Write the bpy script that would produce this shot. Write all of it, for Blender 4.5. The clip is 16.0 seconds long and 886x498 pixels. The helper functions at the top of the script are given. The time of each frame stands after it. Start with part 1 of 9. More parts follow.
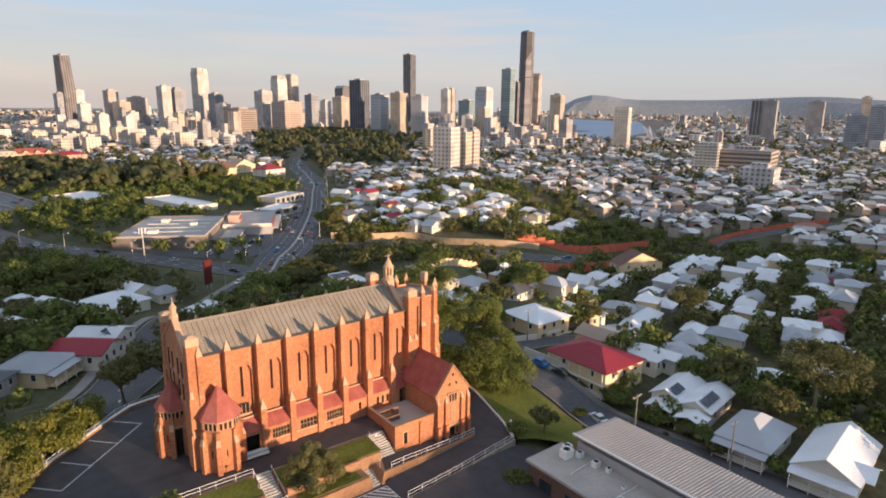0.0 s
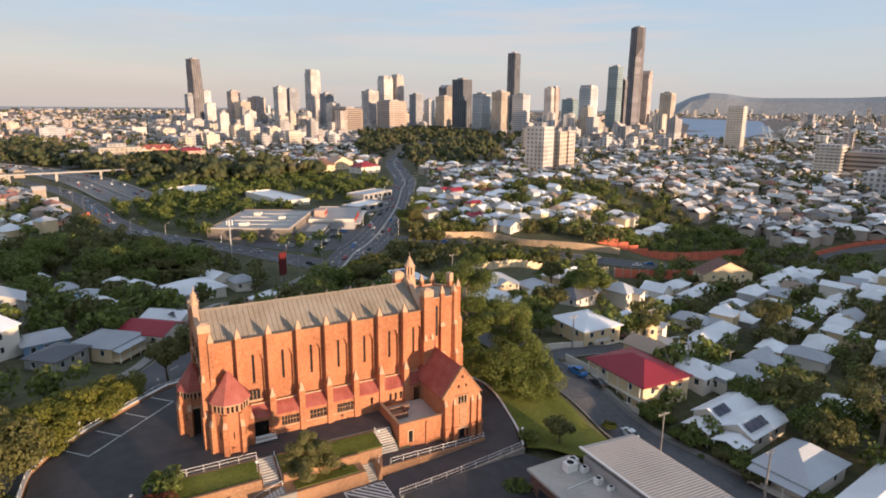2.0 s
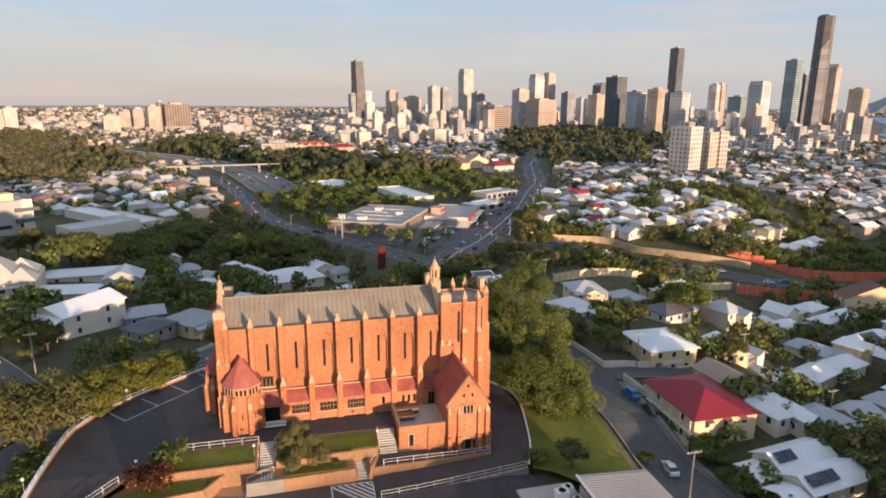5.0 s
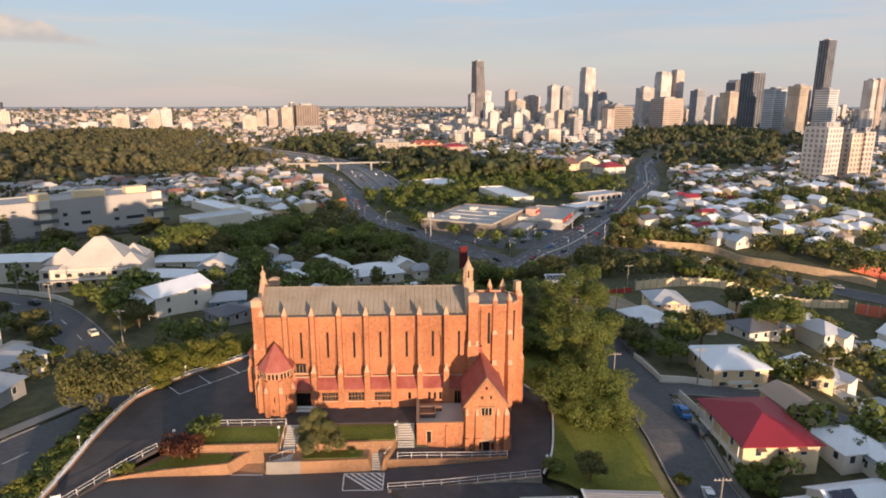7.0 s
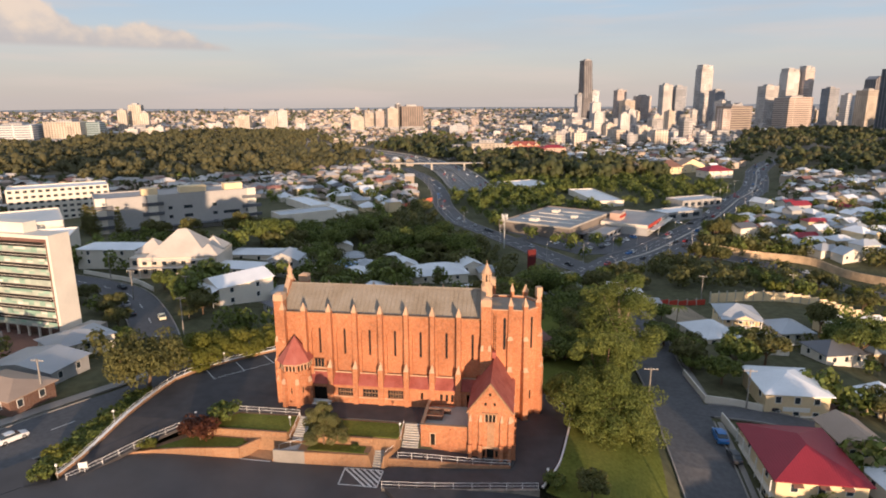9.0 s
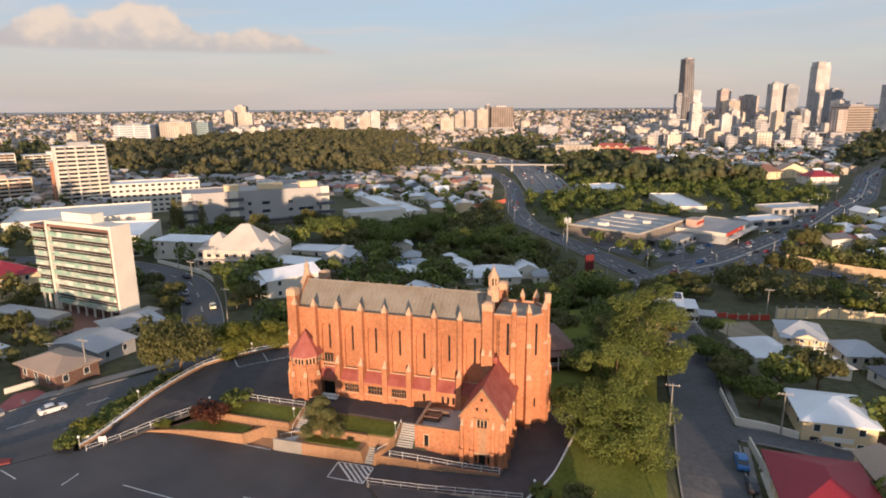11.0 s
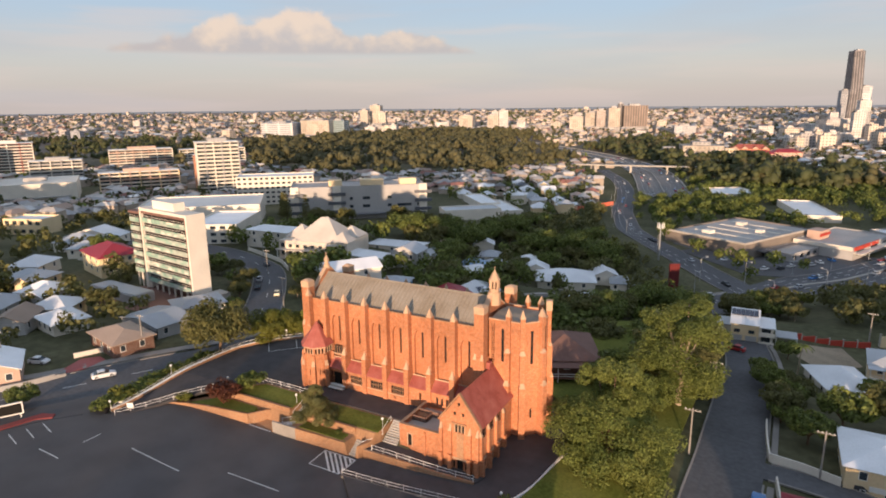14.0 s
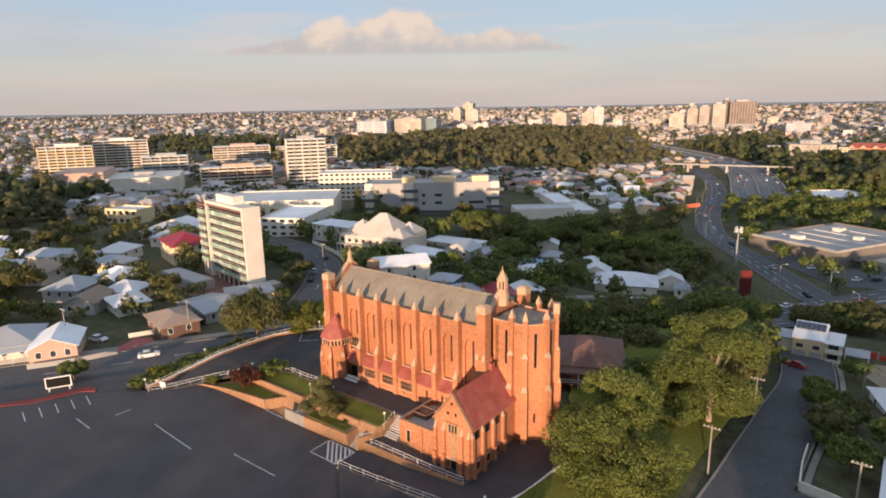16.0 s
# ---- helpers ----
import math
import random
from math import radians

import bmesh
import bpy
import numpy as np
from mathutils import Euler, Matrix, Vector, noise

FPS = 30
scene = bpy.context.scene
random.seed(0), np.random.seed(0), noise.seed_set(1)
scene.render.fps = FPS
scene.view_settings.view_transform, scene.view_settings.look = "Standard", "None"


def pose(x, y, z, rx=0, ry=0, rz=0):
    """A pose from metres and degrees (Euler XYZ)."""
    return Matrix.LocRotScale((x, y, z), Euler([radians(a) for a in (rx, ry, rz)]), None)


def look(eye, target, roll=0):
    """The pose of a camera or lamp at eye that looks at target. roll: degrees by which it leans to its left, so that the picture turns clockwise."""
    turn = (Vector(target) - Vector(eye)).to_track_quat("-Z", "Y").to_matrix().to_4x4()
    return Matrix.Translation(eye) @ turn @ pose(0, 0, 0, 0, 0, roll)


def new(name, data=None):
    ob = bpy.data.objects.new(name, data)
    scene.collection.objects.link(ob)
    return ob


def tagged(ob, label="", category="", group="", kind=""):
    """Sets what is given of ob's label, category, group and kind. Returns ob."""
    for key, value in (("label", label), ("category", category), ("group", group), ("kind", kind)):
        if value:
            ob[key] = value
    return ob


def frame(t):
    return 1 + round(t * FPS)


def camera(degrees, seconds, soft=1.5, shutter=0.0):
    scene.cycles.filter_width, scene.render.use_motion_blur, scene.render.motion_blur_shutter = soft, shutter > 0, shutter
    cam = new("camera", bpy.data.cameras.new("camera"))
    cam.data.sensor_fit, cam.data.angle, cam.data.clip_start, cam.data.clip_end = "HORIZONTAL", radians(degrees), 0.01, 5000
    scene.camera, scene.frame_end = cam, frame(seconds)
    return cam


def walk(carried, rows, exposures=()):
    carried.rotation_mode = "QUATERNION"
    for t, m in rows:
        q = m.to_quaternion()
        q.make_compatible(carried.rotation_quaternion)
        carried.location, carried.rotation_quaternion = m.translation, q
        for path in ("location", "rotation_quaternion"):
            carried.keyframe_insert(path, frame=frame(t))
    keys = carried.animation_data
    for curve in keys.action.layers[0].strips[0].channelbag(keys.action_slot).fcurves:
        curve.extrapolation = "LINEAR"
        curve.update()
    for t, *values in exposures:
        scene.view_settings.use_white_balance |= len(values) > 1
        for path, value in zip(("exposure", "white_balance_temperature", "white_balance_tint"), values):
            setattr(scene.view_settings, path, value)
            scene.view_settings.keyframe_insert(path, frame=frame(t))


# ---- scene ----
cam = camera(71.9, 16.0, 1.9)
PATH = [
    (0, (-38.557, -81.147, 48.122), (-37.364, -79.605, 47.673), 0.6),
    (0.5, (-35.27, -82.681, 48.08), (-34.146, -81.089, 47.629), 0.5),
    (1, (-32.188, -84.427, 48.055), (-31.137, -82.787, 47.603), 0.4),
    (1.5, (-29.456, -86.716, 48.348), (-28.473, -85.034, 47.895), 0.6),
    (2, (-26.426, -88.632, 48.521), (-25.514, -86.911, 48.066), 0.5),
    (2.5, (-23.025, -89.624, 48.543), (-22.18, -87.87, 48.087), 0.6),
    (3, (-19.722, -91.281, 48.788), (-18.941, -89.497, 48.331), 0.5),
    (3.5, (-16.531, -92.893, 49.163), (-15.821, -91.08, 48.705), 0.7),
    (4, (-12.751, -93.311, 48.976), (-12.123, -91.469, 48.516), 0.6),
    (6.5, (5.442, -96.69, 49.483), (5.618, -94.753, 49.018), 0.1),
    (7, (9.145, -96.988, 49.432), (9.221, -95.044, 48.967), -0.0),
    (7.5, (12.803, -96.53, 49.389), (12.782, -94.584, 48.926), -0.1),
    (8, (16.427, -96.872, 49.621), (16.32, -94.93, 49.159), -0.1),
    (8.5, (20.211, -96.413, 49.597), (20.025, -94.476, 49.134), -0.2),
    (9, (24.025, -95.752, 49.549), (23.762, -93.824, 49.087), -0.3),
    (11.5, (41.613, -91.273, 49.652), (40.996, -89.427, 49.192), -0.4),
    (12, (45.09, -89.86, 49.87), (44.413, -88.036, 49.407), -0.4),
    (12.5, (48.503, -88.48, 49.838), (47.764, -86.68, 49.377), -0.5),
    (13, (51.872, -86.787, 49.768), (51.064, -85.016, 49.308), -0.5),
    (13.5, (55.076, -85.138, 49.568), (54.198, -83.4, 49.109), -0.6),
    (14, (58.01, -83.2, 49.403), (57.066, -81.497, 48.945), -0.6),
    (14.5, (60.986, -81.286, 49.397), (59.979, -79.62, 48.938), -0.8),
    (15, (63.728, -79.208, 49.203), (62.66, -77.581, 48.744), -0.7),
    (15.5, (66.551, -76.967, 49.171), (65.419, -75.384, 48.71), -0.9),
    (16, (69.506, -74.655, 48.924), (68.307, -73.122, 48.464), -1.0),
]
walk(cam, [(t, look(e, a, r)) for t, e, a, r in PATH],
     [(0, 0.97, 6500, 12), (3, 0.95, 6500, 12), (6.5, 0.87, 6500, 12), (9, 0.84, 6500, 12), (16, 0.85, 6500, 12)])

# ---- world and sun ----
SUN_AZ, SUN_EL = 20.0, 4.0   # degrees: from -y towards +x, and above the horizon
to_sun = Vector((math.sin(radians(SUN_AZ)) * math.cos(radians(SUN_EL)),
                 -math.cos(radians(SUN_AZ)) * math.cos(radians(SUN_EL)), math.sin(radians(SUN_EL))))
world = bpy.data.worlds.new("sky")
scene.world = world
world.use_nodes = True
wn = world.node_tree
sky = wn.nodes.new("ShaderNodeTexSky")
sky.sky_type = "NISHITA"
sky.sun_disc = False
sky.sun_elevation = radians(SUN_EL)
sky.sun_rotation = math.atan2(to_sun.x, to_sun.y)
sky.altitude, sky.air_density, sky.dust_density, sky.ozone_density = 80, 1.0, 1.0, 2.0


def wmath(op, a, b=0.0, c=None):
    """One step of arithmetic in the sky's nodes; plain numbers or sockets."""
    k = wn.nodes.new("ShaderNodeMath")
    k.operation = op
    for i, v in enumerate((a, b) if c is None else (a, b, c)):
        if isinstance(v, (int, float)):
            k.inputs[i].default_value = v
        else:
            wn.links.new(v, k.inputs[i])
    return k.outputs[0]


def wstep(v, lo, hi):
    k = wn.nodes.new("ShaderNodeMapRange")
    k.interpolation_type = "SMOOTHSTEP"
    k.inputs["From Min"].default_value, k.inputs["From Max"].default_value = lo, hi
    wn.links.new(v, k.inputs["Value"])
    return k.outputs[0]


def wmix(f, a, b):
    k = wn.nodes.new("ShaderNodeMix")
    k.data_type = "RGBA"
    for i, v in ((0, f), (6, a), (7, b)):
        if isinstance(v, (int, float)):
            k.inputs[i].default_value = v
        elif isinstance(v, tuple):
            k.inputs[i].default_value = (*v, 1)
        else:
            wn.links.new(v, k.inputs[i])
    return k.outputs[2]


def wnoise(vec, sx, sz, detail=4):
    mp, k = wn.nodes.new("ShaderNodeMapping"), wn.nodes.new("ShaderNodeTexNoise")
    mp.inputs["Scale"].default_value = (sx, sx, sz)
    k.inputs["Scale"].default_value, k.inputs["Detail"].default_value = 1.0, detail
    wn.links.new(vec, mp.inputs["Vector"])
    wn.links.new(mp.outputs[0], k.inputs["Vector"])
    return k.outputs["Fac"]


# a thin bright veil of high haze over the clear sky, with faint streaks and one bank of evening cloud
wdir = wn.nodes.new("ShaderNodeTexCoord").outputs["Generated"]
wsep = wn.nodes.new("ShaderNodeSeparateXYZ")
wn.links.new(wdir, wsep.inputs[0])
up = wsep.outputs[2]
elev = wmath("MULTIPLY", wmath("ARCSINE", up), 57.2958)
azim = wmath("MULTIPLY", wmath("ARCTAN2", wsep.outputs[0], wsep.outputs[1]), 57.2958)
side = wstep(azim, 5.0, 55.0)
veil = wmix(wstep(up, 0.0, 0.07), wmix(side, (2.50, 2.24, 2.14), (2.36, 2.34, 2.38)), wmix(side, (2.54, 2.47, 2.42), (2.34, 2.50, 2.66)))
veil = wmix(wstep(up, 0.05, 0.15), veil, (1.92, 2.42, 3.0))
veil = wmix(wstep(up, 0.2, 0.9), veil, (1.7, 2.2, 2.9))
streak = wmath("MULTIPLY", wstep(wnoise(wdir, 3.0, 34.0), 0.47, 0.68), 0.5)
veil = wmix(streak, veil, (2.95, 2.52, 2.42))
grey = wmath("MULTIPLY", wstep(wnoise(wdir, 2.2, 16.0), 0.46, 0.68), 0.5)
veil = wmix(grey, veil, (2.15, 2.2, 2.4))
puff = wnoise(wdir, 26.0, 34.0, 6)


def hump(at, width, height):
    d = wmath("DIVIDE", wmath("ADD", azim, -at), width)
    return wmath("MULTIPLY", wmath("EXPONENT", wmath("MULTIPLY", wmath("MULTIPLY", d, d), -1.0)), height)


top = wmath("ADD", wmath("ADD", hump(-40.5, 3.4, 4.0), hump(-47.5, 5.2, 3.0)), wmath("ADD", hump(-32.0, 4.6, 2.6), hump(-54.0, 3.0, 0.8)))
top = wmath("ADD", wmath("ADD", top, 4.25), wmath("MULTIPLY", wmath("ADD", puff, -0.5), 2.6))
bank = wmath("MULTIPLY", wstep(elev, 4.25, 4.75), wstep(wmath("SUBTRACT", top, elev), 0.0, 0.7))
lit = wmath("ADD", wmath("MULTIPLY", wmath("ADD", elev, -4.4), 0.36), wmath("MULTIPLY", wmath("ADD", puff, -0.5), 2.2))
cloud = wmix(wstep(lit, 0.0, 1.1), (2.25, 1.98, 2.05), (3.75, 2.85, 2.25))
veil = wmix(wmath("MULTIPLY", bank, 0.92), veil, cloud)
wn.nodes["Background"].inputs["Strength"].default_value = 0.139
wn.links.new(wmix(0.86, sky.outputs[0], veil), wn.nodes["Background"].inputs["Color"])
sun = new("sun", bpy.data.lights.new("sun", "SUN"))
sun.data.energy, sun.data.angle, sun.data.color = 4.0, radians(0.9), (1.0, 0.70, 0.46)
sun.matrix_world = look((0, -200, 200), Vector((0, -200, 200)) - to_sun)

# ---- materials ----
def mat(name, color, rough=0.8, vary=0.25, scale=1.2, fine=9.0, bump=0.0, metal=0.0, piece=0.0, spec=0.3, tint=None):
    """A procedural surface: base colour with stains at two scales, grain relief and a tone per piece."""
    m = bpy.data.materials.new(name)
    m.use_nodes = True
    n, l = m.node_tree.nodes, m.node_tree.links
    b = n["Principled BSDF"]
    b.inputs["Roughness"].default_value, b.inputs["Metallic"].default_value = rough, metal
    b.inputs["Specular IOR Level"].default_value = spec
    tc = n.new("ShaderNodeTexCoord")
    big, small = n.new("ShaderNodeTexNoise"), n.new("ShaderNodeTexNoise")
    big.inputs["Scale"].default_value, small.inputs["Scale"].default_value = scale * 0.25, fine
    big.inputs["Detail"].default_value, small.inputs["Detail"].default_value = 4, 3
    geo = n.new("ShaderNodeNewGeometry")
    l.new(geo.outputs["Position"], big.inputs["Vector"])
    l.new(geo.outputs["Position"], small.inputs["Vector"])
    mix = n.new("ShaderNodeMath"); mix.operation = "ADD"
    l.new(big.outputs["Fac"], mix.inputs[0]); l.new(small.outputs["Fac"], mix.inputs[1])
    ramp = n.new("ShaderNodeMapRange")
    ramp.inputs["From Min"].default_value, ramp.inputs["From Max"].default_value = 0.65, 1.35
    ramp.inputs["To Min"].default_value, ramp.inputs["To Max"].default_value = 1 - vary, 1 + vary
    l.new(mix.outputs[0], ramp.inputs["Value"])
    last = ramp.outputs[0]
    if piece:
        info = n.new("ShaderNodeObjectInfo") if piece > 0 else geo
        pr = n.new("ShaderNodeMapRange")
        pr.inputs["To Min"].default_value, pr.inputs["To Max"].default_value = 1 - abs(piece), 1 + abs(piece)
        l.new(info.outputs["Random" if piece > 0 else "Random Per Island"], pr.inputs["Value"])
        pm = n.new("ShaderNodeMath"); pm.operation = "MULTIPLY"
        l.new(last, pm.inputs[0]); l.new(pr.outputs[0], pm.inputs[1]); last = pm.outputs[0]
    col = n.new("ShaderNodeMix"); col.data_type = "RGBA"
    col.inputs[6].default_value, col.inputs[7].default_value = (*color, 1), (*(tint or color), 1)
    l.new(small.outputs["Fac"] if tint is None else big.outputs["Fac"], col.inputs[0])
    mul = n.new("ShaderNodeVectorMath"); mul.operation = "SCALE"
    l.new(col.outputs[2], mul.inputs[0]); l.new(last, mul.inputs["Scale"])
    l.new(mul.outputs[0], b.inputs["Base Color"])
    if bump:
        bp = n.new("ShaderNodeBump"); bp.inputs["Strength"].default_value = bump; bp.inputs["Distance"].default_value = 0.05
        l.new(small.outputs["Fac"], bp.inputs["Height"]); l.new(bp.outputs[0], b.inputs["Normal"])
    return m


def brick_mat(name, c1, c2, mortar, rough=0.85, w=0.23, h=0.076, stain=0.3):
    m = mat(name, c1, rough, stain, 0.5, 3.0)
    n, l = m.node_tree.nodes, m.node_tree.links
    geo = n.new("ShaderNodeNewGeometry")
    sep, add, com = n.new("ShaderNodeSeparateXYZ"), n.new("ShaderNodeMath"), n.new("ShaderNodeCombineXYZ")
    l.new(geo.outputs["Position"], sep.inputs[0])
    l.new(sep.outputs[0], add.inputs[0]); l.new(sep.outputs[1], add.inputs[1])
    l.new(add.outputs[0], com.inputs[0]); l.new(sep.outputs[2], com.inputs[1])
    br = n.new("ShaderNodeTexBrick")
    br.inputs["Color1"].default_value, br.inputs["Color2"].default_value, br.inputs["Mortar"].default_value = (*c1, 1), (*c2, 1), (*mortar, 1)
    br.inputs["Scale"].default_value, br.inputs["Brick Width"].default_value, br.inputs["Row Height"].default_value = 1, w, h
    br.inputs["Mortar Size"].default_value = 0.008
    l.new(com.outputs[0], br.inputs["Vector"])
    mx = [k for k in n if k.bl_idname == "ShaderNodeMix"][0]
    l.new(br.outputs["Color"], mx.inputs[6]); l.new(br.outputs["Color"], mx.inputs[7])
    return m


def stripe_mat(name, color, pitch, depth=0.3, axis="XY", rough=0.45, metal=0.0, vary=0.15, piece=0.0):
    """Sheeting with ribs: a wave of real pitch drives a bump and a slight tone."""
    m = mat(name, color, rough, vary, 0.6, 5.0, metal=metal, piece=piece)
    n, l = m.node_tree.nodes, m.node_tree.links
    tc = n.new("ShaderNodeTexCoord")
    wv = n.new("ShaderNodeTexWave")
    wv.bands_direction = axis[0]
    wv.inputs["Scale"].default_value = 0.314 / pitch
    l.new(tc.outputs["Object"], wv.inputs["Vector"])
    bp = n.new("ShaderNodeBump"); bp.inputs["Strength"].default_value = depth; bp.inputs["Distance"].default_value = 0.06
    l.new(wv.outputs["Fac"], bp.inputs["Height"]); l.new(bp.outputs[0], n["Principled BSDF"].inputs["Normal"])
    return m


def facade_mat(name, wall, glass, floor=3.4, bay=3.0, fill=0.6, rough=0.35, part=0.6):
    """Far towers: storeys and bays of glazing between spandrels, at real size."""
    m = mat(name, wall, 0.7, 0.15, 0.1, 0.6, piece=0.15)
    n, l = m.node_tree.nodes, m.node_tree.links
    b = n["Principled BSDF"]
    tc = n.new("ShaderNodeTexCoord")
    sep = n.new("ShaderNodeSeparateXYZ")
    l.new(tc.outputs["Object"], sep.inputs[0])
    def cell(src, size, share):
        d = n.new("ShaderNodeMath"); d.operation = "DIVIDE"; d.inputs[1].default_value = size
        f = n.new("ShaderNodeMath"); f.operation = "FRACT"
        c = n.new("ShaderNodeMath"); c.operation = "LESS_THAN"; c.inputs[1].default_value = share
        l.new(src, d.inputs[0]); l.new(d.outputs[0], f.inputs[0]); l.new(f.outputs[0], c.inputs[0])
        return c.outputs[0]
    s = n.new("ShaderNodeMath"); l.new(sep.outputs[0], s.inputs[0]); l.new(sep.outputs[1], s.inputs[1])
    k = n.new("ShaderNodeMath"); k.operation = "MULTIPLY"
    l.new(cell(sep.outputs[2], floor, fill), k.inputs[0]); l.new(cell(s.outputs[0], bay, part), k.inputs[1])
    geo = n.new("ShaderNodeNewGeometry"); sn = n.new("ShaderNodeSeparateXYZ"); l.new(geo.outputs["Normal"], sn.inputs[0])
    lt = n.new("ShaderNodeMath"); lt.operation = "LESS_THAN"; lt.inputs[1].default_value = 0.5; l.new(sn.outputs[2], lt.inputs[0])
    k2 = n.new("ShaderNodeMath"); k2.operation = "MULTIPLY"; l.new(k.outputs[0], k2.inputs[0]); l.new(lt.outputs[0], k2.inputs[1])
    old = b.inputs["Base Color"].links[0].from_socket
    mx = n.new("ShaderNodeMix"); mx.data_type = "RGBA"
    l.new(k2.outputs[0], mx.inputs[0]); l.new(old, mx.inputs[6]); mx.inputs[7].default_value = (*glass, 1)
    cg = n.new("ShaderNodeCombineXYZ")
    for src, size, at in ((s.outputs[0], bay * 2.7, 0), (sep.outputs[2], floor * 4.0, 2)):
        dv, fl = n.new("ShaderNodeMath"), n.new("ShaderNodeMath")
        dv.operation, fl.operation, dv.inputs[1].default_value = "DIVIDE", "FLOOR", size
        l.new(src, dv.inputs[0]); l.new(dv.outputs[0], fl.inputs[0]); l.new(fl.outputs[0], cg.inputs[at])
    wh = n.new("ShaderNodeTexWhiteNoise")
    l.new(cg.outputs[0], wh.inputs["Vector"])
    tone = n.new("ShaderNodeMapRange"); tone.inputs["To Min"].default_value, tone.inputs["To Max"].default_value = 0.8, 1.18
    l.new(wh.outputs["Value"], tone.inputs["Value"])
    sc = n.new("ShaderNodeVectorMath"); sc.operation = "SCALE"
    l.new(mx.outputs[2], sc.inputs[0]); l.new(tone.outputs[0], sc.inputs["Scale"])
    l.new(sc.outputs[0], b.inputs["Base Color"])
    r = n.new("ShaderNodeMapRange"); r.inputs["To Min"].default_value, r.inputs["To Max"].default_value = 0.75, rough
    l.new(k2.outputs[0], r.inputs["Value"]); l.new(r.outputs[0], b.inputs["Roughness"])
    return m


def leaf_mat(name, c1, c2, each=0.35, big=0.5):
    m = mat(name, c1, 0.6, 0.2, big, 2.0, piece=-each, tint=c2, spec=0.25)
    n, l = m.node_tree.nodes, m.node_tree.links
    b = n["Principled BSDF"]
    tr = n.new("ShaderNodeBsdfTranslucent")
    l.new(b.inputs["Base Color"].links[0].from_socket, tr.inputs["Color"])
    ms = n.new("ShaderNodeMixShader"); ms.inputs[0].default_value = 0.35
    l.new(b.outputs[0], ms.inputs[1]); l.new(tr.outputs[0], ms.inputs[2])
    l.new(ms.outputs[0], n["Material Output"].inputs["Surface"])
    return m


BRICK = brick_mat("orange_brick", (0.47, 0.185, 0.082), (0.38, 0.135, 0.062), (0.42, 0.235, 0.15), stain=0.4)
BRICK2 = brick_mat("retaining_brick", (0.36, 0.19, 0.10), (0.30, 0.15, 0.08), (0.34, 0.24, 0.16))
BROWN_BRICK = brick_mat("brown_brick", (0.17, 0.085, 0.06), (0.12, 0.06, 0.045), (0.22, 0.17, 0.14))
STONE = mat("pale_dressing_stone", (0.50, 0.335, 0.225), 0.85, 0.22, 1.5, 8)
SLATE = mat("weathered_roof_sheet", (0.33, 0.265, 0.19), 0.75, 0.35, 1.2, 5, tint=(0.21, 0.195, 0.175))
REDTILE = mat("red_clay_tile", (0.36, 0.07, 0.05), 0.8, 0.35, 2.0, 6.0, bump=0.3, tint=(0.30, 0.12, 0.10))
GLASS = mat("dark_leaded_glass", (0.02, 0.02, 0.022), 0.25, 0.3, 1, 6, spec=0.5)
PANE = mat("window_glass", (0.035, 0.045, 0.055), 0.12, 0.3, 1, 1, spec=0.6)
DARK = mat("dark_opening", (0.012, 0.011, 0.01), 0.9, 0.2)
ASPHALT = mat("asphalt", (0.066, 0.061, 0.063), 0.8, 0.26, 0.14, 0.5, bump=0.1, spec=0.25)
WORN_ASPHALT = mat("worn_grey_asphalt", (0.100, 0.090, 0.089), 0.66, 0.24, 0.22, 0.16, spec=0.3, tint=(0.062, 0.058, 0.060))
FREEWAYMAT = mat("pale_freeway_concrete", (0.19, 0.18, 0.175), 0.8, 0.2, 0.1, 0.6, spec=0.25)
ROADMAT = mat("road_asphalt", (0.105, 0.104, 0.11), 0.8, 0.25, 0.3, 1.2, spec=0.25)
KERB = mat("weathered_kerb", (0.27, 0.25, 0.23), 0.85, 0.25, 0.8, 5)
PAINT = mat("worn_white_line", (0.62, 0.62, 0.60), 0.7, 0.25, 3, 12)
CONCRETE = mat("concrete", (0.40, 0.37, 0.33), 0.85, 0.25, 0.8, 5)
WHITE = mat("white_paint", (0.78, 0.76, 0.72), 0.5, 0.1, 1.5, 6)
RAILW = mat("white_rail_paint", (0.75, 0.74, 0.72), 0.45, 0.1, 2, 8)
GRASS = mat("lawn", (0.122, 0.155, 0.028), 0.95, 0.35, 0.7, 2.2, bump=0.4, tint=(0.14, 0.13, 0.035), spec=0.1)
GROUND = mat("dry_ground", (0.075, 0.085, 0.04), 0.95, 0.4, 0.12, 0.5, tint=(0.125, 0.11, 0.07), spec=0.1)
g_n, g_l = GROUND.node_tree.nodes, GROUND.node_tree.links
# from 500 to 1500 m out, the base colour blends to a paler tan
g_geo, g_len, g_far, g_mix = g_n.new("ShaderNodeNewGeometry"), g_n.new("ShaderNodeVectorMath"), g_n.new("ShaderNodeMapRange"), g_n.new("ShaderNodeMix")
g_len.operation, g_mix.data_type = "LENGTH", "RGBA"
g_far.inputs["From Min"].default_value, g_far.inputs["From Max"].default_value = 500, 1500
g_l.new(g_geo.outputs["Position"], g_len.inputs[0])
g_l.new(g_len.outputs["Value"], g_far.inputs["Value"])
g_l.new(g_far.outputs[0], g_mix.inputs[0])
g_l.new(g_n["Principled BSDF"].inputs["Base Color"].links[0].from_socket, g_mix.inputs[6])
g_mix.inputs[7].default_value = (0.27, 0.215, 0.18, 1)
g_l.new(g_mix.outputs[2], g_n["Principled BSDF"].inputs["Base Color"])
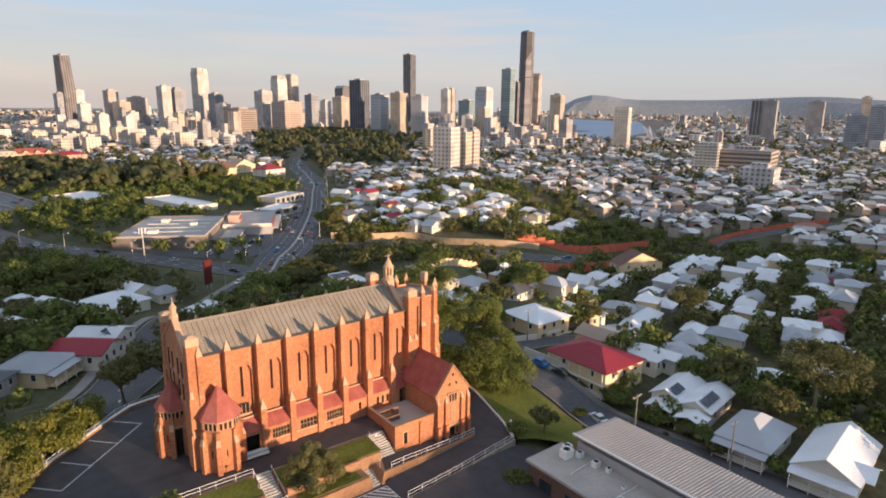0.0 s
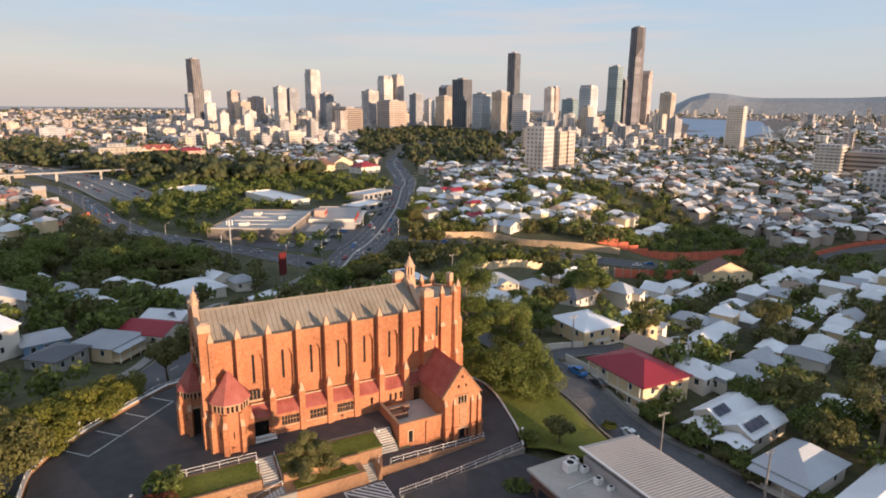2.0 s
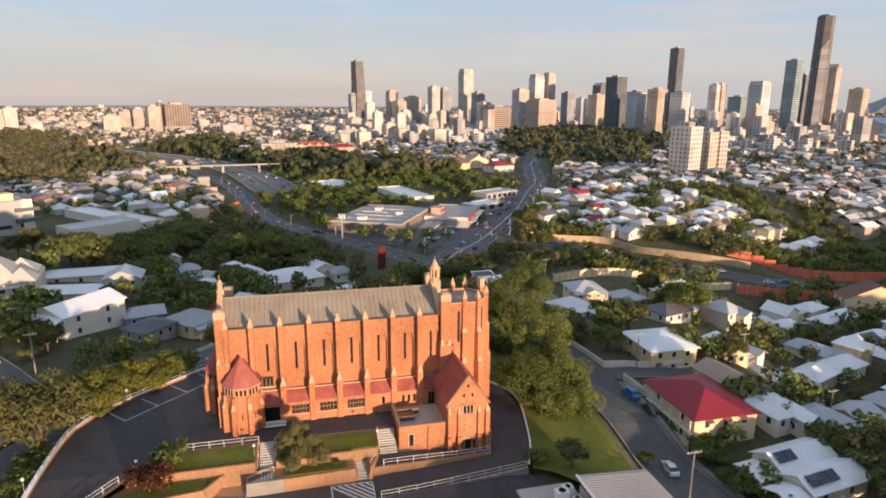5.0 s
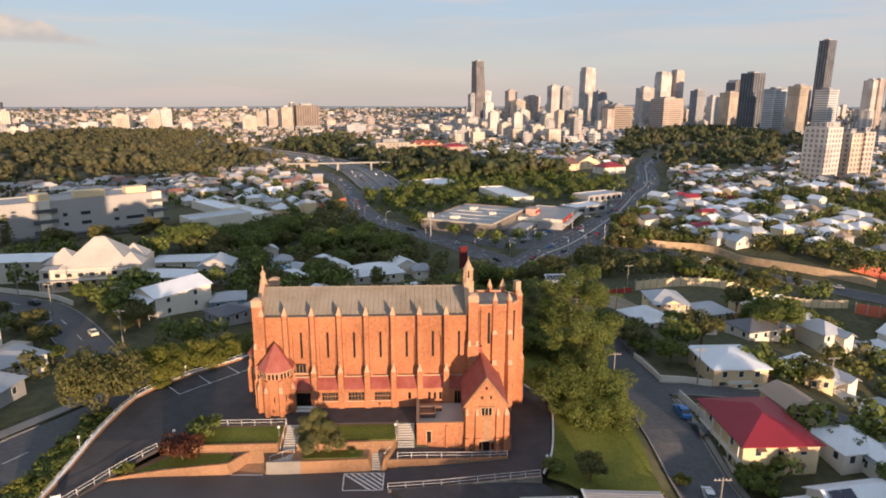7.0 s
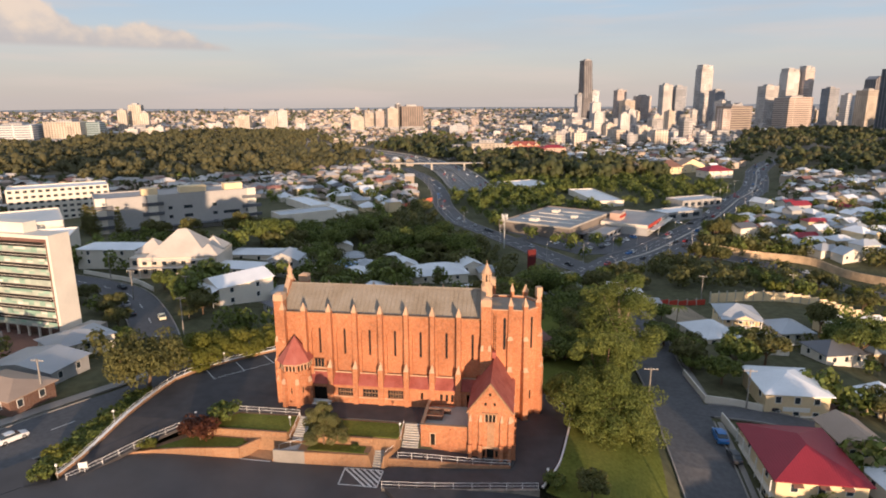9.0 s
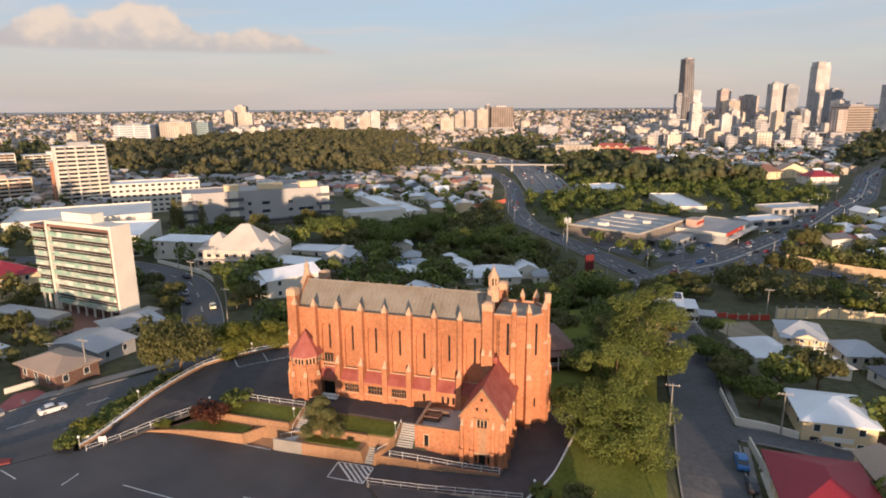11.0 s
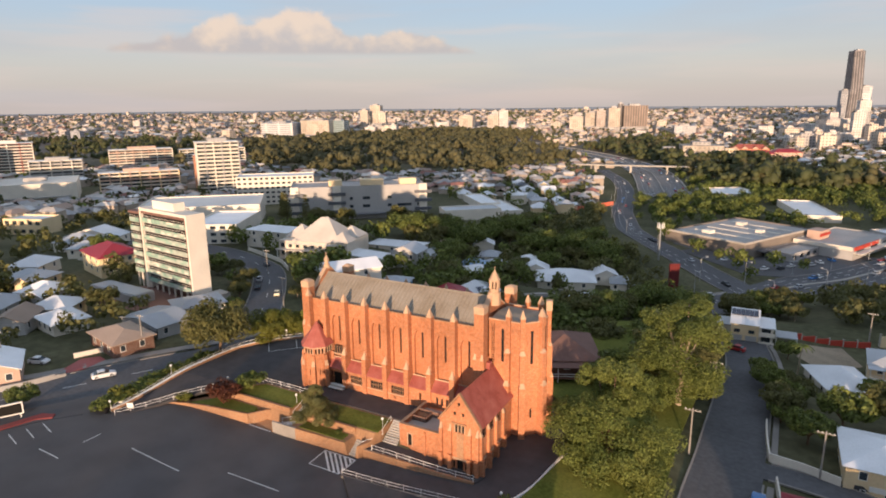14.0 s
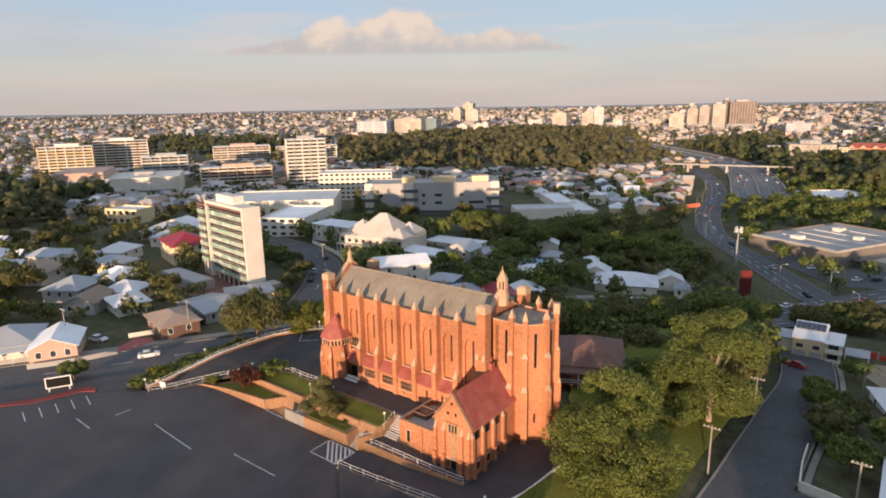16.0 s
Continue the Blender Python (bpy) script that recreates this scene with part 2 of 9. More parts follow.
EARTH = mat("bare_path_earth", (0.30, 0.17, 0.095), 0.95, 0.3, 1.0, 4)
TIMBER = mat("weathered_pole_timber", (0.27, 0.25, 0.23), 0.85, 0.25, 2, 8)
STEEL = mat("galvanised_steel", (0.45, 0.46, 0.47), 0.45, 0.15, 2, 8, metal=0.6)
RUBBER = mat("tyre_rubber", (0.02, 0.02, 0.02), 0.85, 0.15)
STONEWALL = mat("rubble_stone_wall", (0.27, 0.24, 0.20), 0.9, 0.4, 4, 4.0, bump=0.8)
BARK = mat("bark", (0.15, 0.10, 0.065), 0.9, 0.3, 2, 8, bump=0.4)
PALEBARK = mat("pale_bark", (0.30, 0.24, 0.17), 0.85, 0.3, 2, 8)
LEAF_FIG = leaf_mat("fig_leaves", (0.106, 0.152, 0.036), (0.178, 0.190, 0.050), 0.5)
LEAF_DARK = leaf_mat("dark_leaves", (0.106, 0.120, 0.040), (0.165, 0.145, 0.050))
LEAF_GUM = leaf_mat("gum_leaves", (0.115, 0.130, 0.048), (0.165, 0.150, 0.055))
LEAF_YEL = leaf_mat("yellow_green_leaves", (0.140, 0.170, 0.030), (0.20, 0.180, 0.036))
LEAF_WOOD = leaf_mat("woodland_leaves", (0.094, 0.102, 0.050), (0.160, 0.138, 0.064), 0.2, 0.06)
LEAF_FAR = leaf_mat("far_green_leaves", (0.072, 0.092, 0.040), (0.112, 0.116, 0.048), 0.2, 0.08)
LEAF_PALE = leaf_mat("pale_olive_leaves", (0.150, 0.160, 0.060), (0.200, 0.185, 0.075), 0.2)
LEAF_RED = leaf_mat("red_leaves", (0.13, 0.035, 0.022), (0.10, 0.05, 0.025))
REDPAINT = mat("red_paint", (0.42, 0.055, 0.035), 0.6, 0.2, 1, 5)

# ---- mesh helpers ----
class Geo:
    """Collects corners and faces of one mesh."""
    def __init__(self):
        self.v, self.f, self.weld = [], [], False

    def add(self, verts, faces):
        n = len(self.v)
        self.v += [tuple(p) for p in verts]
        self.f += [tuple(n + i for i in face) for face in faces]
        return self

    def box(self, x0, y0, z0, x1, y1, z1):
        return self.add([(x, y, z) for z in (z0, z1) for x, y in ((x0, y0), (x1, y0), (x1, y1), (x0, y1))],
                        [(3, 2, 1, 0), (4, 5, 6, 7), (0, 1, 5, 4), (1, 2, 6, 5), (2, 3, 7, 6), (3, 0, 4, 7)])

    def prism(self, poly, z0, z1, top=None):
        """An upright prism over a ring of (x, y), counter-clockwise; z0 and z1 may be functions of (x, y); top: another ring."""
        k = len(poly)
        a = z0 if callable(z0) else (lambda x, y: z0)
        b = z1 if callable(z1) else (lambda x, y: z1)
        return self.add([(x, y, a(x, y)) for x, y in poly] + [(x, y, b(x, y)) for x, y in (top or poly)],
                        [tuple(range(k - 1, -1, -1)), tuple(range(k, 2 * k))] +
                        [(i, (i + 1) % k, k + (i + 1) % k, k + i) for i in range(k)])

    def cone(self, ring, tip):
        k = len(ring)
        return self.add(list(ring) + [tip], [tuple(range(k - 1, -1, -1))] + [(i, (i + 1) % k, k) for i in range(k)])

    def tube(self, p, q, r0, r1, k=6):
        p, q = Vector(p), Vector(q)
        d = (q - p).normalized()
        u = d.cross(Vector((0, 0, 1)) if abs(d.z) < 0.9 else Vector((1, 0, 0))).normalized()
        w = d.cross(u)
        ring = [u * math.cos(6.2832 * i / k) + w * math.sin(6.2832 * i / k) for i in range(k)]
        return self.add([p + r * r0 for r in ring] + [q + r * r1 for r in ring],
                        [tuple(range(k)), tuple(range(2 * k - 1, k - 1, -1))] + [(i + k, (i + 1) % k + k, (i + 1) % k, i) for i in range(k)])

    def sweep(self, pts, r, k=5):
        """One bent bar of round section through the points."""
        n = len(self.v)
        for i, p in enumerate(pts):
            d = (Vector(pts[min(i + 1, len(pts) - 1)]) - Vector(pts[max(i - 1, 0)])).normalized()
            u = d.cross(Vector((0, 0, 1))).normalized()
            w = d.cross(u)
            self.v += [tuple(Vector(p) + u * r * math.cos(6.2832 * j / k) + w * r * math.sin(6.2832 * j / k)) for j in range(k)]
        for i in range(len(pts) - 1):
            a = n + k * i
            self.f += [(a + j, a + k + j, a + k + (j + 1) % k, a + (j + 1) % k) for j in range(k)]
        self.f += [tuple(range(n + k - 1, n - 1, -1)), tuple(range(n + k * (len(pts) - 1), n + k * len(pts)))]
        return self

    def wall(self, x0, x1, z0, z1, y0, y1, holes=()):
        """A wall along x from y0 to y1 with rectangular openings (xa, xb, za, zb) that go through it."""
        self.weld = True
        xs = sorted({x0, x1, *[h[i] for h in holes for i in (0, 1)]})
        for a, b in zip(xs, xs[1:]):
            cuts = sorted((h[2], h[3]) for h in holes if h[0] <= a + 1e-6 and h[1] >= b - 1e-6)
            z = z0
            for lo, hi in cuts:
                if lo > z + 1e-6:
                    self.box(a, y0, z, b, y1, lo)
                z = hi
            if z1 > z + 1e-6:
                self.box(a, y0, z, b, y1, z1)
        return self

    def turned(self, m):
        self.v = [tuple(m @ Vector(p)) for p in self.v]
        return self

    def mesh(self, name, *materials):
        me = bpy.data.meshes.new(name)
        me.from_pydata(self.v, [], self.f)
        if self.weld:
            bm = bmesh.new()
            bm.from_mesh(me)
            bmesh.ops.remove_doubles(bm, verts=bm.verts, dist=0.0005)
            bm.to_mesh(me)
            bm.free()
        for k in materials:
            me.materials.append(k)
        me.update()
        return me


def part(name, geo, material, parent=None, label=""):
    """Links a mesh as one object, under a thing or a part."""
    data = geo if isinstance(geo, bpy.types.Mesh) else geo.mesh(name, material)
    ob = new(name, data)
    ob.parent = parent
    if label:
        ob["label"] = label
    return ob


def thing(name, x, y, z, turn=0.0, label="", category="", group="", kind=""):
    ob = new(name)
    ob.empty_display_size = 0.2
    ob.matrix_basis = pose(x, y, z, 0, 0, turn)
    return tagged(ob, label, category, group, kind)


def setting(name, geo, material, label="", category=""):
    return tagged(part(name, geo, material), label, category, "", "structure")


def ring(cx, cy, r, k, z, turn=0.0):
    return [(cx + r * math.cos(6.28319 * (i + turn) / k), cy + r * math.sin(6.28319 * (i + turn) / k), z) for i in range(k)]

# ---- terrain ----
SPOTS = [(-20, 5, -2), (15, 5, -2.6), (36, 4, -4.4), (58, 8, -9.6), (62, 22, -9.4), (58, 49, -10.6), (55, 85, -11.5),
         (60, -14, -14.5), (48, -45, -14), (10, -45, -7), (-40, -30, -4), (-70, -15, -3.1), (-75, 41, -5.2), (-110, 72, -5.6),
         (-125, 30, -4), (-20, 75, -9), (-15, 150, -18), (35, 140, -20), (100, 240, -21), (155, 190, -27), (90, 90, -16),
         (140, 10, -27), (180, 85, -32), (280, 150, -37), (175, 205, -22), (265, 300, -16), (210, 477, -21), (-36, 331, -22),
         (-150, 241, -17), (-350, 300, -24), (-100, 100, -5)]


def rise(x, y):
    """Height of the natural ground."""
    num, den = -24 * 4e-10, 4e-10
    for a, b, c in SPOTS:
        w = 1 / ((x - a) ** 2 + (y - b) ** 2 + 150) ** 2
        num, den = num + w * c, den + w
    far = max(0.0, math.hypot(x, y) - 700)
    return num / den + 36 * min(1, far / 3800) ** 1.5 + min(1, far / 900) * 7 * noise.noise((x / 420, y / 420, 3.1))
# ---- end of terrain ----

# ---- ground, roads and the church's grounds ----
def smooth(v):
    v = max(0.0, min(1.0, v))
    return v * v * (3 - 2 * v)


def along(points, step=4.0):
    """A smooth line through plan points, in even short steps: rows of x, y and the unit way."""
    p = [Vector(q) for q in points]
    p = [2 * p[0] - p[1]] + p + [2 * p[-1] - p[-2]]
    line = []
    for a, b, c, d in zip(p, p[1:], p[2:], p[3:]):
        n = max(1, int((c - b).length / step))
        for i in range(n):
            t = i / n
            line.append(0.5 * (2 * b + (c - a) * t + (2 * a - 5 * b + 4 * c - d) * t * t + (3 * b - a - 3 * c + d) * t ** 3))
    line.append(p[-2])
    out = []
    for i, q in enumerate(line):
        w = (line[min(i + 1, len(line) - 1)] - line[max(i - 1, 0)]).normalized()
        out.append((q.x, q.y, w.x, w.y))
    return out


def ribbon(line, off, width, zfun, lift, thick=0.0, cuts=4):
    """A strip that follows a line at an offset to its left."""
    g = Geo()
    for i, (x, y, ux, uy) in enumerate(line):
        for j in range(cuts + 1):
            s = off - width / 2 + width * j / cuts
            px, py = x - uy * s, y + ux * s
            g.v.append((px, py, zfun(px, py) + lift))
    k, n = cuts + 1, len(line)
    g.f += [(i * k + j, (i + 1) * k + j, (i + 1) * k + j + 1, i * k + j + 1)[::-1] for i in range(n - 1) for j in range(cuts)]
    if thick:
        m = len(g.v)
        g.v += [(a, b, c - thick) for a, b, c in g.v]
        for e in (0, cuts):
            g.f += [(i * k + e, (i + 1) * k + e, m + (i + 1) * k + e, m + i * k + e)[::1 if e == 0 else -1] for i in range(n - 1)]
    return g


def drape(poly, zfun, step=4.0, thick=0.5):
    """A surface over a plan polygon, cut into short facets that follow zfun, with a skirt."""
    bm = bmesh.new()
    bm.faces.new([bm.verts.new((x, y, 0)) for x, y in poly])
    for axis in (0, 1):
        lo, hi = min(p[axis] for p in poly), max(p[axis] for p in poly)
        for i in range(1, int((hi - lo) / step) + 1):
            no = (1, 0, 0) if axis == 0 else (0, 1, 0)
            co = tuple(v * (lo + i * step) for v in no)
            bmesh.ops.bisect_plane(bm, geom=bm.verts[:] + bm.edges[:] + bm.faces[:], plane_co=co, plane_no=no)
    for v in bm.verts:
        v.co.z = zfun(v.co.x, v.co.y)
    edge = [e for e in bm.edges if e.is_boundary]
    for v in bmesh.ops.extrude_edge_only(bm, edges=edge)["geom"]:
        if isinstance(v, bmesh.types.BMVert):
            v.co.z -= thick
    bmesh.ops.triangulate(bm, faces=[f for f in bm.faces if len(f.verts) > 4])
    g = Geo()
    bm.verts.index_update()
    g.v = [tuple(v.co) for v in bm.verts]
    g.f = [tuple(v.index for v in f.verts) for f in bm.faces]
    bm.free()
    return g


def cp_z(x, y):
    return -5.3 + 1.8 * smooth((-12 - x) / 30) + 0.3 * smooth((-42 - x) / 10) - 2.9 * smooth((x - 2.2) / 13)


def apron_z(x, y):
    return -1.7 - 1.85 * smooth((-7 - y) / 17) * smooth((-24 - x) / 8)


def drive_z(x, y):
    return -5.35 + 0.95 * smooth((y + 9) / 10) + 0.9 * smooth((y - 4) / 14)


def terrace_z(x, y):
    if -13.0 < x < -10.3 and -10.6 < y < -5.4:
        return -2.15 - 1.85 * (-5.5 - y) / 4.9
    if -19.6 < x < -14.3 and y < -11.0:
        return -4.75 + 0.2 * (y + 11.0)
    if -14.3 <= x < -10.4 and -13.4 < y < -11.3:
        return -3.6 - 1.35 * (-10.4 - x) / 3.9
    if 1.1 < x < 3.3 and y < -10.4:
        return -3.95 - 1.6 * (-10.4 - y) / 2.9
    return -1.85 - 0.3 * smooth((-5.5 - y) / 4.5) - 1.1 * smooth((-10.3 - y) / 0.8) - 0.5 * smooth((-28 - x) / 10)


CARPARK = [(3.6, -13.5), (-19.8, -14.0), (-30, -15.4), (-36, -16.8), (-40.5, -20.5), (-42.5, -25.2), (-46, -27.5), (-49.6, -32.3),
           (-56.5, -44.5), (-60, -62), (23.1, -62), (23.1, -23.5), (28.5, -23.5), (27.2, -16.3), (20, -17.2), (12, -18.2), (4.5, -18.7)]
APRON = [(-41, -25.3), (-35.8, -16.7), (-31, -11.3), (-23.5, -5.4), (-11.5, -5.4), (8.3, -5.6), (8.3, 2), (17, 4), (17, 15),
         (-10, 27), (-22.5, 25), (-27, 21.4), (-36.6, 12), (-41.4, 4.5), (-42, -11), (-42.8, -24)]
DRIVE = [(3.6, -18.2), (27, -15.7), (30, -9), (32, 0), (32.6, 5), (31.7, 8), (29, 11.5), (22, 18), (16.5, 17), (16.5, -8), (8.4, -12.0), (3.6, -13.4)]
TERRACE = [(-41.0, -20.6), (-36, -16.9), (-30, -15.5), (-19.8, -14.1), (3.5, -13.6), (4.2, -12.0), (5.1, -9.4), (5.2, -5.6), (-11.5, -5.4), (-23.5, -5.4), (-31, -11.3), (-36, -16.5)]


def inside(poly, x, y, grow=0.0):
    hit = False
    for (a, b), (c, d) in zip(poly, poly[1:] + poly[:1]):
        if (b > y) != (d > y) and x < (c - a) * (y - b) / (d - b) + a:
            hit = not hit
        if grow:
            dx, dy = c - a, d - b
            t = max(0, min(1, ((x - a) * dx + (y - b) * dy) / (dx * dx + dy * dy)))
            if math.hypot(x - a - t * dx, y - b - t * dy) < grow:
                return True
    return hit


MAIN = along([(-110, -95), (-86, -62), (-74, -44), (-62, -27), (-52, -9.5), (-44, 4), (-34, 22), (-21, 46), (-8, 74), (10, 105), (30, 132), (51, 152)])
SIDE = along([(-49, 7), (-57, 23), (-71, 42), (-90, 62.5), (-103, 70.5), (-122, 77), (-140, 79), (-170, 76), (-210, 64)])
STREET = along([(64, -80), (61, -46), (57.4, -20), (54.9, 0), (55.4, 20), (55.8, 46), (56.4, 70), (52, 92), (45, 112), (38, 128)])
LANE = along([(57, 20.2), (70, 19), (82, 15), (97, 9.5), (120, 0), (150, -14)])
ARTERY = along([(30, 132), (51, 152), (72, 185), (103, 232), (148, 312), (182, 380), (212, 440), (245, 530), (270, 600), (330, 720), (420, 850), (520, 960)])
BUSWAY = along([(60, 178), (84, 203), (106, 208), (134, 206), (150, 192), (160, 165), (178, 146), (196, 135), (238, 117), (300, 112), (360, 110), (430, 78), (520, 20)])
RAMP = along([(60, 150), (30, 190), (-6, 246), (-24, 300), (-36, 345), (-46, 400), (-68, 478), (-112, 580)])
FREEWAY = along([(-16, 412), (-25, 440), (-40, 500), (-62, 575), (-107, 680), (-178, 795), (-275, 912), (-430, 1080)])
ROADS = [(MAIN, 13.0), (SIDE, 10.0), (STREET, 10.4), (LANE, 5.0), (ARTERY, 20.0), (BUSWAY, 9.0), (FREEWAY, 38.0), (RAMP, 13.0)]


def road_gap(x, y):
    """How far a plan point lies outside the nearest road's edge."""
    best = 99.0
    for line, width in ROADS:
        for px, py, *_ in line[::2]:
            d = math.hypot(px - x, py - y) - width / 2
            if d < best:
                best = d
    return best


def steps_out(lo, hi, step, far):
    a = [lo + step * i for i in range(int((hi - lo) / step) + 1)]
    s, left, right = step, [], []
    x, y = a[0], a[-1]
    while x > -far or y < far:
        s = min(s * 1.22, 170)
        x, y = x - s, y + s
        left.append(max(x, -far)), right.append(min(y, far))
    return sorted(set(left + a + right))


def sheet_z(x, y):
    z = rise(x, y)
    if -70 < x < 45 and -70 < y < 35:
        for poly, fun in ((CARPARK, cp_z), (APRON, apron_z), (DRIVE, drive_z), (TERRACE, terrace_z)):
            if inside(poly, x, y, 2.0):
                z = min(z, fun(x, y) - 1.2)
    if -260 < x < 560 and -110 < y < 1000:
        gap = road_gap(x, y)
        if gap < 3:
            z -= 0.4 * smooth((3 - gap) / 2)
    return z


GX, GY = steps_out(-150, 300, 4, 4900), steps_out(-100, 360, 4, 4900)
g = Geo()
g.v = [(x, y, sheet_z(x, y)) for y in GY for x in GX]
w = len(GX)
g.f = [(j * w + i, j * w + i + 1, (j + 1) * w + i + 1, (j + 1) * w + i) for j in range(len(GY) - 1) for i in range(w - 1)]
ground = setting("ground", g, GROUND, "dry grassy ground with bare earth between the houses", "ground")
for f in ground.data.polygons:
    f.use_smooth = True


def clear_runs(line, off):
    """The stretches of a line whose offset lies on no other road."""
    runs, run = [], []
    for x, y, ux, uy in line:
        px, py = x - uy * off, y + ux * off
        if any(o is not line and min(math.hypot(a - px, b - py) for a, b, *_ in o) < w / 2 + 0.6 for o, w in ROADS):
            runs, run = runs + [run], []
        else:
            run.append((x, y, ux, uy))
    return [r for r in runs + [run] if len(r) > 1]


def road(name, line, width, label, lanes=True, kerbs=True, surface=None):
    setting(name, ribbon(line, 0, width, rise, 0.03, 0.3, 6), surface or ROADMAT, label, "road")
    if lanes:
        g = Geo()
        for i in range(0, len(line) - 1, 3):
            h = ribbon(line[i:i + 2], 0, 0.18, rise, 0.05, 0, 1)
            g.add(h.v, h.f)
        setting(name + "_centre_line", g, PAINT, "broken white centre line on the road", "road marking")
    if kerbs:
        for side in (-1, 1):
            for run in clear_runs(line, side * (width / 2 + 0.15)):
                setting(name + "_kerb", ribbon(run, side * (width / 2 + 0.15), 0.3, rise, 0.17, 0.3, 1), KERB, "pale concrete kerb along the road", "kerb")


road("main_road", MAIN, 13.0, "wide grey asphalt road past the church")
road("side_street", SIDE, 10.0, "curving grey asphalt side street")
road("street", STREET, 10.4, "steep narrow asphalt street beside the lawn", False)
road("lane", LANE, 5.0, "narrow asphalt lane between the houses", False)
road("arterial_road", ARTERY, 20.0, "busy multi-lane asphalt arterial road", False)
road("busway", BUSWAY, 9.0, "curving grey road below a retaining wall", False)
road("freeway", FREEWAY, 38.0, "wide pale grey freeway in the valley", False, False, FREEWAYMAT)
road("curving_ramp", RAMP, 13.0, "grey ramp curving down to the freeway", False)
for line, offs, name in ((ARTERY, (-6.6, -3.3, 3.3, 6.6), "arterial_road_lane_line"), (FREEWAY, (-15, -11.4, -7.8, -4.2, 4.2, 7.8, 11.4, 15), "freeway_lane_line"), (RAMP, (-0.2, 3.2), "ramp_lane_line")):
    g = Geo()
    for off in offs:
        for i in range(0, len(line) - 1, 2):
            h = ribbon(line[i:i + 2], off, 0.22, rise, 0.05, 0, 1)
            g.add(h.v, h.f)
    setting(name, g, PAINT, "broken white lane lines", "road marking")
setting("arterial_road_median", ribbon(ARTERY[6:], 0, 1.2, rise, 0.2, 0.3, 1), CONCRETE, "narrow raised concrete median", "median")
for off in (-19.5, 0, 19.5):
    setting("freeway_barrier", ribbon(FREEWAY[2:], off, 0.8, rise, 1.1 if off else 0.9, 1.1, 1), CONCRETE, "concrete freeway barrier", "barrier")
for run in clear_runs(STREET, -6.4):
    setting("footpath", ribbon(run, -6.4, 1.0, rise, 0.1, 0.3, 2), KERB, "concrete footpath along the street", "footpath")
setting("footpath", ribbon(MAIN, 9.0, 2.4, rise, 0.12, 0.3, 2), KERB, "concrete footpath along the main road", "footpath")

setting("car_park", drape(CARPARK, cp_z), WORN_ASPHALT, "dark patched asphalt car park", "car park")
setting("car_park_entrance", drape([(-43.2, -25.8), (-46.2, -21.5), (-50.4, -21.0), (-56.2, -30.2), (-66, -44), (-78, -62), (-60.4, -62), (-57.0, -44.5), (-50.0, -32.5), (-46.4, -27.7)], lambda x, y: max(rise(x, y) + 0.06, cp_z(x, y) - 0.03), 2.0), WORN_ASPHALT, "worn asphalt between the car park and the main road", "car park")
setting("church_apron", drape(APRON, apron_z), ASPHALT, "dark asphalt forecourt round the church", "forecourt")
setting("drive", drape(DRIVE, drive_z), ASPHALT, "dark asphalt drive round the apse", "drive")
setting("terrace", drape(TERRACE, terrace_z, 0.6, 2.5), EARTH, "bare brown earth terrace below the forecourt", "terrace")


def lawn(name, poly, zfun, lift=0.08):
    return setting(name, drape(poly, lambda x, y: zfun(x, y) + lift + 0.05 * noise.noise((x, y, 0)), 1.5, 0.2), GRASS, "mown green lawn", "lawn")


lawn("lawn", [(-28.6, -10.2), (-13.2, -10.1), (-13.2, -5.9), (-23.5, -6.0)], terrace_z)
lawn("lawn", [(-33.8, -15.9), (-29.8, -15.1), (-20.3, -13.8), (-18.7, -11.4), (-29.0, -11.6)], terrace_z)
lawn("lawn", [(-10.2, -10.1), (5.0, -10.1), (5.0, -6.1), (-10.2, -6.0)], terrace_z)
lawn("lawn", [(-9, -13.3), (0.8, -13.2), (1.6, -11.3), (-9, -11.3)], terrace_z)
lawn("sloping_lawn", [(28.2, -15.8), (38, -22), (47.2, -14), (47.5, 2), (47, 22), (48, 48), (46, 75), (20, 62), (18, 40), (24, 20), (30, 12), (32.5, 8.3), (33.2, 5), (32.6, 0), (30.6, -9)],
     lambda x, y: max(rise(x, y) + 0.1, drive_z(x, y) - 0.3 - 0.28 * max(0, x - 31)))


def low_wall(name, pts, zbase, ztop, thick, material, label, coping=None, step=3.0):
    """A freestanding or retaining wall along plan points, and its coping."""
    line = along(pts, step)
    g, c = Geo(), Geo()
    def run(out, a, b, half):
        out.v = [(x - uy * s, y + ux * s, f(x, y)) for x, y, ux, uy in line for s, f in ((-half, a), (half, a), (half, b), (-half, b))]
        n = len(line)
        out.f = [(i * 4 + j, (i + 1) * 4 + j, (i + 1) * 4 + (j + 1) % 4, i * 4 + (j + 1) % 4)[::-1] for i in range(n - 1) for j in range(4)]
        out.f += [(0, 1, 2, 3)[::-1], (4 * n - 4, 4 * n - 3, 4 * n - 2, 4 * n - 1)]
    run(g, zbase, ztop, thick / 2)
    ob = setting(name, g, material, label, "wall")
    if coping:
        run(c, ztop, lambda x, y: ztop(x, y) + 0.12, thick / 2 + 0.05)
        part("coping", c, coping, ob)
    return ob


def wall_top(x, y):
    return -3.15 - 0.35 * smooth((-26 - x) / 14)


